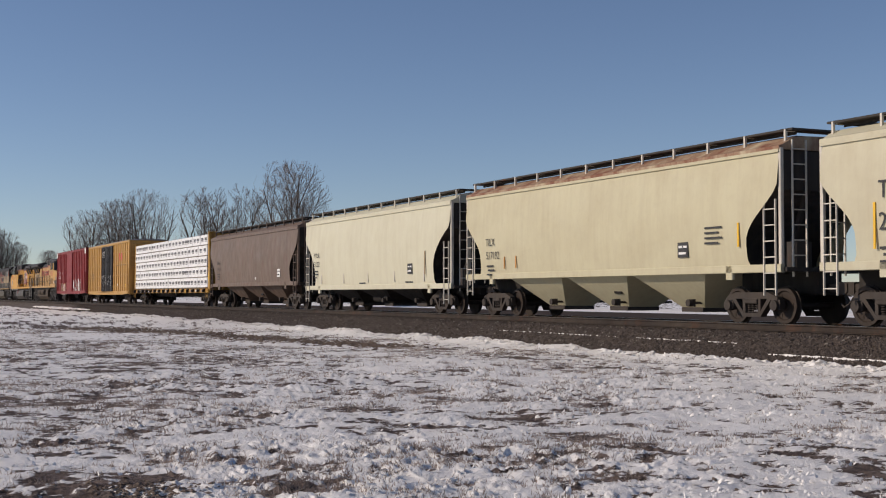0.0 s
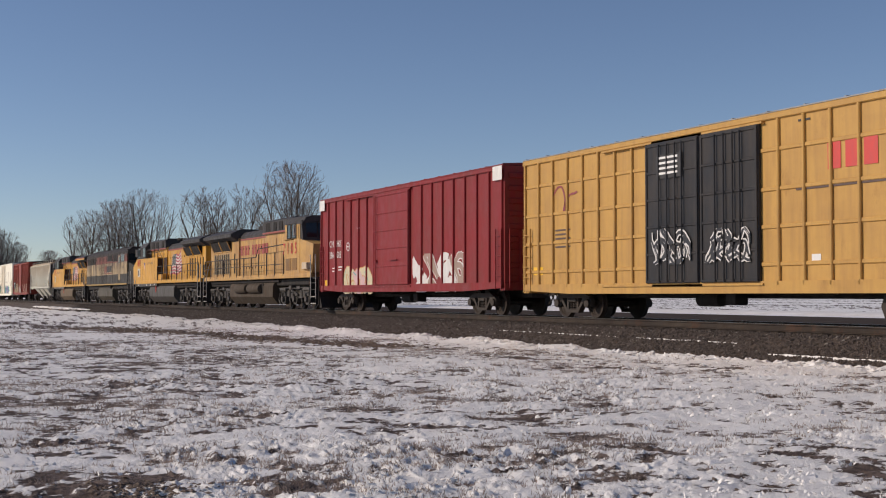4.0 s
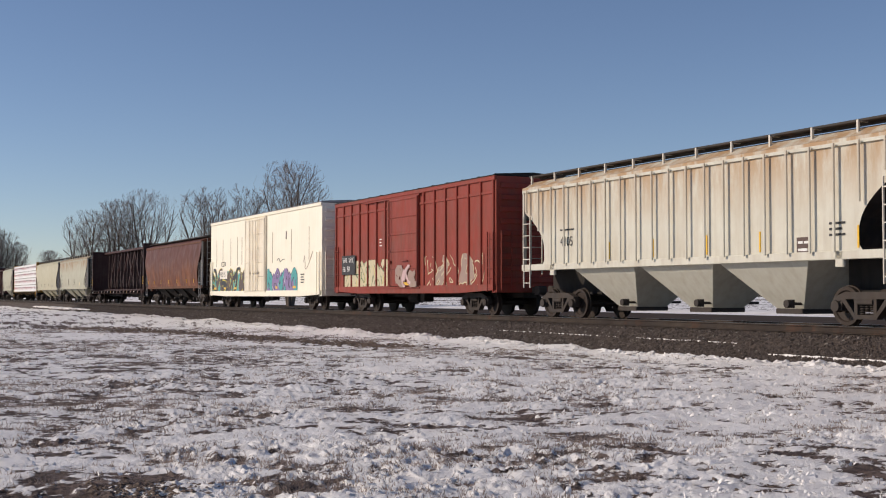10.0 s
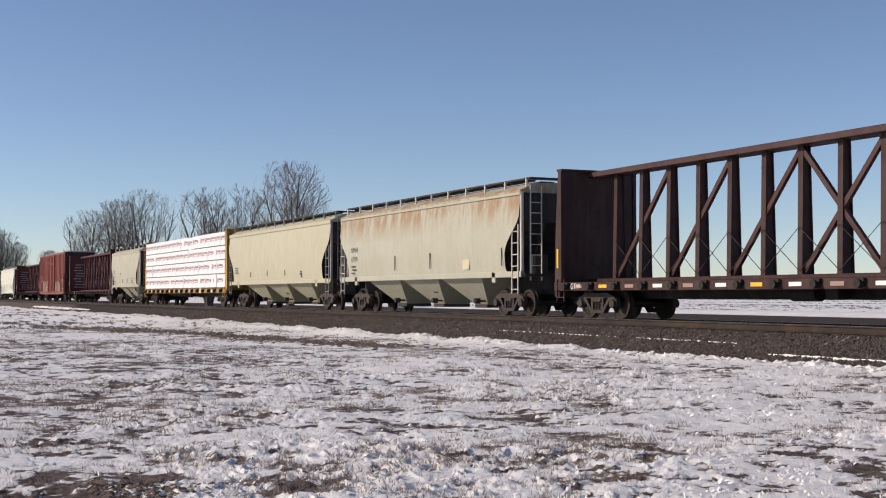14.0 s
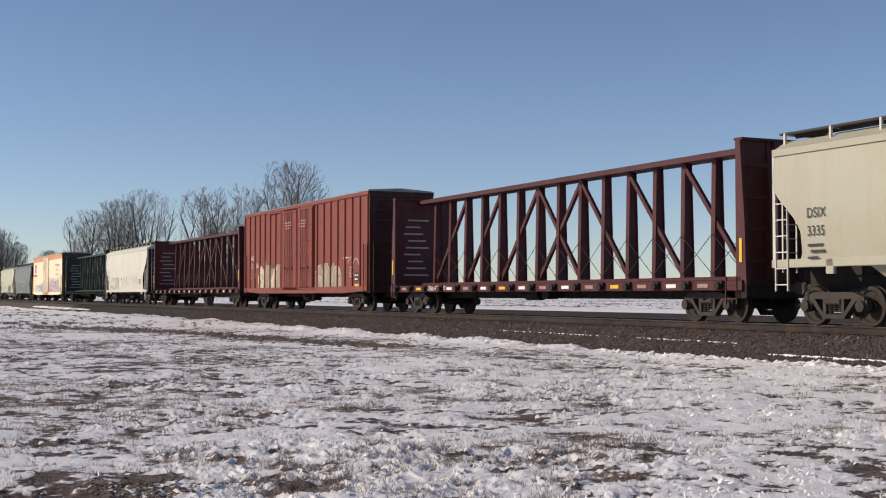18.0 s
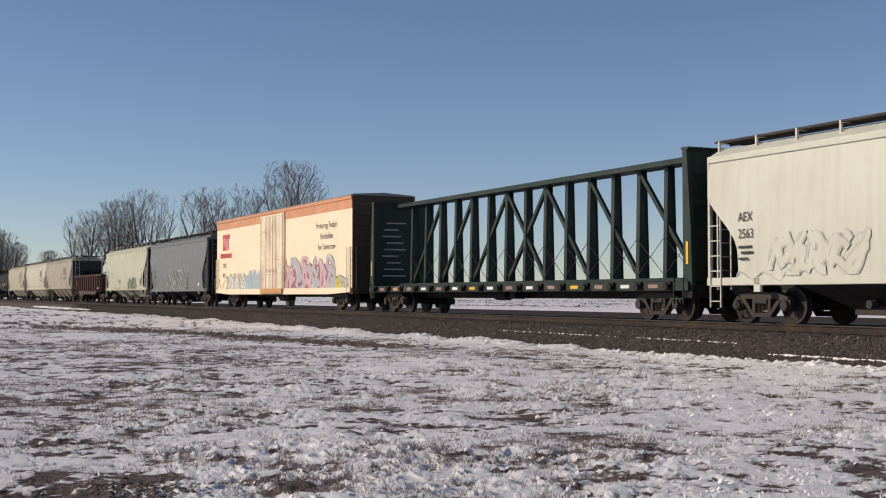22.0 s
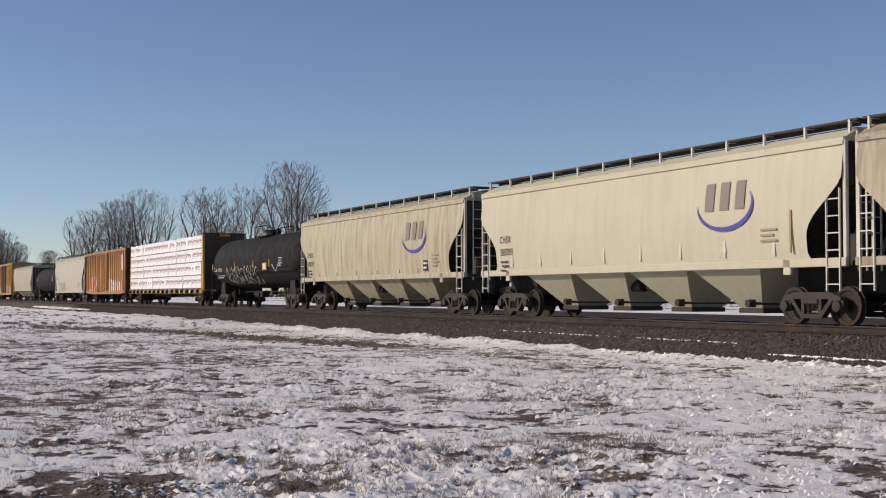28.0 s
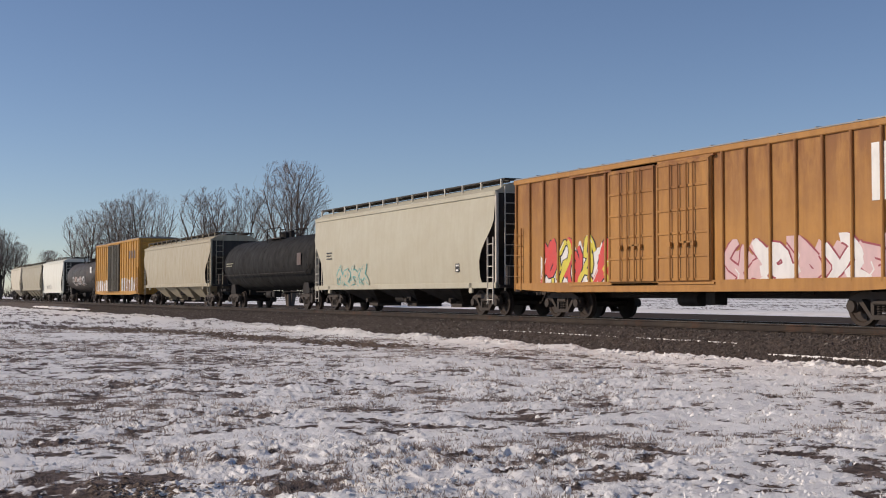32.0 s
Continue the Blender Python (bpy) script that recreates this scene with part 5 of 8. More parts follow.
def loco_truck(car, x, mat):
    def frame_():
        s = Shape()
        s.box(-2.0, 2.0, -0.75, 0.75, 0.62, 0.85, 0.05)
        for c in (-1.1, 0.75, 1.3, -0.6):
            # traction motors between the wheels
            s.box(c - 0.42, c + 0.42, -0.6, 0.6, 0.2, 0.8, 0.1)
        s.box(-2.3, 2.3, -0.7, 0.7, 0.85, 1.22)
        return s

    tr = part("truck", frame_, mat, car, at=(x, 0, 0), key=("lbolster", mat.name))
    for k in (-1, 1):
        def sideframe():
            s = Shape()
            s.prism([(-2.45, 0.72), (-2.2, 0.95), (-1.2, 0.98), (-0.9, 0.82), (0.9, 0.82), (1.2, 0.98), (2.2, 0.95), (2.45, 0.72), (2.3, 0.6), (1.3, 0.66), (0.9, 0.56), (-0.9, 0.56), (-1.3, 0.66), (-2.3, 0.6)], -0.1, 0.1)
            for c in (-1.85, 0.0, 1.85):
                s.prism([(c - 0.34, 0.62), (c + 0.34, 0.62), (c + 0.26, 0.3), (c + 0.12, 0.24), (c - 0.12, 0.24), (c - 0.26, 0.3)], -0.14, 0.08)
                s.lathe([(-0.26, 0.06), (-0.26, 0.15), (-0.12, 0.17), (0.0, 0.17)], 14, at=(c, 0, 0.52))
            for c in (-0.95, 0.95):
                s.lathe([(0.62, 0.13), (0.95, 0.13)], 12, "z", (c, -0.06, 0))
            s.tube((-2.3, -0.12, 1.0), (-1.4, -0.12, 1.0), 0.1, 12)
            s.tube((1.3, -0.12, 1.0), (2.3, -0.12, 1.0), 0.1, 12)
            s.path([(-2.6, -0.1, 0.8), (-2.75, -0.1, 0.5), (-2.6, -0.1, 0.3), (-2.4, -0.1, 0.26)], 0.035)
            s.bar((-0.5, -0.16, 0.95), (0.5, -0.16, 0.72), 0.1)
            for c in (-1.85, 0.0, 1.85):
                for q in (-0.5, 0.5):
                    # coil springs over the boxes, brake hangers and shoes
                    for j in range(4):
                        s.lathe([(0.66 + 0.065 * j, 0.085), (0.70 + 0.065 * j, 0.085)], 8, "z", (c + q * 0.55, -0.13, 0))
                    s.bar((c + q * 1.02, 0.06, 0.92), (c + q * 1.12, 0.06, 0.36), 0.07)
                    s.box(c + q * 1.02 - 0.06, c + q * 1.02 + 0.06, 0.0, 0.16, 0.4, 0.66, 0.02)
                s.path([(c - 0.3, -0.2, 1.02), (c - 0.1, -0.24, 0.86), (c + 0.05, -0.26, 0.62)], 0.022, 5)
                s.box(c - 0.2, c + 0.2, -0.2, -0.1, 0.84, 0.9)
            s.path([(-2.5, -0.16, 1.06), (-1.0, -0.18, 1.08), (0.2, -0.18, 1.04), (1.2, -0.18, 1.09), (2.5, -0.16, 1.05)], 0.026, 5)
            s.box(-0.75, -0.35, -0.24, -0.06, 0.98, 1.2, 0.02)
            s.box(0.4, 0.9, -0.22, -0.06, 1.0, 1.16, 0.02)
            return s
        part("side_frame", sideframe, mat, tr, at=pose(0, k * 1.08, 0, rz=0 if k < 0 else 180), smooth=35, key=("lsf", mat.name))
    for c in (-1.85, 0.0, 1.85):
        wheelset(tr, c, LW)
    return tr


ARM_Y = paint("armour_yellow", (0.64, 0.335, 0.045), 0.45, 0.42, 0.12, 0.38, dirt=(0.30, 0.15, 0.06), rusty=(0.34, 0.17, 0.07))
ARM_OLD = paint("faded_yellow", (0.57, 0.335, 0.11), 0.55, 0.6, 0.3, 0.5, dirt=(0.26, 0.155, 0.085), rusty=(0.26, 0.12, 0.055))
HAR_G = paint("harbour_grey", (0.056, 0.052, 0.051), 0.6, 0.4, 0.05, 0.5, dirt=(0.03, 0.025, 0.022))
TANK_G = paint("grey_fuel_tank", (0.088, 0.083, 0.078), 0.55, 0.5, 0.0, 0.5, dirt=(0.06, 0.048, 0.036))
TANK_B = paint("dusty_fuel_tank", (0.065, 0.048, 0.033), 0.75, 0.3, 0.05, 0.4, dirt=(0.055, 0.042, 0.03))
TRK_G = paint("grey_truck", (0.090, 0.082, 0.075), 0.6, 0.5, 0.05, 0.7, dirt=(0.03, 0.024, 0.02))
GRILLE = paint("black_grille", (0.012, 0.011, 0.011), 0.8, 0.1, 0.0, 0.2)
STRIPE = plain("red_stripe", (0.30, 0.07, 0.05))
RAILS = plain("dark_handrail", (0.030, 0.024, 0.020))
STEPW = plain("pale_handrail", (0.40, 0.38, 0.35))


def crown(z):
    """Heights above the window line are drawn up to the full height of the roof."""
    return z + 0.13 * min(1.0, max(0.0, z - 3.45))


def loco(span, d, number, label, old):
    """A six-axle hood locomotive, drawn with its cab towards +x and mirrored where d is -1."""
    car, _ = begin("diesel_locomotive", span, label, "locomotive", "locomotives inside the train")
    Y, G = (ARM_OLD if old else ARM_Y), HAR_G

    def P(name, s, mat, parent=None, label="", smooth=0):
        s.v = [(x * d, y, crown(z)) for x, y, z in s.v]
        return part(name, s, mat, parent or car, label, smooth=smooth)

    cabx = (5.5, 7.85, 9.1) if old else (6.0, 9.1, 10.5)      # cab rear, windscreen, nose
    rear = -10.75 if old else -10.3
    rad = -4.3 if old else -5.0
    hood0, hood1 = rad, (0.55 if old else 0.8)
    # underframe
    P("underframe", Shape().box(-10.6, 10.6, -1.2, 1.2, 1.2, 1.56, 0.05), DARK)
    for k in (-1, 1):
        P("side_sill", Shape().box(-10.5, 9.6, k * 1.47 - 0.04, k * 1.47 + 0.04, 1.56, 1.80, 0.015), Y)
        P("walkway", Shape().box(-10.4, 9.5, min(k * 0.9, k * 1.5), max(k * 0.9, k * 1.5), 1.76, 1.79), DARK)
        P("cable_run", Shape().box(-9.5, 4.0, k * 1.25 - 0.08, k * 1.25 + 0.08, 1.38, 1.52, 0.03), DARK)
    tx0, tx1 = (-4.9, 3.3) if old else (-2.85, 4.9)
    tk = P("fuel_tank", Shape().along([(-1.32, 1.36), (-1.42, 1.2), (-1.42, 0.62), (-1.1, 0.22), (1.1, 0.22), (1.42, 0.62), (1.42, 1.2), (1.32, 1.36)], tx0, tx1), TANK_B if old else (paint("ochre_dusted_tank", (0.155, 0.112, 0.07), 0.7, 0.4, 0.0, 0.5, dirt=(0.07, 0.05, 0.033)) if number == "7696" else TANK_G), smooth=25)
    if old:
        for a, b in ((-3.4, -1.2), (-0.9, 1.4)):
            P("air_reservoir", Shape().lathe([(a, 0.1), (a + 0.06, 0.24), (a + 0.2, 0.27), (b - 0.2, 0.27), (b - 0.06, 0.24), (b, 0.1)], 16, "x", (0, -1.42, 1.06)), TANK_B, smooth=40)
        # Thin black plate paints the shade behind the reservoirs; no recess is cut.
        P("reservoir_shade_plate", Shape().box(-3.6, 1.6, -1.43, -1.40, 0.8, 1.34), DARK)
    else:
        P("filler_cap", Shape().box(2.6, 2.66, -1.45, -1.40, 0.92, 1.35).box(2.74, 2.8, -1.45, -1.40, 0.92, 1.35), RED)
    # engine hood
    w = 0.98
    P("engine_hood", Shape().box(hood0 - 0.2, hood1 + 0.2, -w, w, 1.78, 3.86), Y)
    P("hood_roof", Shape().along([(-w - 0.005, 3.86), (-w - 0.005, 4.02), (-0.72, 4.24), (0.72, 4.24), (w + 0.005, 4.02), (w + 0.005, 3.86)], hood0 - 0.2, hood1 + 0.2), G)
    n = 8
    for i in range(n):
        a, b = hood0 + 0.08 + (hood1 - hood0 - 0.16) * i / n, hood0 + 0.08 + (hood1 - hood0 - 0.16) * (i + 1) / n
        for k in (-1, 1):
            dr = P("hood_door", Shape().box(a + 0.02, b - 0.02, min(k * w, k * (w + 0.03)), max(k * w, k * (w + 0.03)), 1.86, 3.74, 0.01), Y)
            if k < 0:
                P("door_latch", Shape().box(a + 0.06, a + 0.12, -w - 0.05, -w - 0.02, 2.2, 2.3).box(a + 0.06, a + 0.12, -w - 0.05, -w - 0.02, 3.3, 3.4), DARK, dr)
    for k in (-1, 1):
        P("stripe", Shape().box(hood0 - 0.2, hood1 + 0.2, k * (w + 0.035) - 0.006, k * (w + 0.035) + 0.006, 3.80, 3.88), STRIPE)
    P("exhaust_box", Shape().box(hood0 + 2.0, hood0 + 3.6, -0.5, 0.5, 4.2, 4.5, 0.06), DARK)
    h = P("horn", Shape().box(hood0 + 4.25, hood0 + 4.35, -0.06, 0.06, 4.2, 4.42), DARK)
    for a in (-0.22, 0.0, 0.22):
        P("horn_bell", Shape().lathe([(-0.2, 0.04), (0.1, 0.06), (0.26, 0.13), (0.28, 0.13)], 10, "x", (hood0 + 4.3, a - 0.3, 4.5)), DARK, h, smooth=40)
    # radiator cab with wings
    P("radiator_body", Shape().box(rear + 0.25, rad, -1.08, 1.08, 1.78, 3.95, 0.02), Y)
    P("radiator_wing", Shape().along([(-1.1, 3.8), (-1.50, 4.02), (-1.52, 4.16), (-1.45, 4.22), (-0.9, 4.42), (0.9, 4.42), (1.45, 4.22), (1.52, 4.16), (1.50, 4.02), (1.1, 3.8)], rear + 0.1, rad - 0.1), G)
    for k in (-1, 1):
        P("wing_edge", Shape().box(rear + 0.1, rad - 0.1, k * 1.53 - 0.012, k * 1.53 + 0.012, 4.0, 4.10), Y if number == "7696" else G)
        P("stripe", Shape().box(rear + 0.1, rad - 0.1, k * 1.53 - 0.010, k * 1.53 + 0.010, 4.105, 4.18), STRIPE if number == "7696" else G)
        for a, b in (((rear + 1.2), rear + 3.2), (rear + 3.4, rear + 5.2)) if not old else ((rear + 1.1, rear + 3.0), (rear + 3.1, rear + 4.9)):
            fr = P("intake_screen", Shape().add([(a, k * 1.10, 3.32), (b, k * 1.10, 3.32), (b, k * 1.36, 3.82), (a, k * 1.36, 3.82), (a, k * 1.06, 3.32), (b, k * 1.06, 3.32), (b, k * 1.06, 3.86), (a, k * 1.06, 3.86)],
                 [(0, 1, 2, 3), (4, 5, 6, 7), (0, 1, 5, 4), (1, 2, 6, 5), (2, 3, 7, 6), (3, 0, 4, 7)]), GRILLE)
            P("screen_frame", Shape().bar((a, k * 1.11, 3.3), (b, k * 1.11, 3.3), 0.05).bar((a, k * 1.11, 3.3), (a, k * 1.38, 3.84), 0.05).bar((b, k * 1.11, 3.3), (b, k * 1.38, 3.84), 0.05), Y, fr)
        slots = ([rear + 1.35 + 0.42 * i for i in range(8)] + [rear + 5.6]) if old else [rear + 0.9, rear + 1.6, rear + 2.4, rear + 2.95, rear + 3.6, rear + 4.15]
        for x in slots:
            P("louvre_slot", Shape().box(x - 0.12, x + 0.12, min(k * 1.07, k * 1.09), max(k * 1.07, k * 1.09), 1.98, 3.14), GRILLE)
        for x in [rear + 1.14 + 0.42 * i for i in range(9)] if old else []:
            P("slot_divider", Shape().box(x - 0.035, x + 0.035, min(k * 1.07, k * 1.12), max(k * 1.07, k * 1.12), 1.94, 3.2, 0.01), paint("pale_divider", (0.62, 0.50, 0.33), 0.55))
        for x in [rear + 1.0 + 0.7 * i for i in range(0 if old else 7)]:
            P("panel_frame", Shape().box(x - 0.03, x + 0.03, min(k * 1.07, k * 1.11), max(k * 1.07, k * 1.11), 1.86, 3.26, 0.01), Y)
    P("rear_wall_door", Shape().box(rear + 0.2, rear + 0.26, -0.4, 0.4, 1.85, 3.6, 0.01), Y)
    # auxiliary cab
    ax0, ax1 = hood1, cabx[0]
    aw = 1.02 if old else 1.06
    P("auxiliary_cab", Shape().box(ax0, ax1, -aw, aw, 1.78, 4.05), Y)
    P("auxiliary_roof", Shape().along([(-aw - 0.12, 4.0), (-aw - 0.14, 4.50), (-0.9, 4.62), (0.9, 4.62), (aw + 0.14, 4.50), (aw + 0.12, 4.0)], ax0 + 0.02, ax1), G)
    vents = ((ax0 + 1.0, 0.75), (ax0 + 2.25, 0.5), (ax0 + 3.25, 0.55)) if old else ((ax0 + 0.9, 0.6), (ax0 + 2.6, 0.8), (ax0 + 3.9, 0.7))
    for k in (-1, 1):
        for x, q in vents:
            P("vent_grille", Shape().box(x - q / 2, x + q / 2, min(k * (aw + 0.12), k * (aw + 0.15)), max(k * (aw + 0.12), k * (aw + 0.15)), 4.04, 4.44), GRILLE)
        P("stripe", Shape().box(ax0, ax1, k * (aw + 0.125) - 0.006, k * (aw + 0.125) + 0.006, 3.93, 4.01), STRIPE)
        for i in range(5):
            x = ax0 + 0.3 + (ax1 - ax0 - 0.4) * i / 5
            P("access_door", Shape().box(x, x + (ax1 - ax0) / 5 - 0.1, min(k * aw, k * (aw + 0.025)), max(k * aw, k * (aw + 0.025)), 1.9, 3.7 if i % 2 else 3.0, 0.01), Y)
        if not old:
            # the wide equipment body beside the cab
            P("equipment_box", Shape().prism([(2.1, 1.56), (10.45, 1.56), (10.5, 2.9), (9.15, 3.44), (2.1, 3.44)], min(k * 1.0, k * 1.49), max(k * 1.0, k * 1.49)), Y)
            P("equipment_skirt", Shape().box(2.3, 9.9, k * 1.45 - 0.02, k * 1.45 + 0.02, 1.36, 1.56), TANK_G)
            # Flat dark brown panels carry the shade of a recess in their colour.
            P("shaded_locker_door", Shape().box(2.06, 2.1, min(k * 1.04, k * 1.46), max(k * 1.04, k * 1.46), 1.84, 3.36, 0.01), paint("recess_shade_brown", (0.055, 0.028, 0.018), 0.7))
            P("cab_side_shade", Shape().box(0.75, 1.7, min(k * 1.085, k * 1.10), max(k * 1.085, k * 1.10), 2.25, 3.4), MATS["recess_shade_brown"])
            P("open_locker", Shape().box(0.5, 1.9, min(k * 1.05, k * 1.45), max(k * 1.05, k * 1.45), 1.8, 2.2, 0.03), Y)
    # cab and nose
    c0, c1, nf = cabx
    cw = 1.49 if old else 1.44
    P("cab", Shape().box(c0, c1, -cw, cw, 1.78, 3.5 if old else 3.46, 0.02), Y)
    def vault(prof, stations):
        """A cab top along x whose height falls and whose sides draw in towards the windscreen."""
        n, sh = len(prof), Shape()
        for x, drop, pull in stations:
            sh.v += [(x, y * (1 - pull), z - (drop if z > 4.1 else 0)) for y, z in prof]
        m = len(stations)
        sh.f += [tuple(range(n)), tuple(range((m - 1) * n, m * n))[::-1]]
        sh.f += [(j * n + (i + 1) % n, j * n + i, (j + 1) * n + i, (j + 1) * n + (i + 1) % n) for j in range(m - 1) for i in range(n)]
        return sh

    fall = 0.06 if old else 0.20
    P("cab_upper", vault([(-1.49, 3.46), (-1.49, 4.20), (-1.22, 4.45), (-0.9, 4.54), (0.9, 4.54), (1.22, 4.45), (1.49, 4.20), (1.49, 3.46)], ((c0, 0, 0), (c1 - 0.9, 0.02, 0), (c1 - (0.12 if old else 0.0), fall, 0.03))), Y if old else G)
    P("cab_roof", vault([(-1.52, 4.18), (-1.25, 4.48), (-0.9, 4.58), (0.9, 4.58), (1.25, 4.48), (1.52, 4.18), (1.45, 4.18), (0, 4.43), (-1.45, 4.18)], ((c0 - 0.05, 0, 0), (c1 - 0.9, 0.02, 0), (c1 + 0.15, fall, 0.04))), G)
    if not old:
        P("roof_antenna", Shape().box(c0 + 0.5, c0 + 1.1, -0.3, 0.3, 4.52, 4.66, 0.05).tube((c0 + 1.5, 0.2, 4.5), (c0 + 1.5, 0.2, 4.78), 0.03), DARK)
    P("windscreen_wall", Shape().prism([(c1 - 0.3, 3.4), (c1 + 0.30, 3.4), (c1 + 0.06, 4.35 - fall), (c1 - 0.3, 4.35 - fall * 0.6)], -1.42, 1.42), G)
    for y in (-0.95, -0.32, 0.32, 0.95):
        P("windscreen", Shape().add([(c1 + 0.27, y - 0.27, 3.55), (c1 + 0.27, y + 0.27, 3.55), (c1 + 0.11, y + 0.27, 4.24 - fall), (c1 + 0.11, y - 0.27, 4.24 - fall), (c1 + 0.29, y - 0.27, 3.55), (c1 + 0.29, y + 0.27, 3.55), (c1 + 0.14, y + 0.27, 4.24 - fall), (c1 + 0.14, y - 0.27, 4.24 - fall)], [(0, 1, 2, 3), (4, 5, 6, 7), (0, 1, 5, 4), (1, 2, 6, 5), (2, 3, 7, 6), (3, 0, 4, 7)]), glass_dark())
    for k in (-1, 1):
        for a, b in ((c0 + 0.45, c0 + 0.95), (c0 + 1.15, c0 + 1.75)) if old else ((c0 + 0.15, c0 + 1.0), (c1 - 1.25, c1 - 0.45)):
            wd = P("cab_window", Shape().box(a, b, min(k * 1.485, k * 1.50), max(k * 1.485, k * 1.50), 3.56, 4.14), glass_dark())
            P("window_frame", Shape().box(a - 0.05, b + 0.05, k * 1.50 - 0.015, k * 1.50 + 0.015, 4.14, 4.18).box(a - 0.05, b + 0.05, k * 1.50 - 0.015, k * 1.50 + 0.015, 3.52, 3.56).box(a - 0.05, a, k * 1.50 - 0.015, k * 1.50 + 0.015, 3.56, 4.14).box(b, b + 0.05, k * 1.50 - 0.015, k * 1.50 + 0.015, 3.56, 4.14), DARK if old else G, wd)
        P("mirror", Shape().box(c1 - 0.42, c1 - 0.36, k * 1.62 - 0.07, k * 1.62 + 0.07, 3.62, 4.1, 0.01), STEPW)
        if old:
            for q in (0.2, 1.15):
                P("side_hatch", Shape().box(c0 + q, c0 + q + 0.8, min(k * 1.49, k * 1.51), max(k * 1.49, k * 1.51), 1.95, 2.55, 0.01), paint("grimy_hatch", (0.30, 0.16, 0.05), 0.6, 0.4, 0.1, 0.6))
            P("pale_patch", Shape().box(8.25, 8.95, k * 1.42 - 0.1, k * 1.42 + 0.08, 1.98, 2.3), paint("pale_primer", (0.62, 0.50, 0.36), 0.6))
        else:
            hp = P("hatch_panel", Shape().box(8.0, 8.75, min(k * 1.48, k * 1.505), max(k * 1.48, k * 1.505), 2.1, 2.72, 0.01), paint("pale_hatch", (0.58, 0.56, 0.50), 0.5))
            P("hatch_opening", Shape().box(8.36, 8.6, k * 1.507 - 0.004, k * 1.507 + 0.004, 2.2, 2.6), GRILLE, hp)
            for x in (3.0, 4.3, 5.6, 8.6):
                P("sill_reflector", Shape().box(x, x + 0.16, k * 1.475 - 0.004, k * 1.475 + 0.004, 1.42, 1.52), WHITE)
            for x in (2.9, 7.0, 7.9):
                P("body_seam", Shape().box(x - 0.012, x + 0.012, k * 1.492 - 0.003, k * 1.492 + 0.003, 1.62, 3.4), TANK_B)
            P("body_ledge", Shape().box(2.1, 9.9, k * 1.495 - 0.02, k * 1.495 + 0.02, 1.56, 1.62, 0.01), Y)
    if old:
        P("nose", Shape().add([(c1 - 0.1, -1.49, 1.6), (c1 - 0.1, 1.49, 1.6), (c1 - 0.1, 1.49, 3.5), (c1 - 0.1, -1.49, 3.5), (nf, -1.3, 1.6), (nf, 1.3, 1.6), (nf - 0.05, 1.2, 3.2), (nf - 0.05, -1.2, 3.2)],
             [(0, 3, 2, 1), (4, 5, 6, 7), (0, 1, 5, 4), (1, 2, 6, 5), (2, 3, 7, 6), (3, 0, 4, 7)]), Y)
    else:
        P("nose", Shape().prism([(c1 - 0.2, 1.56), (nf - 0.02, 1.56), (nf, 2.9), (c1 + 0.1, 3.44), (c1 - 0.2, 3.44)], -1.0, 1.0), Y)
    for y in (-0.18, 0.18):
        P("headlight", Shape().lathe([(nf - 0.2, 0.12), (nf + 0.03, 0.12), (nf + 0.02, 0.08)], 12, "x", (0, y, 2.6)), GALV, smooth=40)
    P("nose_door", Shape().box(nf - 0.02, nf + 0.02, 0.35, 1.0, 1.7, 2.9, 0.01), Y)
    # ends: pilot, steps, handrails
    for e, x in ((1, 10.3), (-1, rear - 0.15 if not old else rear + 0.1)):
        P("pilot", Shape().prism([(x, 0.25), (x + e * 0.12, 0.25), (x + e * 0.12, 1.5), (x, 1.5)], -1.4, 1.4), DARK)
        P("end_platform", Shape().box(min(x - e * 1.0, x + e * 0.1), max(x - e * 1.0, x + e * 0.1), -1.45, 1.45, 1.5, 1.58), DARK)
        for k in (-1, 1):
            st = Shape()
            for i in range(4):
                P("step", Shape().box(min(x - e * 0.7, x - e * 0.02), max(x - e * 0.7, x - e * 0.02), min(k * 1.12, k * 1.5), max(k * 1.12, k * 1.5), 0.32 + i * 0.32, 0.36 + i * 0.32), DARK)
            for q in (0.0, 0.72):
                st.box(min(x - e * q, x - e * (q + 0.03)), max(x - e * q, x - e * (q + 0.03)), min(k * 1.1, k * 1.5), max(k * 1.1, k * 1.5), 0.28, 1.56)
            P("step_well", st, DARK)
            for q in (0.0, 0.72):
                P("step_handrail", Shape().path([(x - e * q, k * 1.52, 0.55), (x - e * q, k * 1.52, 1.75), (x - e * (q + 0.35), k * 1.42, 2.65)], 0.025), STEPW)
            P("step_edge", Shape().box(min(x - e * 0.72, x), max(x - e * 0.72, x), k * 1.51 - 0.01, k * 1.51 + 0.01, 0.30, 0.34).box(min(x - e * 0.72, x), max(x - e * 0.72, x), k * 1.51 - 0.01, k * 1.51 + 0.01, 0.62, 0.65), STEPW)
        coupler(car, d * (x + e * 0.2), d * e)
        P("plow" if e > 0 else "end_rail", Shape().prism([(x + e * 0.1, 0.12), (x + e * 0.45, 0.12), (x + e * 0.12, 0.7)], -1.35, 1.35) if e > 0 else Shape().path([(x, -1.3, 1.6), (x, -1.3, 2.6), (x, -0.4, 2.6), (x, -0.4, 1.6)], 0.022), DARK)
    # side handrails
    hr0, hr1 = rear + 0.4, (5.3 if old else 2.0)
    m = int((hr1 - hr0) / 1.35)
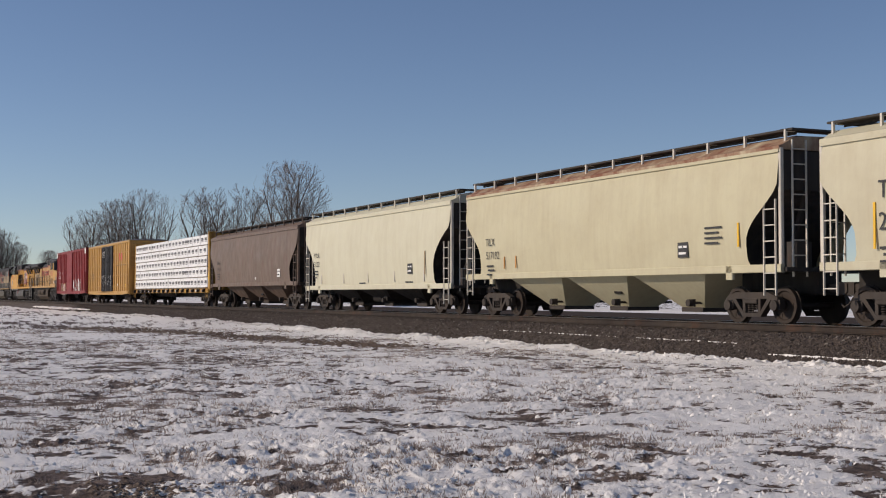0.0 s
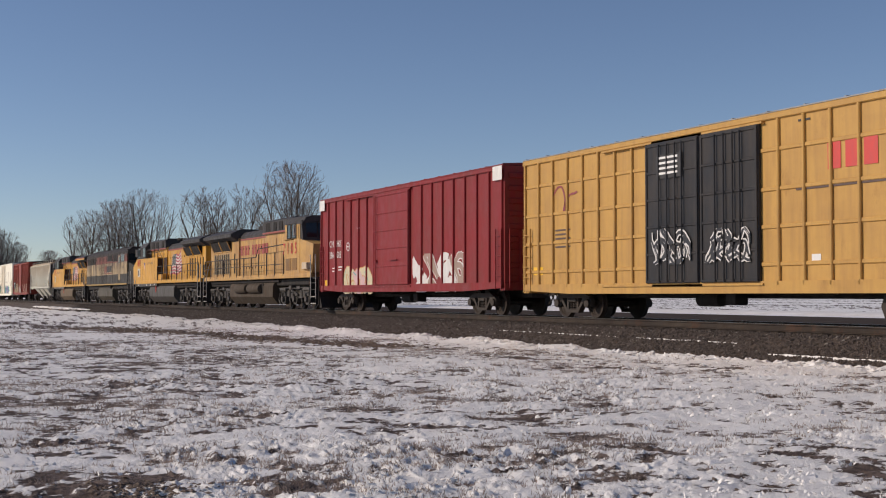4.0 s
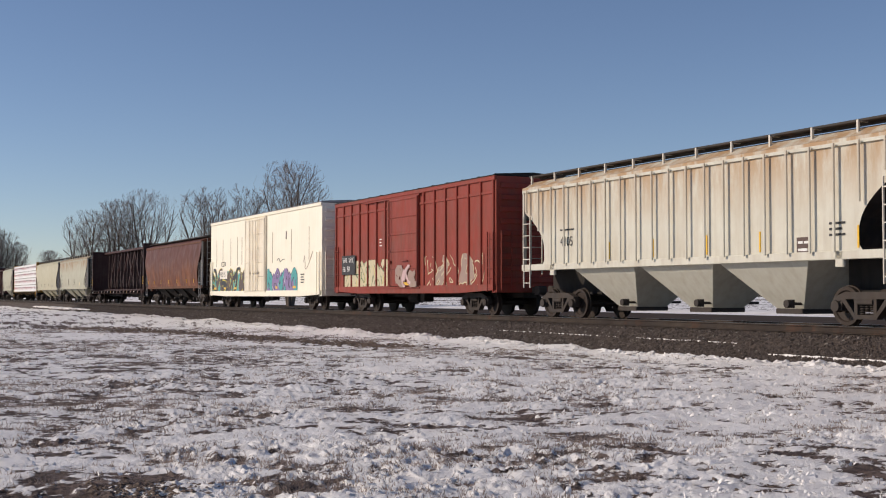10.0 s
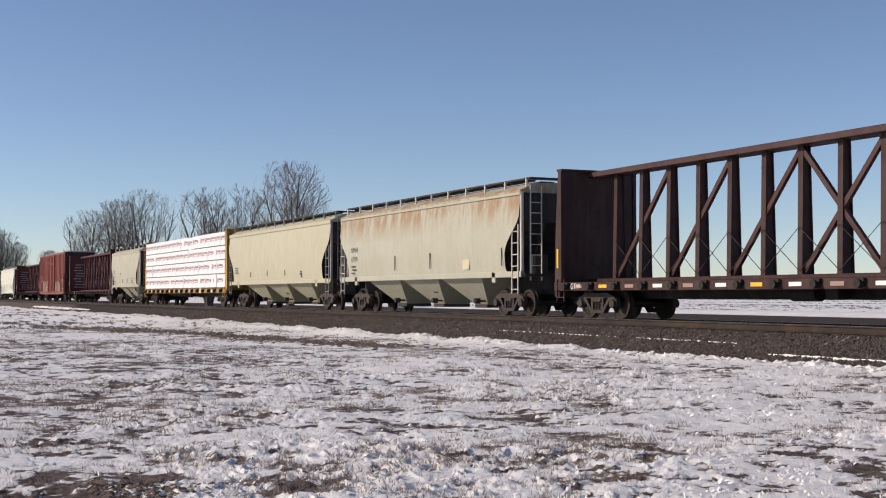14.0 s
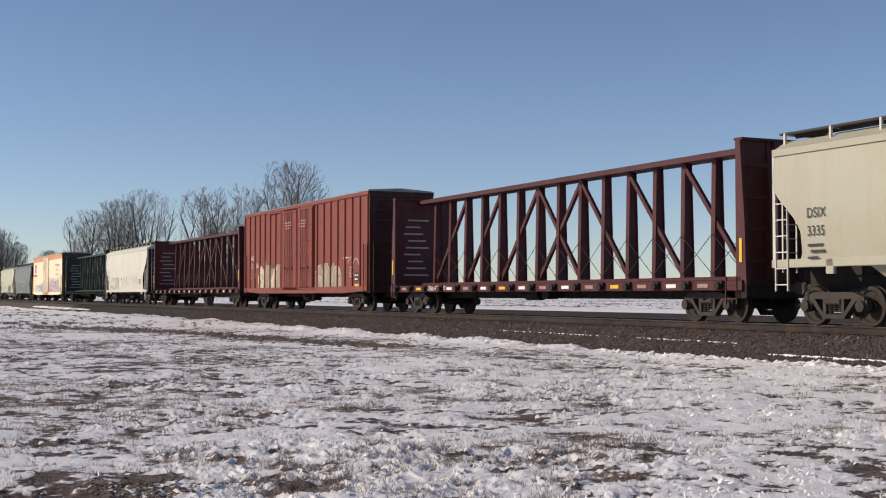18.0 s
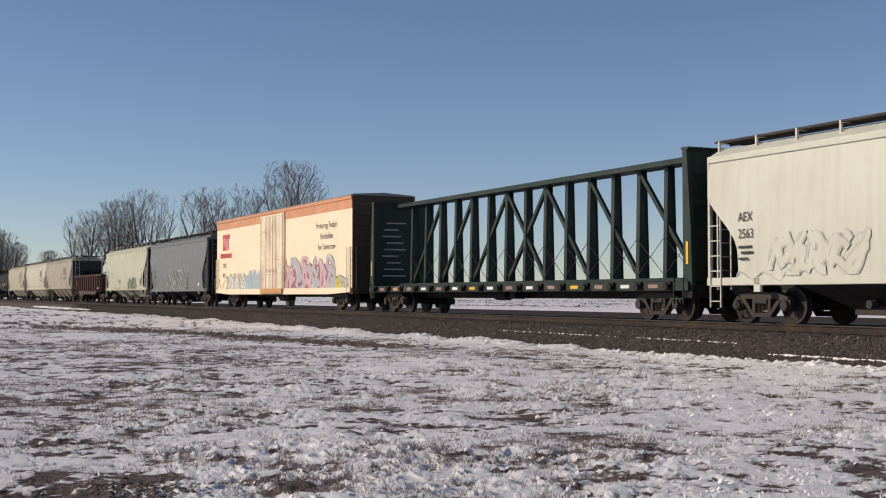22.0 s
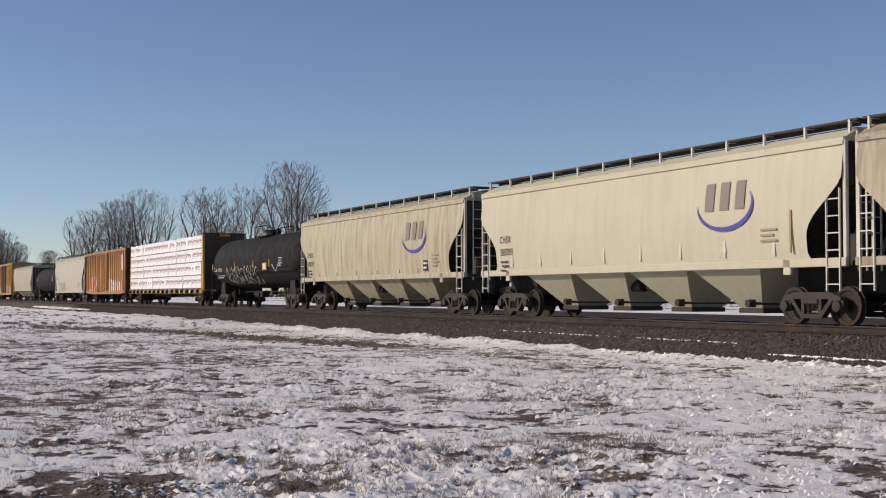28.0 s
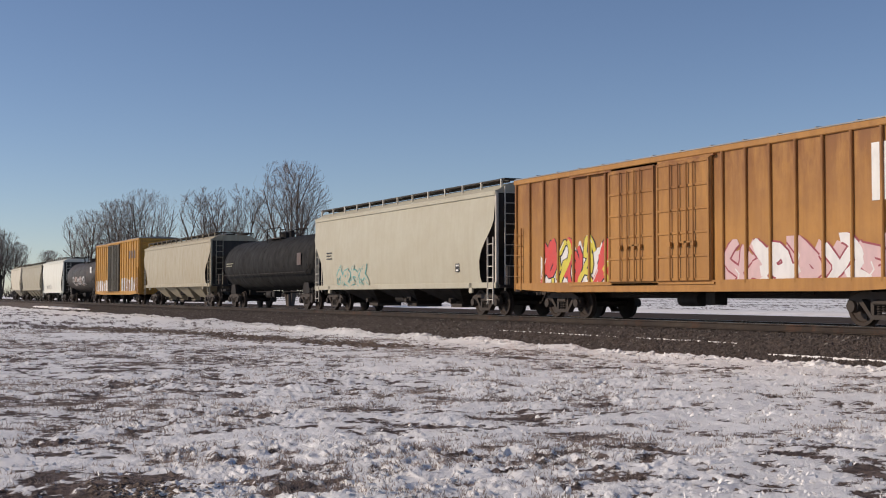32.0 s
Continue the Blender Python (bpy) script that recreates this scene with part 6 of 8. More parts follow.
    for k in (-1, 1):
        for i in range(m + 1):
            x = hr0 + (hr1 - hr0) * i / m
            P("handrail_post", Shape().bar((x, k * 1.5, 1.7), (x, k * 1.5, 2.92 if old and x > 0.5 else 2.78), 0.05), RAILS)
        f = Shape().path([(hr0, k * 1.5, 2.76), (0.5 if old else hr1, k * 1.5, 2.76)] + ([(0.9, k * 1.5, 3.2), (hr1, k * 1.5, 3.3)] if old else []), 0.025)
        f.path([(hr0, k * 1.5, 2.3), (hr1, k * 1.5, 2.3)], 0.02)
        P("handrail", f, RAILS)
        if not old:
            for x in (2.2, 3.4, 4.6, 5.8):
                P("roof_rail_post", Shape().bar((x, k * 1.42, 3.4), (x, k * 1.42, 4.0), 0.045), RAILS)
            P("roof_rail", Shape().path([(2.2, k * 1.42, 4.0), (5.9, k * 1.42, 4.0)], 0.022).path([(2.2, k * 1.42, 3.75), (5.9, k * 1.42, 3.75)], 0.018).path([(2.2, k * 1.42, 4.0), (1.2, k * 1.3, 3.3), (1.0, k * 1.3, 2.7)], 0.02), RAILS)
    front, back = (6.4, -7.5) if old else (7.6, -6.4)
    loco_truck(car, d * front, TRK_G), loco_truck(car, d * back, TRK_G)
    # road number, emblem
    for k in (-1, 1):
        if old:
            for i, ch in enumerate(number):
                lettering(ch, 0.78, RED, car, d * (5.45 + 0.62 * (i if d * k < 0 or True else 3 - i)), k * 1.515, 3.02, "road_number", 0.85, facing=k) if k < 0 else None
        else:
            lettering(number, 0.66, RED, car, d * 8.35, k * 1.505, 3.12, "road_number", 0.82, facing=k)
            P("emblem", Shape().box(6.2, 6.52, k * 1.5 - 0.006, k * 1.5 + 0.006, 2.95, 3.13), plain("blue_emblem", (0.05, 0.08, 0.25)))
            P("emblem_shield", Shape().prism([(6.2, 2.95), (6.52, 2.95), (6.49, 2.7), (6.36, 2.58), (6.23, 2.7)], k * 1.5 - 0.006, k * 1.5 + 0.006), plain("pale_emblem", (0.62, 0.42, 0.36)))
            lettering("BUILDING AMERICA", 0.21, plain("brown_lettering", (0.16, 0.10, 0.05)), car, d * 4.55, k * 1.5, 3.05, "slogan", 1.05, facing=k, bold=0.0)
    if old:
        # railroad name as plain red blocks, one a letter
        x = -4.62
        for i in range(13):
            if i == 5:
                x += 0.45
                continue
            wd = 0.50 if i not in (2, 9, 11) else 0.26
            y = -w - 0.045 if x < hood1 - 0.4 else -aw - 0.045
            P("name_block", Shape().box(x, x + wd - 0.13, y, y + 0.014, 2.98, 3.52), plain("dull_red_lettering", (0.33, 0.055, 0.04)))
            x += wd + 0.02
    else:
        flag(P, w + 0.036)
    return car


def flag(P, y):
    """A waving striped flag painted on the hood on a leaning staff; plain canton with dots."""
    red, white, blue = plain("flag_red", (0.40, 0.06, 0.085)), plain("flag_white", (0.64, 0.55, 0.50)), plain("flag_blue", (0.075, 0.09, 0.095))
    n, top, bot = 28, 3.68, 1.98

    def wave(u, v):
        x0, x1 = -0.86 + 0.95 * v, -3.12 - 0.28 * v
        return x0 + (x1 - x0) * u + 0.05 * math.sin(5 * v + 2), top - (top - bot) * (0.05 + 0.86 * v + 0.05 * math.sin(9.5 * u + 1.5 * v + 0.9) * (0.4 + 0.6 * u) + 0.06 * math.sin(3.1 * u) * (1 - v) - 0.05 * u)

    for r in range(13):
        s = Shape()
        u0 = 0.0 if r > 6 else 0.42
        for i in range(n):
            ua, ub = u0 + (1 - u0) * i / n, u0 + (1 - u0) * (i + 1) / n
            q = [wave(ua, r / 13), wave(ub, r / 13), wave(ub, (r + 1) / 13), wave(ua, (r + 1) / 13)]
            s.add([(x, -y, z) for x, z in q], [(0, 1, 2, 3)])
        P("flag_stripe", s, white if r % 2 else red)
    s = Shape()
    for i in range(12):
        for j in range(7):
            ua, ub = 0.42 * i / 12, 0.42 * (i + 1) / 12
            q = [wave(ua, j / 13), wave(ub, j / 13), wave(ub, (j + 1) / 13), wave(ua, (j + 1) / 13)]
            s.add([(x, -y, z) for x, z in q], [(0, 1, 2, 3)])
    c = P("flag_canton", s, blue)
    s = Shape()
    for i in range(6):
        for j in range(5):
            x, z = wave(0.42 * (i + 0.5) / 6, 7 / 13 * (j + 0.5) / 5)
            s.add([(x - 0.03, -y - 0.004, z), (x, -y - 0.004, z + 0.035), (x + 0.03, -y - 0.004, z), (x, -y - 0.004, z - 0.035)], [(0, 1, 2, 3)])
    P("flag_dots", s, white, c)
    (x0, z0), (x1, z1) = wave(0, 0), wave(0, 1)
    P("flag_staff", Shape().bar((x0 - 0.08, -y, z0 + 0.1), (x1 + 0.12, -y, z1 - 0.14), 0.006, 0.035), white)


def cowl_loco(span, label):
    car, _ = begin("cowl_locomotive", span, label, "locomotive", "locomotives inside the train")
    gr = paint("dull_olive_grey", (0.046, 0.041, 0.034), 0.6, 0.3, 0.0, 0.4, dirt=(0.06, 0.05, 0.04))
    cr = paint("dirty_cream", (0.50, 0.38, 0.22), 0.6, 0.55, 0.75, 0.75, dirt=(0.14, 0.095, 0.06), rusty=(0.085, 0.06, 0.044), band=(2.2, 3.4))
    rd = paint("faded_red_band", (0.28, 0.064, 0.046), 0.6, 0.5, 0.8, 0.8, dirt=(0.09, 0.055, 0.042), rusty=(0.055, 0.040, 0.033), band=(3.1, 4.0))
    ro = paint("sooty_roof", (0.036, 0.031, 0.028), 0.7, 0.3, 0.05, 0.5, dirt=(0.03, 0.026, 0.024))
    ye = paint("yellow_sill", (0.40, 0.25, 0.065), 0.5, 0.3, 0.0, 0.4)
    a, b, W = -10.1, 8.75, 1.5

    def P(name, s, mat, parent=None, smooth=0):
        s.v = [(x, y, crown(z)) for x, y, z in s.v]
        return part(name, s, mat, parent or car, smooth=smooth)

    P("underframe", Shape().box(-10.3, 10.2, -1.3, 1.3, 1.2, 1.56, 0.05), DARK)
    for nm, z0, z1, m in (("lower_band", 1.68, 2.44, gr), ("cream_band", 2.44, 3.42, cr), ("red_band", 3.42, 3.98, rd)):
        P(nm, Shape().box(a, b, -W, W, z0, z1), m)
    P("roof", Shape().along([(-W - 0.01, 3.98), (-W - 0.01, 4.16), (-1.1, 4.46), (1.1, 4.46), (W + 0.01, 4.16), (W + 0.01, 3.98)], a, b + 0.25), ro)
    for x0, x1, z in ((-9, -6.5, 4.46), (-5, -3.2, 4.46), (-1, 0.6, 4.46), (2.6, 4.5, 4.46)):
        P("roof_hatch", Shape().box(x0, x1, -0.8, 0.8, z - 0.02, z + 0.12, 0.04), ro)
    for k in (-1, 1):
        P("sill_stripe", Shape().box(a, b, k * 1.51 - 0.03, k * 1.51 + 0.03, 1.56, 1.68, 0.01), ye)
        for x0, x1, z0, z1 in ((-9.8, -8.1, 3.48, 3.9), (-8.0, -6.7, 3.48, 3.92), (-6.5, -5.5, 3.5, 3.92), (0.3, 2.5, 3.62, 4.0), (2.9, 4.8, 3.55, 4.02)):
            g = P("side_grille", Shape().box(x0, x1, min(k * 1.49, k * 1.512), max(k * 1.49, k * 1.512), z0, z1), GRILLE)
            P("grille_frame", Shape().box(x0 - 0.04, x1 + 0.04, k * 1.515 - 0.012, k * 1.515 + 0.012, z0 - 0.05, z0).box(x0 - 0.04, x1 + 0.04, k * 1.515 - 0.012, k * 1.515 + 0.012, z1, z1 + 0.05), ro, g)
        for x in (-8.1, -7.6, -6.6, -5.4, -5.1, -4.7, -3.6, -3.1, -2.5, -2.0, -1.5, -1.0, -0.4, 0.0, 2.62, 5.2, 5.75):
            P("body_seam", Shape().box(x - 0.014, x + 0.014, k * 1.50 - 0.012, k * 1.50 + 0.012, 1.72, 3.96), ro)
        P("cab_door", Shape().box(5.25, 6.0, k * 1.515 - 0.015, k * 1.515 + 0.015, 1.95, 3.9, 0.01), cr)
        P("door_window", Shape().box(5.42, 5.82, k * 1.532 - 0.006, k * 1.532 + 0.006, 3.35, 3.82), glass_dark())
        for x0, x1 in ((6.35, 6.75), (6.85, 7.6)):
            wd = P("cab_window", Shape().box(x0, x1, k * 1.508 - 0.008, k * 1.508 + 0.008, 3.44, 3.94), glass_dark())
            P("window_frame", Shape().box(x0 - 0.04, x0, k * 1.515 - 0.015, k * 1.515 + 0.015, 3.4, 3.98).box(x1, x1 + 0.04, k * 1.515 - 0.015, k * 1.515 + 0.015, 3.4, 3.98), GALV, wd)
        for i in range(5):
            P("step", Shape().box(5.4, 5.85, min(k * 1.35, k * 1.53), max(k * 1.35, k * 1.53), 0.45 + i * 0.38, 0.5 + i * 0.38), STEEL)
        P("corner_step_rail", Shape().path([(9.0, k * 1.45, 0.5), (9.0, k * 1.45, 1.6), (8.75, k * 1.4, 2.6)], 0.025).path([(9.6, k * 1.4, 0.5), (9.6, k * 1.4, 1.6), (9.2, k * 1.3, 2.6)], 0.025), STEPW)
        P("step_well", Shape().box(9.0, 9.7, min(k * 1.1, k * 1.45), max(k * 1.1, k * 1.45), 0.4, 0.46).box(9.0, 9.7, min(k * 1.1, k * 1.45), max(k * 1.1, k * 1.45), 0.8, 0.86).box(9.0, 9.04, min(k * 1.1, k * 1.45), max(k * 1.1, k * 1.45), 0.4, 1.6), DARK)
    P("cab_front", Shape().prism([(b, 1.6), (b + 0.05, 4.3), (b - 0.2, 4.3), (b - 0.2, 1.6)], -1.46, 1.46), ro)
    for y in (-1.05, -0.35, 0.35, 1.05):
        P("windscreen", Shape().box(b + 0.045, b + 0.06, y - 0.3, y + 0.3, 3.5, 4.05), glass_dark())
    P("nose", Shape().add([(b, -1.4, 1.6), (b, 1.4, 1.6), (b, 1.4, 3.35), (b, -1.4, 3.35), (b + 1.25, -1.0, 1.6), (b + 1.25, 1.0, 1.6), (b + 1.1, 0.9, 2.95), (b + 1.1, -0.9, 2.95)], [(0, 3, 2, 1), (4, 5, 6, 7), (0, 1, 5, 4), (1, 2, 6, 5), (2, 3, 7, 6), (3, 0, 4, 7)]), gr)
    for x, e in ((10.15, 1), (-10.2, -1)):
        P("pilot", Shape().box(x - 0.06, x + 0.06, -1.4, 1.4, 0.25, 1.5, 0.02), DARK)
        coupler(car, x + e * 0.15, e)
    P("rear_wall", Shape().box(a - 0.04, a, -1.45, 1.45, 1.7, 4.1), gr)
    P("fuel_tank", Shape().along([(-1.32, 1.36), (-1.45, 1.2), (-1.45, 0.62), (-1.15, 0.25), (1.15, 0.25), (1.45, 0.62), (1.45, 1.2), (1.32, 1.36)], -4.3, 2.4), paint("stained_tank", (0.095, 0.08, 0.055), 0.55, 0.8, 0.05, 0.6, dirt=(0.05, 0.042, 0.03)), smooth=25)
    P("air_piping", Shape().path([(2.6, -1.3, 1.3), (3.6, -1.3, 1.3), (3.8, -1.3, 0.7)], 0.05).box(1.0, 1.7, -1.5, -1.3, 1.3, 1.5), DARK)
    loco_truck(car, -7.0, TRK_G), loco_truck(car, 6.3, TRK_G)
    lettering("46", 0.34, BLACK, car, 7.15, -1.508, 2.98, "road_number", 1.0)
    # railroad name as plain blocks
    for i, m in enumerate((rd, rd, BLACK, BLACK, BLACK, BLACK)):
        x = -1.1 + 0.62 * i - (0.3 if i > 4 else 0)
        P("name_block", Shape().box(x, x + (0.46 if i != 4 else 0.16), -1.518, -1.504, 2.66, 3.18), m)
    P("name_underline", Shape().box(-1.1, 2.3, -1.518, -1.504, 2.52, 2.59), rd)
    return car
# ---- the train, from its head to its tail ----
CREAM = dict(dirt=(0.30, 0.22, 0.13))
tan = lambda name, c, **k: paint(name, (c[0] * 0.94, c[1] * 1.0, c[2] * 1.05), k.pop("rough", 0.5), k.pop("streak", 0.15), k.pop("rust", 0.0), k.pop("grime", 0.22), **(CREAM | k))
WHITEPOST = paint("white_bracket", (0.66, 0.62, 0.54), 0.55, 0.2, 0.0, 0.3)


def reporting(text, number, x, z, size=0.42, mat=None, small=True):
    """Reporting mark and number at the left of a side, with fine print below as bars."""
    def m(car, h, ys):
        lettering(text, size, mat or BLACK, car, x(h) if callable(x) else x, -ys(z) - 0.012, z, "reporting_mark", 0.9, False, 0.0)
        lettering(number, size, mat or BLACK, car, x(h) if callable(x) else x, -ys(z - size * 1.25) - 0.012, z - size * 1.25, "car_number", 0.9, False, 0.0)
        if small:
            xx = x(h) if callable(x) else x
            bars(car, xx, -ys(z - size * 2.2) - 0.014, z - size * 2.3, [(0, 0, 0.5, 0.06), (0.1, -0.14, 0.45, 0.06), (0, -0.28, 0.35, 0.05)], mat or BLACK)
    return m


def many(*fs):
    def m(car, h, ys):
        for f in fs:
            f(car, h, ys)
    return m


def placard(x, z, w=0.45, hh=0.4, mat=None, inner=None):
    """A small data panel: dark plate with pale bars."""
    def m(car, h, ys):
        y = -ys(z) - 0.012
        p = part("data_panel", Shape().box(x, x + w, y - 0.004, y + 0.004, z - hh / 2, z + hh / 2), mat or BLACK, car)
        bars(p, x + 0.05, y - 0.006, z, [(0, 0.05, w * 0.35, 0.06), (w * 0.45, 0.05, w * 0.35, 0.06), (0, -0.12, w * 0.7, 0.06)], inner or WHITE)
    return m


def fine(x, z, rows=3, w=0.7, mat=None):
    def m(car, h, ys):
        bars(car, x, -ys(z) - 0.013, z, [(0, -0.13 * i, w * (1 - 0.2 * (i % 2)), 0.05) for i in range(rows)], mat or BLACK)
    return m


def stripe(x, z0, z1, mat, w=0.06):
    def m(car, h, ys):
        y = -max(ys(z0), ys(z1), ys((z0 + z1) / 2)) - 0.014
        part("reflective_strip", Shape().box(x - w / 2, x + w / 2, y - 0.003, y + 0.02, z0, z1), mat, car)
    return m


SPRAY = lambda name, c: plain("spray_" + name, c, 0.45)
S_BLACK, S_WHITE, S_TEAL, S_YELLOW = SPRAY("black", (0.02, 0.02, 0.025)), SPRAY("white", (0.72, 0.70, 0.68)), SPRAY("teal", (0.06, 0.36, 0.36)), SPRAY("yellow", (0.62, 0.52, 0.06))
S_PURPLE, S_SILVER, S_MAROON, S_GREEN = SPRAY("purple", (0.26, 0.18, 0.36)), SPRAY("silver", (0.46, 0.46, 0.46)), SPRAY("maroon", (0.30, 0.05, 0.07)), SPRAY("green", (0.10, 0.17, 0.07))
S_PINK, S_RED, S_CREAM, S_SKY = SPRAY("pink", (0.62, 0.42, 0.42)), SPRAY("red", (0.62, 0.06, 0.05)), SPRAY("cream", (0.62, 0.55, 0.36)), SPRAY("sky", (0.36, 0.50, 0.54))
S_OLIVE, S_BROWN, S_DUST, S_ORANGE = SPRAY("olive", (0.31, 0.29, 0.19)), SPRAY("brown", (0.10, 0.06, 0.045)), SPRAY("dust", (0.36, 0.25, 0.20)), SPRAY("orange", (0.62, 0.30, 0.08))


def piece(x0, x1, z0, z1, colours, seed, letters, fat=0.2, cloud=None, lift=0.007):
    return lambda car, h, ys: graffiti(car, x0, x1, z0, z1, ys, colours, seed, letters, fat, cloud, lift)


def scrawl(x0, x1, z0, z1, mat, seed, width=0.03):
    return lambda car, h, ys: tag(car, x0, x1, z0, z1, ys, mat, seed, width)


def words(text, x, z, size, mat, wide=0.9, name="lettering", centre=False):
    return lambda car, h, ys: lettering(text, size, mat, car, x, -ys(z) - 0.014, z, name, wide, centre, 0.0)


def block(x0, x1, z0, z1, mat, name="painted_patch", lift=0.008):
    return lambda car, h, ys: part(name, Shape().box(x0, x1, -ys((z0 + z1) / 2) - lift, -ys((z0 + z1) / 2) - lift + 0.006, z0, z1), mat, car)


def blocks(x0, x1, z0, z1, n, mat, name="name_block"):
    """A company name as plain blocks."""
    def m(car, h, ys):
        w = (x1 - x0) / n
        for i in range(n):
            part(name, Shape().box(x0 + w * i, x0 + w * (i + 0.74), -ys(z0) - 0.016, -ys(z0) - 0.008, z0, z1), mat, car)
    return m


def swoosh(x0, x1, z0, z1):
    """The grain company's emblem: three dark blocks over a blue crescent."""
    def m(car, h, ys):
        w, hh = x1 - x0, z1 - z0
        for i in range(3):
            a, f = x0 + w * (0.12 + 0.27 * i), Shape()
            rows = [z0 + hh * (0.40 + 0.52 * j / 8) for j in range(9)]
            f.add([(q, -ys(z) - 0.012, z) for z in rows for q in (a + 0.05 * w * (z - z0) / hh, a + w * 0.16 + 0.05 * w * (z - z0) / hh)], [(2 * j, 2 * j + 1, 2 * j + 3, 2 * j + 2) for j in range(8)])
            part("emblem_block", f, plain("faded_print", (0.22, 0.19, 0.16)), car)
        cx, cz, n = x0 + w / 2, z0 + hh * 0.48, 28
        s = Shape()
        pts = []
        for i in range(n + 1):
            a = radians(175 + 215 * i / n)
            t = 0.17 * math.sin(math.pi * i / n) ** 1.3
            for q in (1.0, 1.0 - t - 0.012):
                x, z = cx + w * 0.5 * q * math.cos(a), cz + hh * 0.48 * q * math.sin(a)
                pts.append((x, -ys(z) - 0.02, z))
        s.add(pts, [(2 * i, 2 * i + 1, 2 * i + 3, 2 * i + 2) for i in range(n)])
        part("emblem_swoosh", s, plain("blue_print", (0.06, 0.055, 0.32)), car)
    return m


def ring_mark(x, z, r, mat):
    return lambda car, h, ys: part("round_mark", Shape().lathe([(-ys(z) - 0.012, r), (-ys(z) - 0.012, r * 0.8)], 18, "y", (x, 0, z), caps=False).box(x - r * 0.6, x + r * 0.6, -ys(z) - 0.014, -ys(z) - 0.008, z - 0.02, z + 0.03), mat, car)


def ticks(xs, z0, z1, mat, w=0.05):
    return many(*[stripe(x, z0, z1, mat, w) for x in xs])


hopper((-22.28, -5.4), "cream steel covered hopper with ladders and ends coloured near black for shade", tan("cream_a", (0.60, 0.53, 0.37)), 3, post=WHITEPOST, marks=many(reporting("TNOX", "2235", lambda h: -h + 1.95, 2.95, 0.55), stripe(-6.6, 1.7, 2.7, YELLOW)))
RUSTROOF = paint("rust_streaked_roof", (0.56, 0.48, 0.33), 0.6, 0.3, 1.0, 0.3, dirt=(0.24, 0.14, 0.08), rusty=(0.21, 0.085, 0.05))
hopper((-40.45, -23.5), "cream covered hopper with rust streaks on its roof", tan("cream_b", (0.60, 0.525, 0.345)), 3, 4.22, 1.25, 1.15, post=WHITEPOST, roof=RUSTROOF, marks=many(reporting("TILX", "517192", lambda h: -h + 1.75, 2.5, 0.36), placard(4.4, 1.9), fine(5.6, 2.4, 4), stripe(6.95, 1.9, 2.5, YELLOW), ticks((-5.4, -4.6), 1.6, 2.0, S_ORANGE)))
hopper((-58.0, -41.6), "pale cream smooth-sided covered hopper with angled end cuts", tan("cream_c", (0.66, 0.60, 0.435), grime=0.12, streak=0.12), 3, 4.15, 0.95, 1.4, post=WHITEPOST, straight=True, tabs=5, bay_mat=DARK, marks=many(reporting("FMLX", "51222", lambda h: -h + 1.5, 2.55, 0.33), placard(4.3, 1.75), fine(-1.0, 1.2, 1), fine(4.0, 1.2, 1), stripe(6.0, 1.5, 2.4, plain("brown_strip", (0.3, 0.2, 0.1)))))
hopper((-75.8, -59.13), "faded brown covered hopper with worn rusty sides", tan("faded_brown", (0.195, 0.135, 0.10), rust=0.35, streak=0.3, grime=0.5, dirt=(0.105, 0.075, 0.058), rusty=(0.165, 0.082, 0.06)), 3, 4.1, 1.2, 1.1, marks=many(placard(5.2, 1.85, mat=WHITE, inner=BLACK), reporting("BAHX", "116112", lambda h: -h + 1.9, 2.6, 0.3), block(1.2, 1.35, 1.55, 1.68, WHITE)))
def wrapping():
    """Woven white plastic, creased and slack, with scuffs."""
    m, nt, b = tree_of("white_wrap")
    col = mix(nt, ramp(nt, noise_at(nt, 1.4, (1, 1, 1.6), 5, 2), 0.42, 0.72), (0.86, 0.86, 0.86), (0.70, 0.69, 0.68))
    col = mix(nt, times(nt, ramp(nt, noise_at(nt, 7.0, (0.5, 1, 2.0), 4, 4), 0.58, 0.75), 0.4), col, (0.45, 0.42, 0.40))
    nt.links.new(col, b.inputs["Base Color"])
    b.inputs["Roughness"].default_value = 0.45
    bump(nt, b, plus(nt, noise_at(nt, 3.2, (0.8, 1, 1.6), 4, 6, 0.6), times(nt, noise_at(nt, 11.0, (2.0, 1, 0.7), 3, 7), 0.4)), 0.55, 0.05)
    MATS["white_wrap"] = m
    return m


WRAP = wrapping()
TTXY = paint("car_yellow", (0.50, 0.28, 0.06), 0.5, 0.45, 0.2, 0.45, dirt=(0.13, 0.07, 0.035))


def comb(x, z, n, pitch, tall, base, cap):
    """Unreadable print drawn in one piece: short strokes on a common foot."""
    prof = [(x, z), (x + n * pitch, z)]
    for i in reversed(range(n)):
        p = x + i * pitch
        top = z + (cap if i == 0 else tall)
        prof += [(p + pitch * 0.62, z + base), (p + pitch * 0.62, top), (p + pitch * 0.12, top), (p + pitch * 0.12, z + base)]
    return Shape().prism(prof, -0.672, -0.664)


PRINT_RED, PRINT_GREY = plain("red_print", (0.66, 0.24, 0.27)), plain("grey_print", (0.36, 0.33, 0.34))


def dark_mark(p, w, hh):
    part("printed_mark", lambda: comb(-0.26, hh * 0.46, 5, 0.105, 0.17, 0.010, 0.17).box(-0.22, 0.22, -0.672, -0.664, hh * 0.34, hh * 0.34 + 0.035), plain("dark_ink", (0.13, 0.13, 0.14)), p, key=("dark_mark", round(hh, 2)))


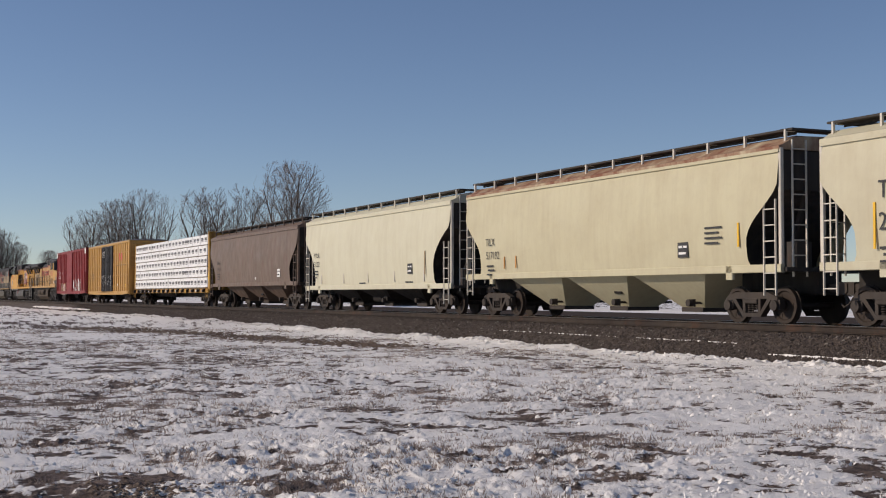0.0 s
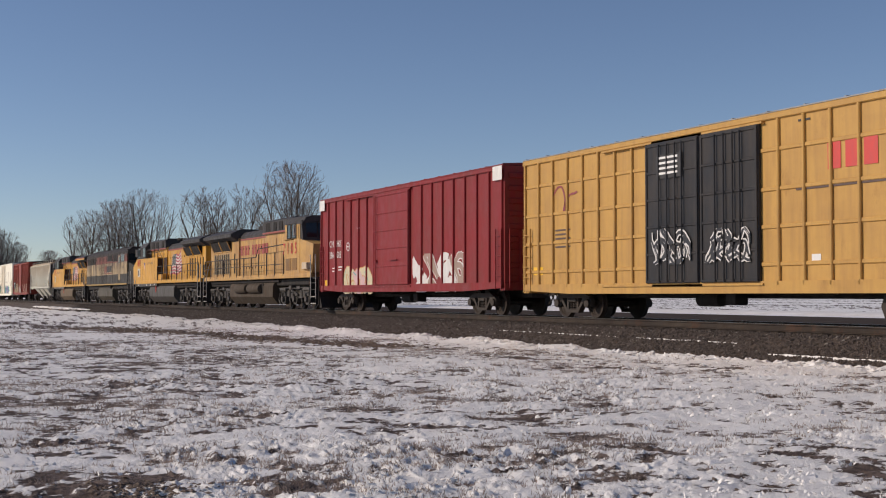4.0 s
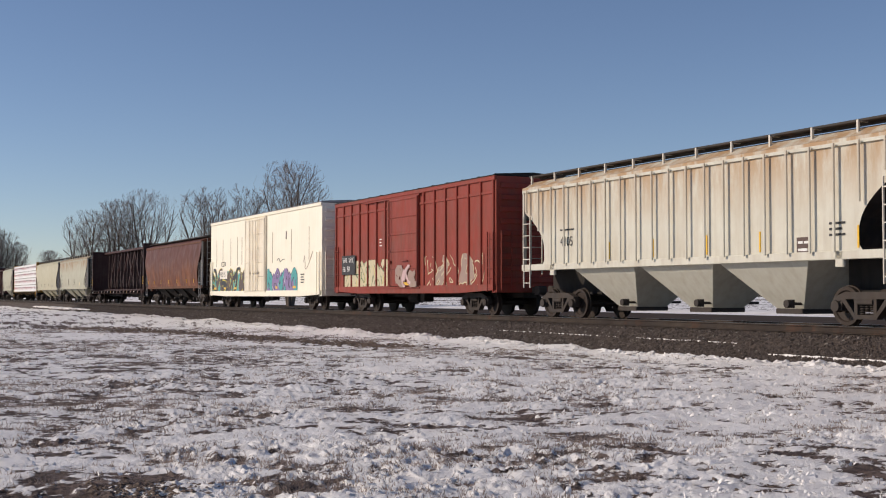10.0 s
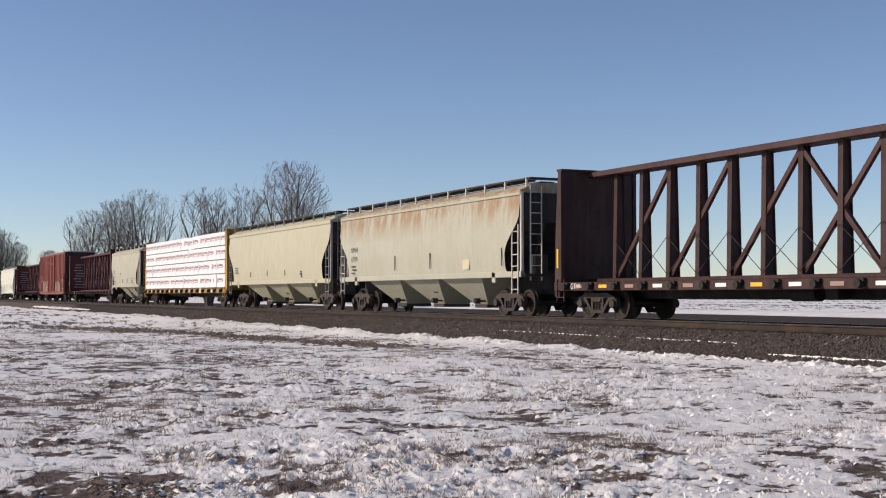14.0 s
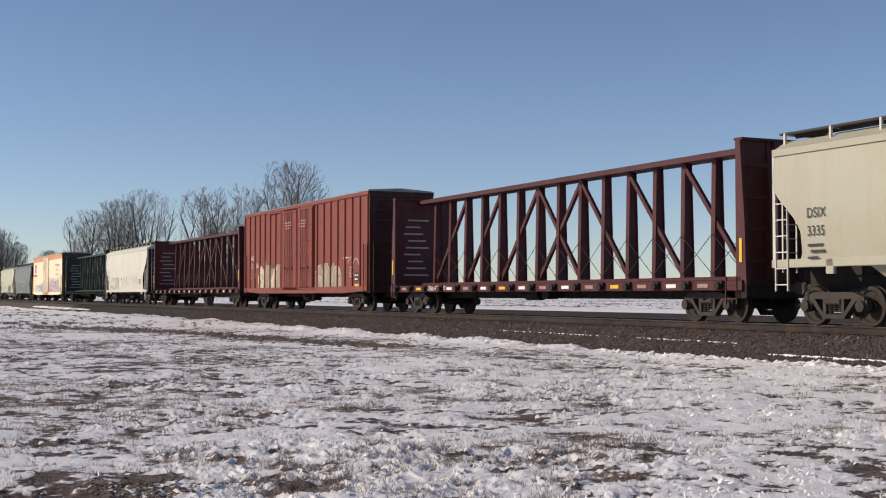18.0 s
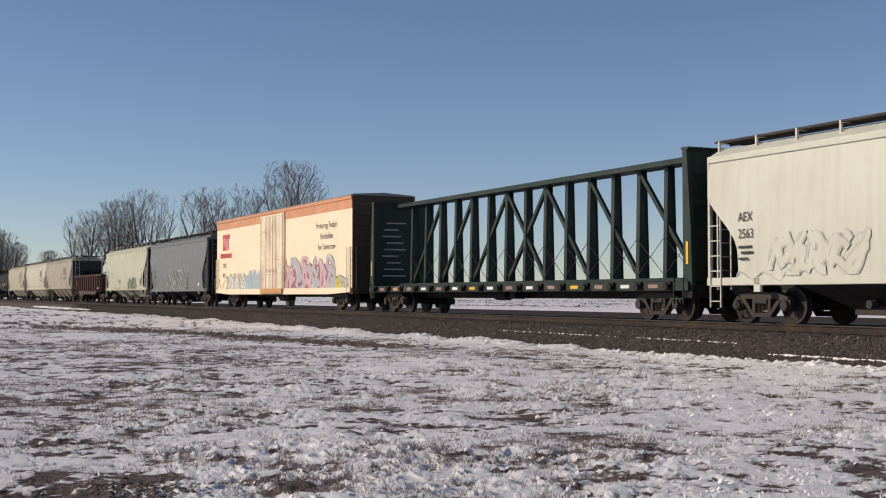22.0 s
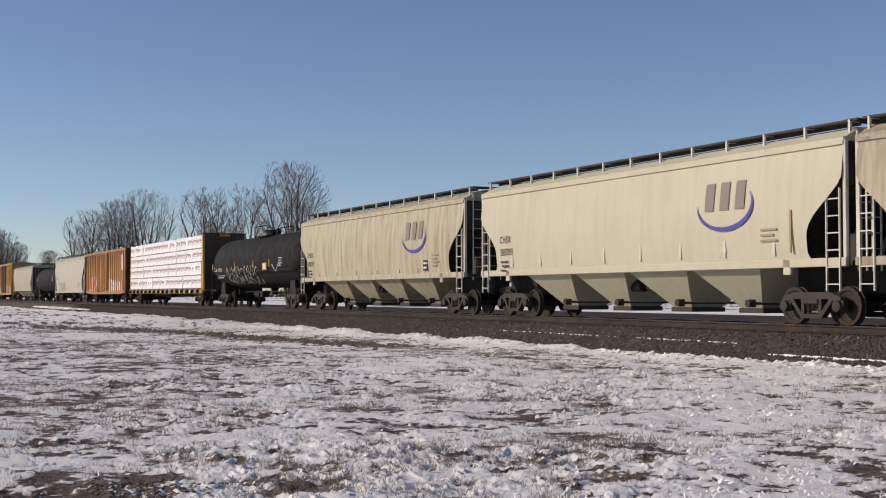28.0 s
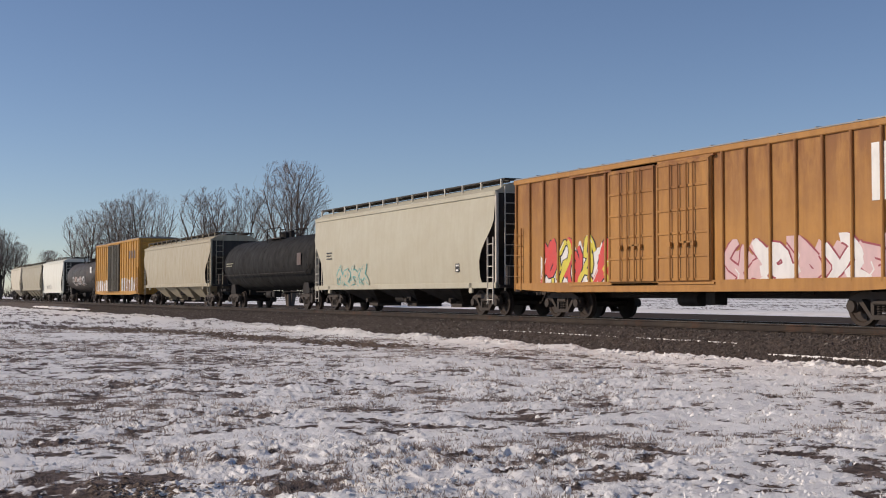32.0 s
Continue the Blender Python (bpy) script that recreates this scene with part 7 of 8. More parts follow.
def print_marks(p, w, hh, ring, ink, key):
    """A round emblem, a row of strokes and a line of fine print across one pack."""
    k = min(1.0, w / 1.15)
    if w > 0.5:
        def emblem():
            f = Shape().lathe([(-0.664, 0.17 * k), (-0.672, 0.17 * k), (-0.672, 0.128 * k), (-0.664, 0.128 * k)], 16, at=(-0.33 * k, 0, hh * 0.56), caps=False)
            return f.box(-0.38 * k, -0.28 * k, -0.672, -0.664, hh * 0.56 - 0.065, hh * 0.56 + 0.065)
        part("printed_emblem", emblem, ring, p, key=(key, "ring", round(hh, 2), round(w, 1)))
    if w > 0.8:
        part("printed_mark", lambda: comb(-0.10 * k, hh * 0.55, 7, 0.092 * k, 0.12, 0.014, 0.18).box(-0.04 * k, 0.5 * k, -0.672, -0.664, hh * 0.43, hh * 0.43 + 0.04), ink, p, key=(key, "row", round(hh, 2), round(w, 1)))


def red_mark(p, w, hh):
    print_marks(p, w, hh, PRINT_RED, PRINT_GREY, "strong")


def pale_mark(p, w, hh):
    print_marks(p, w, hh, plain("pale_red_print", (0.68, 0.29, 0.31)), plain("pale_grey_print", (0.42, 0.39, 0.40)), "pale")


centrebeam((-99.1, -76.4), "yellow centrebeam flatcar stacked with white-wrapped lumber", TTXY, 4.58, 1.12, lumber(5, 4.5, WRAP, dark_mark, 1, -10.85, 10.8, 0.96), sill_mat=TTXY, marks=many(block(-9.6, -5.6, 0.88, 1.1, DARK), words("TTZX  86  488", -9.5, 0.99, 0.26, WHITE, 1.0, "reporting_mark")))
boxcar((-119.4, -100.55), "yellow high-cube boxcar with black double plug doors", paint("boxcar_yellow", (0.54, 0.315, 0.09), 0.5, 0.35, 0.1, 0.3, dirt=(0.27, 0.14, 0.06)), 5.08, 0.75, 22, doors=((-2.35, 0.12, paint("black_door", (0.022, 0.022, 0.025), 0.45, 0.2, 0, 0.2)), (0.12, 2.5, MATS["black_door"])), belts=(1.45, 2.35, 3.25, 4.2),
       marks=many(blocks(4.76, 6.45, 3.55, 4.2, 3, S_RED), fine(3.7, 3.15, 1, 4.0, S_BROWN), fine(-7.4, 2.7, 5, 0.9, S_BROWN), scrawl(-7.5, -6.2, 3.2, 4.1, S_MAROON, 4, 0.06), piece(-2.0, -0.2, 1.5, 2.5, (S_WHITE, S_BLACK, S_BLACK), 6, 3, 0.1, lift=0.15), piece(0.4, 2.2, 1.5, 2.4, (S_WHITE, S_BLACK, S_BLACK), 7, 3, 0.1, lift=0.15), block(-1.75, -0.6, 3.85, 4.5, BLACK, lift=0.15), fine(3.8, 4.75, 1, 0.4), block(7.2, 7.9, 1.35, 1.6, YELLOW), block(4.2, 4.5, 1.5, 1.65, WHITE), block(-8.8, -8.2, 1.35, 1.6, YELLOW), lambda car, h, ys: bars(car, -1.65, -ys(4) - 0.162, 4.38, [(0, -0.14 * i, 0.9, 0.06) for i in range(4)], WHITE)))
CAPS = plain("white_cap", (0.74, 0.73, 0.70))
boxcar((-139.1, -120.8), "dark red high-cube boxcar with white corner caps and graffiti", paint("boxcar_red", (0.25, 0.020, 0.024), 0.5, 0.2, 0.0, 0.25), 5.12, 0.85, 20, doors=((-2.4, 1.35, None),), plug=False, roof=MATS["boxcar_red"],
       marks=many(block(-9.14, -8.46, 4.62, 5.1, CAPS, lift=0.09), block(8.46, 9.14, 4.62, 5.1, CAPS, lift=0.09), words("CM", -7.98, 3.02, 0.42, WHITE, 0.95, "reporting_mark"), words("HX", -7.02, 3.02, 0.42, WHITE, 0.95, "reporting_mark"), words("286", -7.98, 2.52, 0.42, WHITE, 0.9, "car_number"), words("003", -7.02, 2.52, 0.42, WHITE, 0.9, "car_number"), fine(-7.6, 1.9, 2, 0.35, WHITE), fine(-6.8, 1.95, 2, 0.5, WHITE), ring_mark(-5.6, 2.85, 0.2, WHITE), piece(-6.2, -2.7, 0.75, 2.0, (S_ORANGE, S_CREAM, S_PINK, S_TEAL), 9, 3, 0.34, S_CREAM), piece(1.5, 6.2, 0.8, 2.3, (S_WHITE, S_WHITE, S_DUST, S_WHITE), 10, 4, 0.2), block(-8.6, -8.1, 1.15, 1.4, YELLOW), fine(-4.5, 3.6, 1, 0.3, S_PINK), fine(-1.0, 3.1, 1, 0.5, S_PINK)))
loco((-160.9, -139.2), 1, "7105", "faded yellow and grey diesel locomotive with red lettering", True)
loco((-182.75, -161.05), -1, "6875", "bright yellow and grey diesel locomotive with a painted flag", False)
cowl_loco((-204.2, -183.1), "dirty cream, red and grey cowl-bodied diesel locomotive")
loco((-226.3, -204.6), -1, "7696", "yellow and grey diesel locomotive with a painted flag", False)
hopper((-244.65, -227.96), "grey-white ribbed covered hopper with rust along the eave", tan("grey_white", (0.67, 0.62, 0.51), rust=0.7, streak=0.25, band=(2.6, 4.2), rusty=(0.40, 0.23, 0.10)), 3, 4.15, 1.5, 1.3, ribs=21, post=WHITEPOST, straight=True, curved=0.0, marks=many(words("4105", -5.9, 2.35, 0.42, BLACK, 0.9, "car_number"), fine(-5.9, 2.7, 1, 0.8), placard(4.92, 1.85, mat=S_BROWN), fine(6.0, 2.3, 3, 0.5), ticks((-3.1, -0.9, 1.5, 3.6, 6.9), 1.75, 2.25, YELLOW)))
boxcar((-262.2, -246.5), "weathered red boxcar with graffiti along its sides", paint("weathered_red", (0.29, 0.046, 0.030), 0.55, 0.3, 0.1, 0.35), 4.82, 0.78, 17, roof=DARK, doors=((-1.5, 1.54, None),), belts=(4.25,), plug=False,
       marks=many(block(-6.9, -5.25, 1.6, 2.45, BLACK, lift=0.075), lambda car, h, ys: lettering("WR  WK", 0.34, WHITE, car, -6.75, -ys(2) - 0.085, 2.22, "reporting_mark", 1.0, False, 0.0), lambda car, h, ys: lettering("66  80", 0.34, WHITE, car, -6.75, -ys(2) - 0.085, 1.85, "car_number", 1.0, False, 0.0), piece(-6.7, -1.6, 0.8, 2.2, (S_GREEN, S_CREAM, S_CREAM, S_YELLOW), 11, 5, 0.26, S_CREAM), piece(-0.6, 1.5, 1.0, 1.9, (S_DUST, S_DUST, S_PINK), 12, 3, 0.16, lift=0.15), piece(1.7, 7.0, 0.85, 2.2, (S_CREAM, MATS["weathered_red"], S_DUST, S_CREAM), 13, 5, 0.22), block(0.2, 0.75, 1.1, 1.22, YELLOW, lift=0.15), fine(-2.6, 3.0, 3, 0.25, WHITE), fine(-0.9, 3.4, 1, 0.5, WHITE)))
boxcar((-284.1, -264.1), "white smooth-sided refrigerator car with bright graffiti", paint("reefer_white", (0.92, 0.875, 0.73), 0.45, 0.08, 0.0, 0.10, dirt=(0.46, 0.36, 0.22)), 5.08, 0.65, 10, doors=((-2.4, 1.35, paint("reefer_door", (0.86, 0.80, 0.66), 0.5, 0.35, 0.12, 0.3, dirt=(0.42, 0.30, 0.18), rusty=(0.3, 0.17, 0.08))),), smooth_side=True, kind="refrigerator_car",
       marks=many(block(-7.8, -6.2, 1.66, 2.16, plain("pale_cream_patch", (0.84, 0.80, 0.72)), lift=0.046), lambda car, h, ys: lettering("CGFX", 0.42, BLACK, car, -7.65, -ys(2) - 0.012, 2.5, "reporting_mark", 0.95, False, 0.0), lambda car, h, ys: lettering("992115", 0.40, BLACK, car, -7.7, -ys(2) - 0.052, 1.9, "car_number", 0.92, False, 0.0), piece(-9.8, -2.6, 0.7, 2.3, (S_YELLOW, S_BLACK, S_BROWN, S_OLIVE), 14, 6, 0.28, S_TEAL), piece(1.5, 6.5, 0.7, 2.1, (S_BLACK, S_TEAL, S_PURPLE, S_WHITE), 15, 5, 0.26, S_PURPLE), ticks((-9.0, -6.8, -4.6, 3.2, 6.0), 1.05, 1.17, YELLOW, 0.5), fine(-1.6, 4.2, 3, 0.7, S_DUST), scrawl(-0.6, 0.9, 3.0, 3.5, S_DUST, 16), scrawl(3.2, 4.4, 2.4, 2.6, S_BLACK, 17), fine(7.0, 1.7, 4, 0.5), scrawl(7.2, 8.6, 1.8, 2.8, S_DUST, 18), block(4.6, 4.75, 3.55, 3.95, S_BROWN), ticks((-8.7, -7.3, -5.6, -4.2, -3.3, 2.4, 5.5, 8.2), 2.4, 4.0, S_DUST, 0.012)))
# The end colour is the rust brown darkened to put shade on the ends.
hopper((-302.75, -286.27), "rust-brown covered hopper with streaked bulging sides", tan("rust_brown", (0.130, 0.036, 0.017), rust=0.36, streak=0.45, grime=0.6, dirt=(0.075, 0.026, 0.016), rusty=(0.33, 0.125, 0.035), band=(3.3, 1.2)), 4, 4.12, 1.15, 0.7, post=GALV, brackets=False, rise=0.32, curved=1.5, trim=paint("rusted_trim", (0.14, 0.055, 0.028), 0.7, 0.3, 0.3, 0.5), end=paint("shaded_rust_end", (0.030, 0.014, 0.010), 0.7), bay_mat=DARK, marks=many(ticks((-6.9, -5.0, -2.8, -0.4, 2.0, 4.6, 6.6), 1.5, 1.75, YELLOW, 0.07)))
MAROON = paint("dark_maroon", (0.040, 0.014, 0.013), 0.6, 0.25, 0.05, 0.3)
MAROON2 = paint("red_maroon", (0.080, 0.017, 0.020), 0.55, 0.2, 0.0, 0.25)
centrebeam((-326.7, -304.1), "dark brown-maroon empty centrebeam flatcar", MAROON, 4.58, 1.1, edge=paint("brown_maroon", (0.060, 0.021, 0.020), 0.6, 0.25, 0.05, 0.3), marks=many(words("GTW", -10.2, 0.97, 0.24, WHITE, 1.0, "reporting_mark")))
hopper((-345.6, -328.65), "grey-beige covered hopper with rust blotches under the eave", tan("grey_beige", (0.48, 0.45, 0.34), rust=0.62, band=(2.9, 3.75), rusty=(0.30, 0.17, 0.075)), 3, 4.13, 1.3, 1.0, post=WHITEPOST, marks=many(reporting("NAHX", "61319", lambda h: -h + 1.6, 2.65, 0.32), block(4.14, 4.68, 1.62, 1.98, S_CREAM), ticks((-2.0, 1.4, 7.2), 1.7, 2.3, S_BROWN, 0.04)))
hopper((-364.0, -346.8), "plain beige covered hopper with curved sides", tan("beige", (0.52, 0.465, 0.32), grime=0.12), 3, 4.12, 1.28, 1.0, post=GALV, marks=many(fine(-7.0, 2.2, 3, 0.6), placard(4.3, 1.75, 0.3, 0.3), ticks((-4, -1, 2), 1.7, 2.0, S_BROWN, 0.03)))
centrebeam((-387.6, -364.8), "centrebeam flatcar stacked with white lumber packs marked in red", TTXY, 4.58, 1.1, lumber(4, 4.5, WRAP, red_mark, 2, -11.0, 10.95), sill_mat=TTXY, marks=many(fine(-9.6, 1.0, 1, 1.6, WHITE), block(5.2, 5.7, 0.84, 1.14, plain("pale_plate", (0.6, 0.5, 0.3)))))
hopper((-400.45, -389.15), "short beige-grey two-bay covered hopper", tan("beige_short", (0.46, 0.42, 0.31), grime=0.12), 2, 4.12, 1.35, 1.0, post=WHITEPOST, marks=many(reporting("DSIX", "3335", lambda h: -h + 1.35, 2.58, 0.33), placard(2.8, 1.85, 0.35, 0.35), fine(-1.6, 2.45, 2, 0.4), ticks((-0.6, 1.2), 1.7, 2.0, S_BROWN, 0.03)))
PALE = plain("pale_stencil", (0.42, 0.36, 0.35))


def stencils(car, h, ys):
    """Instruction panels on the inner face of one bulkhead, as bars."""
    s = Shape()
    for i in range(9):
        s.box(-h + 0.381, -h + 0.388, -1.0 + 0.1 * (i % 3), 0.1 - 0.12 * (i % 4), 1.5 + 0.28 * i, 1.56 + 0.28 * i)
    part("stencilled_panel", s, PALE, car)


centrebeam((-424.1, -401.5), "dark red empty centrebeam flatcar with yellow reflectors", MAROON2, 4.58, 1.08, edge=MAROON2, marks=many(stencils, words("NOKL  732  097", -7.7, 0.96, 0.26, WHITE, 1.0, "reporting_mark")))
# End walls use a near-black copy of the red, with their shade painted in.
boxcar((-444.95, -426.3), "brick-red high-cube boxcar with double doors and graffiti", paint("brick_red", (0.245, 0.058, 0.040), 0.55, 0.2, 0.0, 0.25), 5.16, 0.8, 21, doors=((-2.45, 0.0, None), (0.0, 2.35, None)), end=paint("shaded_red_end", (0.045, 0.012, 0.012), 0.6),
       marks=many(words("WC", -8.15, 2.7, 0.36, WHITE, 1.0, "reporting_mark"), words("22", -8.1, 2.28, 0.36, WHITE, 0.9, "car_number"), words("154", -7.2, 2.28, 0.36, WHITE, 0.9, "car_number"), fine(-8.4, 1.85, 3, 0.5, S_DUST), fine(-7.6, 1.85, 2, 0.5, S_DUST), ring_mark(-5.5, 2.42, 0.17, WHITE), piece(-6.8, -2.6, 0.85, 2.3, (S_OLIVE, S_CREAM, S_DUST, S_WHITE), 21, 4, 0.22, S_OLIVE), piece(2.5, 6.0, 0.85, 2.2, (S_CREAM, S_DUST, S_OLIVE, S_WHITE), 22, 4, 0.22, S_OLIVE), fine(6.2, 2.35, 1, 0.7, WHITE), scrawl(6.9, 8.3, 1.9, 2.4, WHITE, 23), fine(7.0, 1.9, 4, 0.5, S_PINK), placard(7.6, 1.5, 0.5, 0.4), block(7.6, 8.1, 1.0, 1.2, YELLOW), stripe(-6.6, 1.3, 1.9, YELLOW, 0.14), stripe(2.7, 1.3, 1.9, YELLOW, 0.14), lambda car, h, ys: [bars(car, x, -ys(4) - 0.16, 4.3, [(0.1, 0, 0.9, 0.05), (0.0, -0.14, 1.0, 0.05), (0.2, -0.28, 0.7, 0.05)], S_PINK) for x in (-1.8, 0.5)]))
centrebeam((-468.9, -446.3), "dark red empty centrebeam flatcar with yellow reflectors", MAROON2, 4.58, 1.08, edge=MAROON2, marks=many(stencils, words("NOKL  732", -8.2, 0.96, 0.24, WHITE, 1.0, "reporting_mark")))
FAINT = plain("faint_spray", (0.50, 0.48, 0.42))
hopper((-487.15, -470.6), "off-white covered hopper with curved sides and scrawled tags", tan("off_white", (0.68, 0.645, 0.515), grime=0.15), 3, 4.2, 0.95, 1.2, post=WHITEPOST, bay_mat=DARK, marks=many(reporting("AEX", "2563", lambda h: -h + 1.4, 2.62, 0.33), piece(-5.8, -2.4, 1.15, 2.2, (FAINT, MATS["off_white"], MATS["off_white"]), 24, 5, 0.2), scrawl(-1.2, 1.8, 1.5, 2.3, FAINT, 25), scrawl(3.0, 5.4, 1.6, 2.3, FAINT, 26), placard(5.8, 1.75, 0.35, 0.35), scrawl(-7.0, -5.0, 1.05, 1.3, FAINT, 27)))
GREEN = paint("dark_green", (0.016, 0.036, 0.028), 0.55, 0.2, 0.0, 0.25)
centrebeam((-510.6, -487.9), "dark green empty centrebeam flatcar", GREEN, 4.58, 1.08, edge=GREEN, marks=many(stencils, words("BCOL  730  646", -8.5, 0.96, 0.24, PALE, 1.0, "reporting_mark")))
ORB = paint("orange_band", (0.72, 0.34, 0.17), 0.5, 0.2, 0.0, 0.2)
# Brown end colour stands for grime and shade over the end walls.
boxcar((-535.1, -512.5), "pale yellow refrigerator car with an orange top band and graffiti", paint("reefer_yellow", (0.93, 0.80, 0.56), 0.45, 0.07, 0.05, 0.12, dirt=(0.5, 0.3, 0.12), rusty=(0.45, 0.22, 0.08)), 5.12, 0.75, 10, doors=((-2.1, 1.8, paint("cream_door", (0.90, 0.78, 0.58), 0.5, 0.3, 0.25, 0.3, dirt=(0.25, 0.13, 0.06), rusty=(0.32, 0.12, 0.05))),), smooth_side=True, kind="refrigerator_car", band=ORB, end=paint("shaded_grimy_brown", (0.085, 0.052, 0.036), 0.6),
       marks=many(block(-10.0, -9.2, 3.33, 4.26, S_RED), block(-9.16, -8.5, 3.98, 4.26, S_RED), block(-9.02, -8.74, 3.33, 3.97, S_RED), ring_mark(-9.6, 3.8, 0.24, S_WHITE), blocks(-10.5, -8.04, 2.88, 3.14, 9, S_RED), words("CRYX", -10.0, 2.42, 0.36, S_BROWN, 0.9, "reporting_mark"), words("4012", -10.0, 1.85, 0.36, S_BROWN, 0.9, "car_number"), words("Protecting Today's", 8.0, 3.95, 0.40, S_BROWN, 0.95, "slogan", True), words("Perishables", 8.0, 3.45, 0.40, S_BROWN, 0.95, "slogan", True), words("For Tomorrow", 8.0, 2.95, 0.40, S_BROWN, 0.95, "slogan", True), piece(-9.3, -5.3, 0.85, 1.95, (S_BROWN, S_CREAM, S_WHITE, S_BROWN), 28, 6, 0.2), piece(-5.2, -2.2, 0.85, 2.1, (S_SKY, S_SKY, S_SILVER, S_WHITE), 29, 4, 0.3, S_SKY), piece(1.95, 9.2, 0.85, 2.6, (S_MAROON, S_PINK, S_SILVER, S_WHITE), 30, 6, 0.26, SPRAY("rose", (0.42, 0.15, 0.17))), piece(8.6, 10.8, 0.9, 1.7, (S_GREEN, S_YELLOW, S_SILVER), 31, 2, 0.3, S_GREEN), scrawl(-10.9, -9.4, 1.1, 1.7, S_BROWN, 32), block(-2.0, 1.7, 0.8, 1.05, S_ORANGE, lift=0.16), fine(-1.4, 4.2, 1, 2.2, S_RED), scrawl(-0.6, 1.2, 1.7, 2.4, S_BROWN, 33)))
hopper((-553.6, -537.35), "grey covered hopper with a pale graffiti word", tan("mid_grey", (0.195, 0.197, 0.185), dirt=(0.13, 0.12, 0.10), grime=0.15, streak=0.1), 3, 4.22, 0.95, 0.9, bay_mat=DARK, marks=many(reporting("NDYX", "843530", lambda h: -h + 1.45, 2.38, 0.33), piece(-3.0, 3.3, 1.05, 2.5, (S_WHITE, SPRAY("slate", (0.11, 0.13, 0.11)), MATS["mid_grey"], S_SILVER), 36, 5, 0.24), stripe(-7.1, 1.5, 2.2, YELLOW), stripe(-4.1, 1.4, 1.8, YELLOW), stripe(5.6, 1.3, 1.7, YELLOW), block(6.0, 6.3, 1.3, 1.5, WHITE)))
hopper((-571.45, -554.86), "light grey covered hopper with green graffiti", tan("light_grey", (0.55, 0.52, 0.37)), 3, 4.2, 1.1, 1.1, post=WHITEPOST, marks=many(reporting("CRDX", "14323", lambda h: -h + 1.35, 2.6, 0.32), piece(1.3, 4.7, 1.1, 2.1, (S_BLACK, S_GREEN, S_OLIVE, S_GREEN), 38, 4, 0.16), scrawl(-5.6, -4.2, 2.1, 2.6, S_BROWN, 39, 0.02), fine(-2.0, 1.9, 3, 0.6, S_BROWN), ring_mark(-2.3, 1.8, 0.14, S_BROWN), placard(6.0, 1.75, 0.4, 0.4), stripe(6.8, 1.4, 2.4, S_OLIVE), scrawl(-5.0, 5.0, 1.2, 1.35, S_BROWN, 40, 0.02)))
gondola((-588.6, -573.4), "rusty brown-red empty gondola car", paint("gondola_brown", (0.080, 0.030, 0.023), 0.6, 0.5, 0.3, 0.5, rusty=(0.16, 0.07, 0.045)), marks=many(fine(-6.2, 2.0, 3, 0.6, PALE), fine(6.1, 2.0, 4, 0.3, PALE), block(6.4, 6.9, 1.25, 1.4, S_ORANGE, lift=0.16), stripe(-7.0, 1.3, 1.6, YELLOW)))
hopper((-607.9, -590.1), "streaked tan covered hopper with a blue swoosh emblem", tan("streaked_tan", (0.45, 0.38, 0.265), streak=0.75, dirt=(0.17, 0.125, 0.085)), 4, 4.18, 1.35, 1.1, post=WHITEPOST, marks=many(swoosh(3.5, 5.9, 2.3, 3.6), reporting("CHSX", "580024", lambda h: -h + 1.5, 2.55, 0.33), placard(5.9, 1.8, 0.4, 0.4)))
hopper((-626.0, -608.1), "beige four-bay covered hopper with a blue swoosh emblem", tan("grain_beige", (0.57, 0.51, 0.36), grime=0.12), 4, 4.18, 1.35, 1.15, post=WHITEPOST, tabs=8, marks=many(swoosh(3.62, 5.86, 2.3, 3.65), reporting("CHSX", "580093", lambda h: -h + 1.6, 2.55, 0.33), block(4.5, 4.75, 1.78, 1.92, S_CREAM), stripe(7.2, 1.7, 2.7, plain("brown_strip", (0.3, 0.2, 0.1))), fine(6.1, 2.25, 3, 0.6, S_DUST)))
hopper((-645.5, -627.25), "streaked beige covered hopper with a blue swoosh emblem", tan("streaked_beige", (0.51, 0.44, 0.30), streak=0.65, dirt=(0.22, 0.165, 0.105)), 4, 4.15, 1.35, 1.15, post=WHITEPOST, marks=many(swoosh(3.63, 5.91, 2.35, 3.67), reporting("CHSX", "580017", lambda h: -h + 1.3, 2.58, 0.33), placard(5.6, 1.85, 0.4, 0.4), fine(6.4, 2.2, 4, 0.6, S_DUST), ticks((-6.4, -4.0, -1.6, 0.8, 3.2, 5.0), 1.6, 1.75, S_CREAM, 0.08)))
TANKB = paint("black_tank", (0.006, 0.006, 0.006), 0.8, 0.2, 0.0, 0.2, dirt=(0.016, 0.0145, 0.013))
tankcar((-662.8, -645.9), "black tank car with white graffiti and a top platform", TANKB, 1.47, 2.58, dome=-0.25, marks=many(words("TCBX  193695", -7.6, 2.22, 0.34, WHITE, 0.85, "reporting_mark"), fine(-7.2, 1.85, 2, 1.6, S_SILVER), piece(-5.2, 1.3, 1.3, 2.35, (S_WHITE, TANKB, TANKB, S_SILVER), 42, 9, 0.2), block(2.42, 3.18, 2.05, 2.44, S_ORANGE, lift=0.06), block(2.6, 3.0, 2.12, 2.37, S_WHITE, lift=0.07), scrawl(3.7, 5.4, 1.9, 2.4, S_SKY, 43, 0.05), fine(5.2, 2.6, 4, 0.6, S_SILVER), ticks((-7.8, -3.0, 0.7, 3.6), 2.2, 2.6, YELLOW, 0.05)))
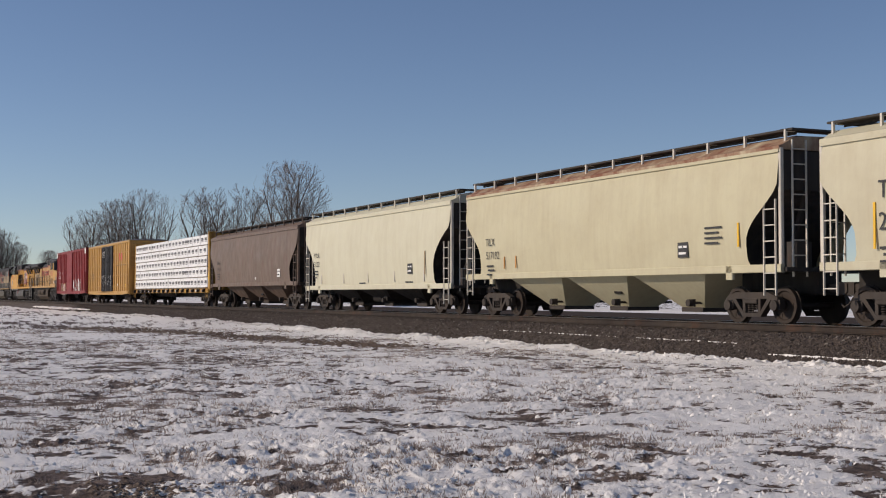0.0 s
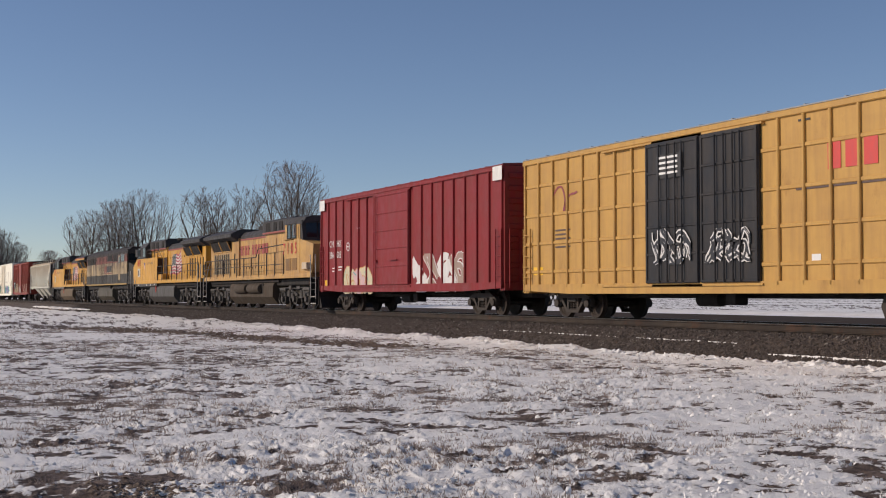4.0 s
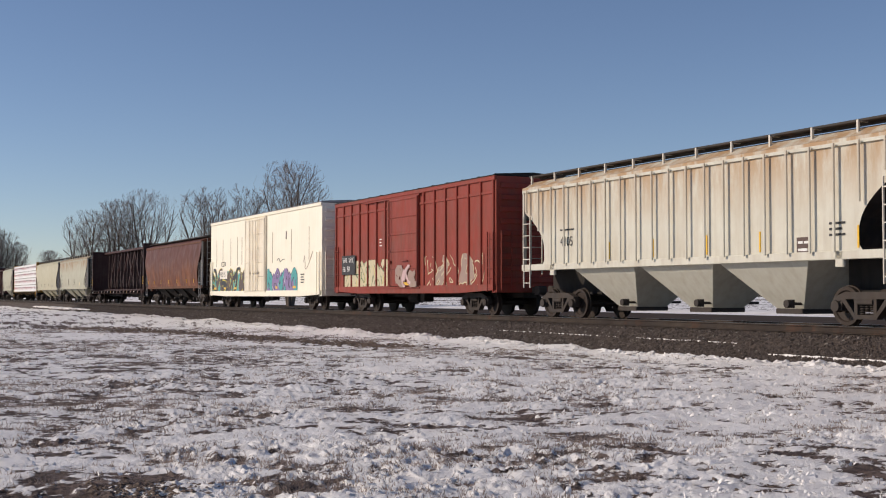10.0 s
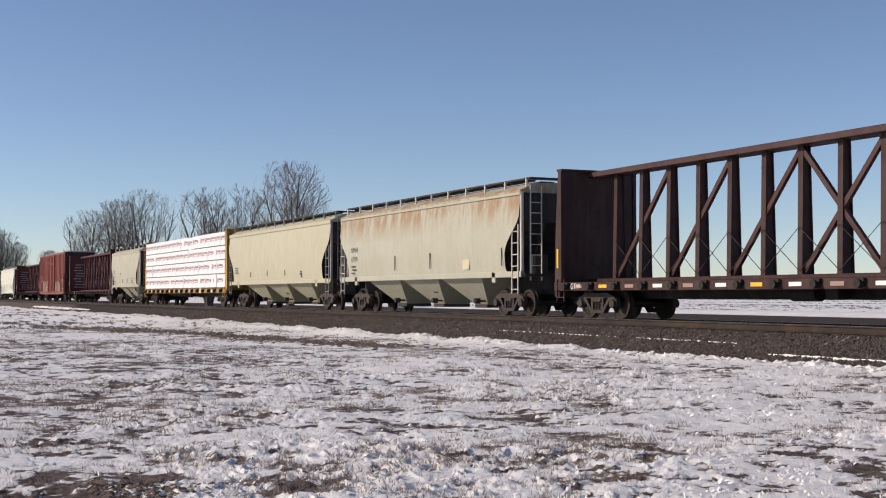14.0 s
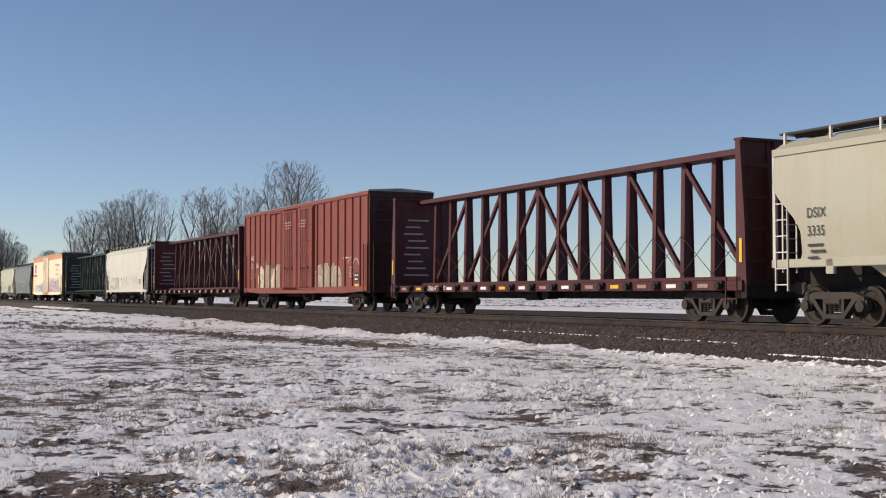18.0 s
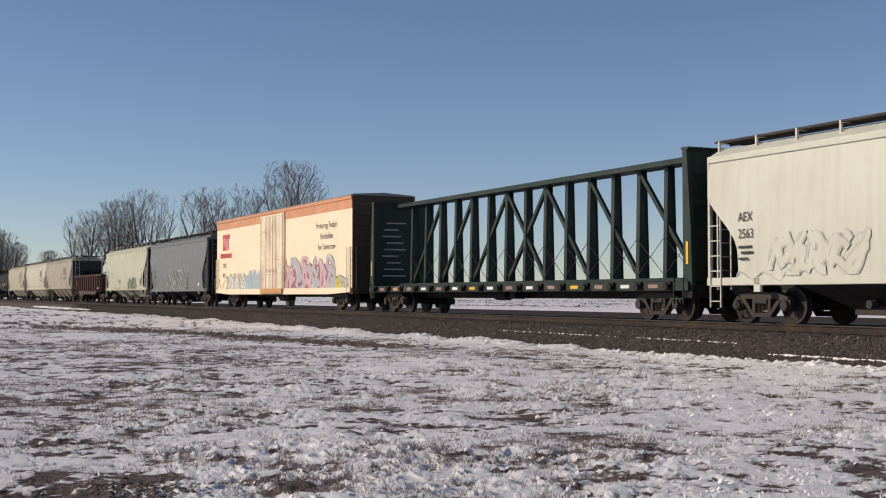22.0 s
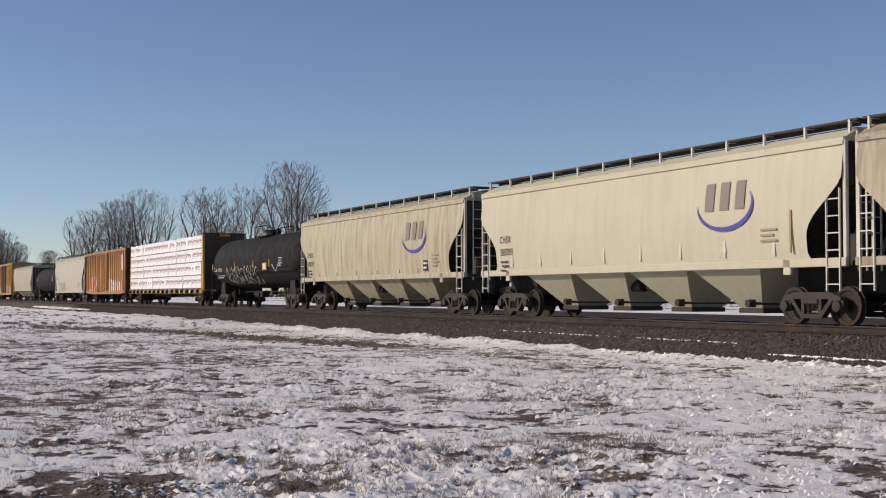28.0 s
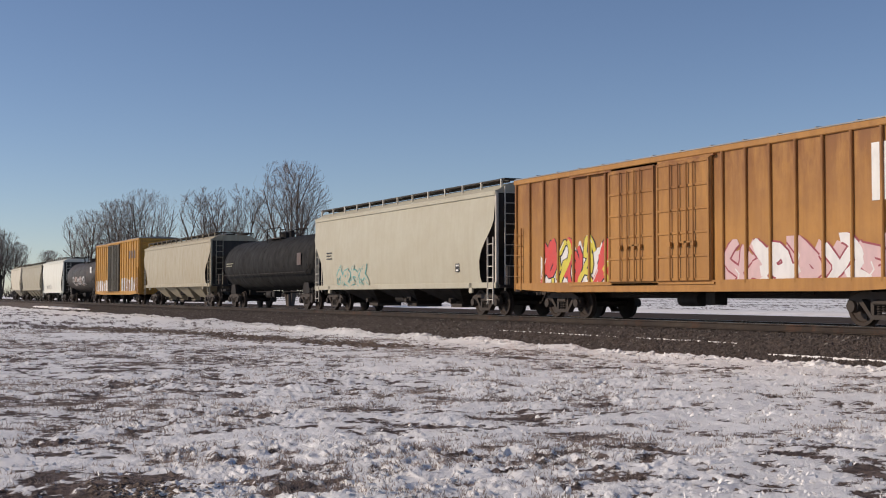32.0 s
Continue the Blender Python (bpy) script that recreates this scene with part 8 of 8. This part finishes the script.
centrebeam((-687.6, -664.7), "centrebeam flatcar stacked with white lumber packs marked in red", TTXY, 4.58, 1.08, lumber(4, 4.52, WRAP, pale_mark, 3, -11.1, 11.05), sill_mat=TTXY, bulk=paint("brown_bulkhead", (0.07, 0.045, 0.035), 0.7, 0.4, 0.2, 0.4), marks=many(block(2.2, 2.75, 0.83, 1.1, CAPS), block(2.3, 2.65, 0.89, 1.04, BLACK, lift=0.014), fine(-9.5, 0.98, 1, 0.6, S_SILVER)))
# Dark end paint imitates shade on the end walls of the orange body.
boxcar((-707.3, -688.9), "orange-brown rusty boxcar covered in graffiti", paint("rusty_orange", (0.43, 0.215, 0.062), 0.55, 0.35, 0.75, 0.4, dirt=(0.22, 0.10, 0.04), rusty=(0.17, 0.065, 0.028), band=(2.2, 4.6)), 4.5, 0.8, 21, doors=((-3.4, -1.0, None), (-1.0, 1.45, None)), end=paint("shaded_orange_end", (0.05, 0.03, 0.022), 0.7),
       marks=many(blocks(6.95, 8.3, 2.75, 4.0, 2, CAPS, "pale_emblem"), piece(1.8, 7.6, 0.85, 2.1, (S_MAROON, S_PINK, S_WHITE, S_WHITE), 44, 5, 0.28, S_PINK), piece(-7.5, -2.8, 0.85, 2.5, (S_BLACK, S_RED, S_YELLOW, S_WHITE), 45, 6, 0.2, S_WHITE), scrawl(-2.4, -0.8, 3.6, 4.0, S_BROWN, 46), scrawl(-2.8, 1.0, 1.3, 2.2, S_BROWN, 47)))
hopper((-727.2, -708.6), "beige-grey covered hopper with teal graffiti", tan("beige_grey", (0.49, 0.44, 0.33)), 3, 4.25, 0.95, 1.1, post=WHITEPOST, bay_mat=DARK, marks=many(piece(-6.2, -2.3, 1.05, 2.05, (S_TEAL, MATS["beige_grey"], MATS["beige_grey"], S_TEAL), 48, 4, 0.2), placard(6.2, 1.7, 0.3, 0.3), fine(-7.4, 2.6, 3, 0.7)))
tankcar((-744.4, -727.6), "black tank car with a top platform", TANKB, 1.42, 2.4, marks=many(fine(-7.0, 2.5, 2, 1.4, S_OLIVE), block(6.0, 6.6, 2.2, 2.8, S_BROWN, lift=0.05)))
hopper((-765.6, -746.3), "weathered beige covered hopper with four bays", tan("weathered_beige", (0.43, 0.37, 0.265), streak=0.5), 4, 4.1, 1.25, 1.1)
boxcar((-786.2, -767.6), "yellow high-cube boxcar with dark plug doors and pale graffiti", paint("old_yellow", (0.50, 0.26, 0.05), 0.5, 0.35, 0.2, 0.3), 5.1, 0.75, 20, doors=((-3.0, -0.6, paint("olive_door", (0.075, 0.070, 0.055), 0.5)), (-0.6, 1.8, MATS["olive_door"])), marks=many(piece(-9.0, -3.2, 0.8, 2.0, (S_WHITE, S_SILVER, S_WHITE), 50, 4, 0.3, S_WHITE), piece(2.2, 8.8, 0.8, 2.1, (S_WHITE, S_SILVER, S_DUST), 51, 4, 0.28, S_WHITE), blocks(5.4, 8.2, 3.6, 4.2, 3, S_BROWN)))
tankcar((-804.3, -787.4), "grimy dark grey tank car", paint("grimy_tank", (0.035, 0.034, 0.034), 0.6, 0.4, 0.1, 0.4), 1.45, 2.5, marks=many(block(6.0, 6.8, 2.6, 3.3, CAPS, lift=0.05), piece(-4, 3, 1.6, 2.5, (S_SILVER, S_SILVER, S_DUST), 52, 5, 0.16)))
hopper((-820.6, -805.5), "white covered hopper with curved sides", tan("clean_white", (0.74, 0.70, 0.60), grime=0.08), 3, 4.2, 0.95, 1.0, bay_mat=DARK, marks=many(scrawl(-4, 0, 1.3, 1.9, S_SILVER, 53, 0.06)))
hopper((-840.0, -822.0), "tan covered hopper near the end of the train", tan("plain_tan", (0.38, 0.33, 0.24)), 4, 4.1, 1.3, 1.0)
hopper((-852.5, -841.2), "short pale covered hopper at the end of the train", tan("pale_tail", (0.60, 0.52, 0.40)), 2, 4.1, 1.35, 1.0)


def motions():
    """The train rolls past along +x; every wheelset turns with it."""
    for car, x in ROLLING:
        walk(car, [(t, Matrix.Translation((x + travel(t), 0, 0))) for t in range(0, 33, 2)])
    for (dx, r), sets in WHEELS.items():
        first = sets[0]
        walk(first, [(i / 30, Matrix.Translation((dx, 0, r)) @ Matrix.Rotation(travel(i / 30) / r, 4, "Y")) for i in range(961)])
        keys = first.animation_data
        for ob in sets[1:]:
            ob.rotation_mode = "QUATERNION"
            ob.animation_data_create()
            ob.animation_data.action = keys.action
            ob.animation_data.action_slot = keys.action_slot


motions()
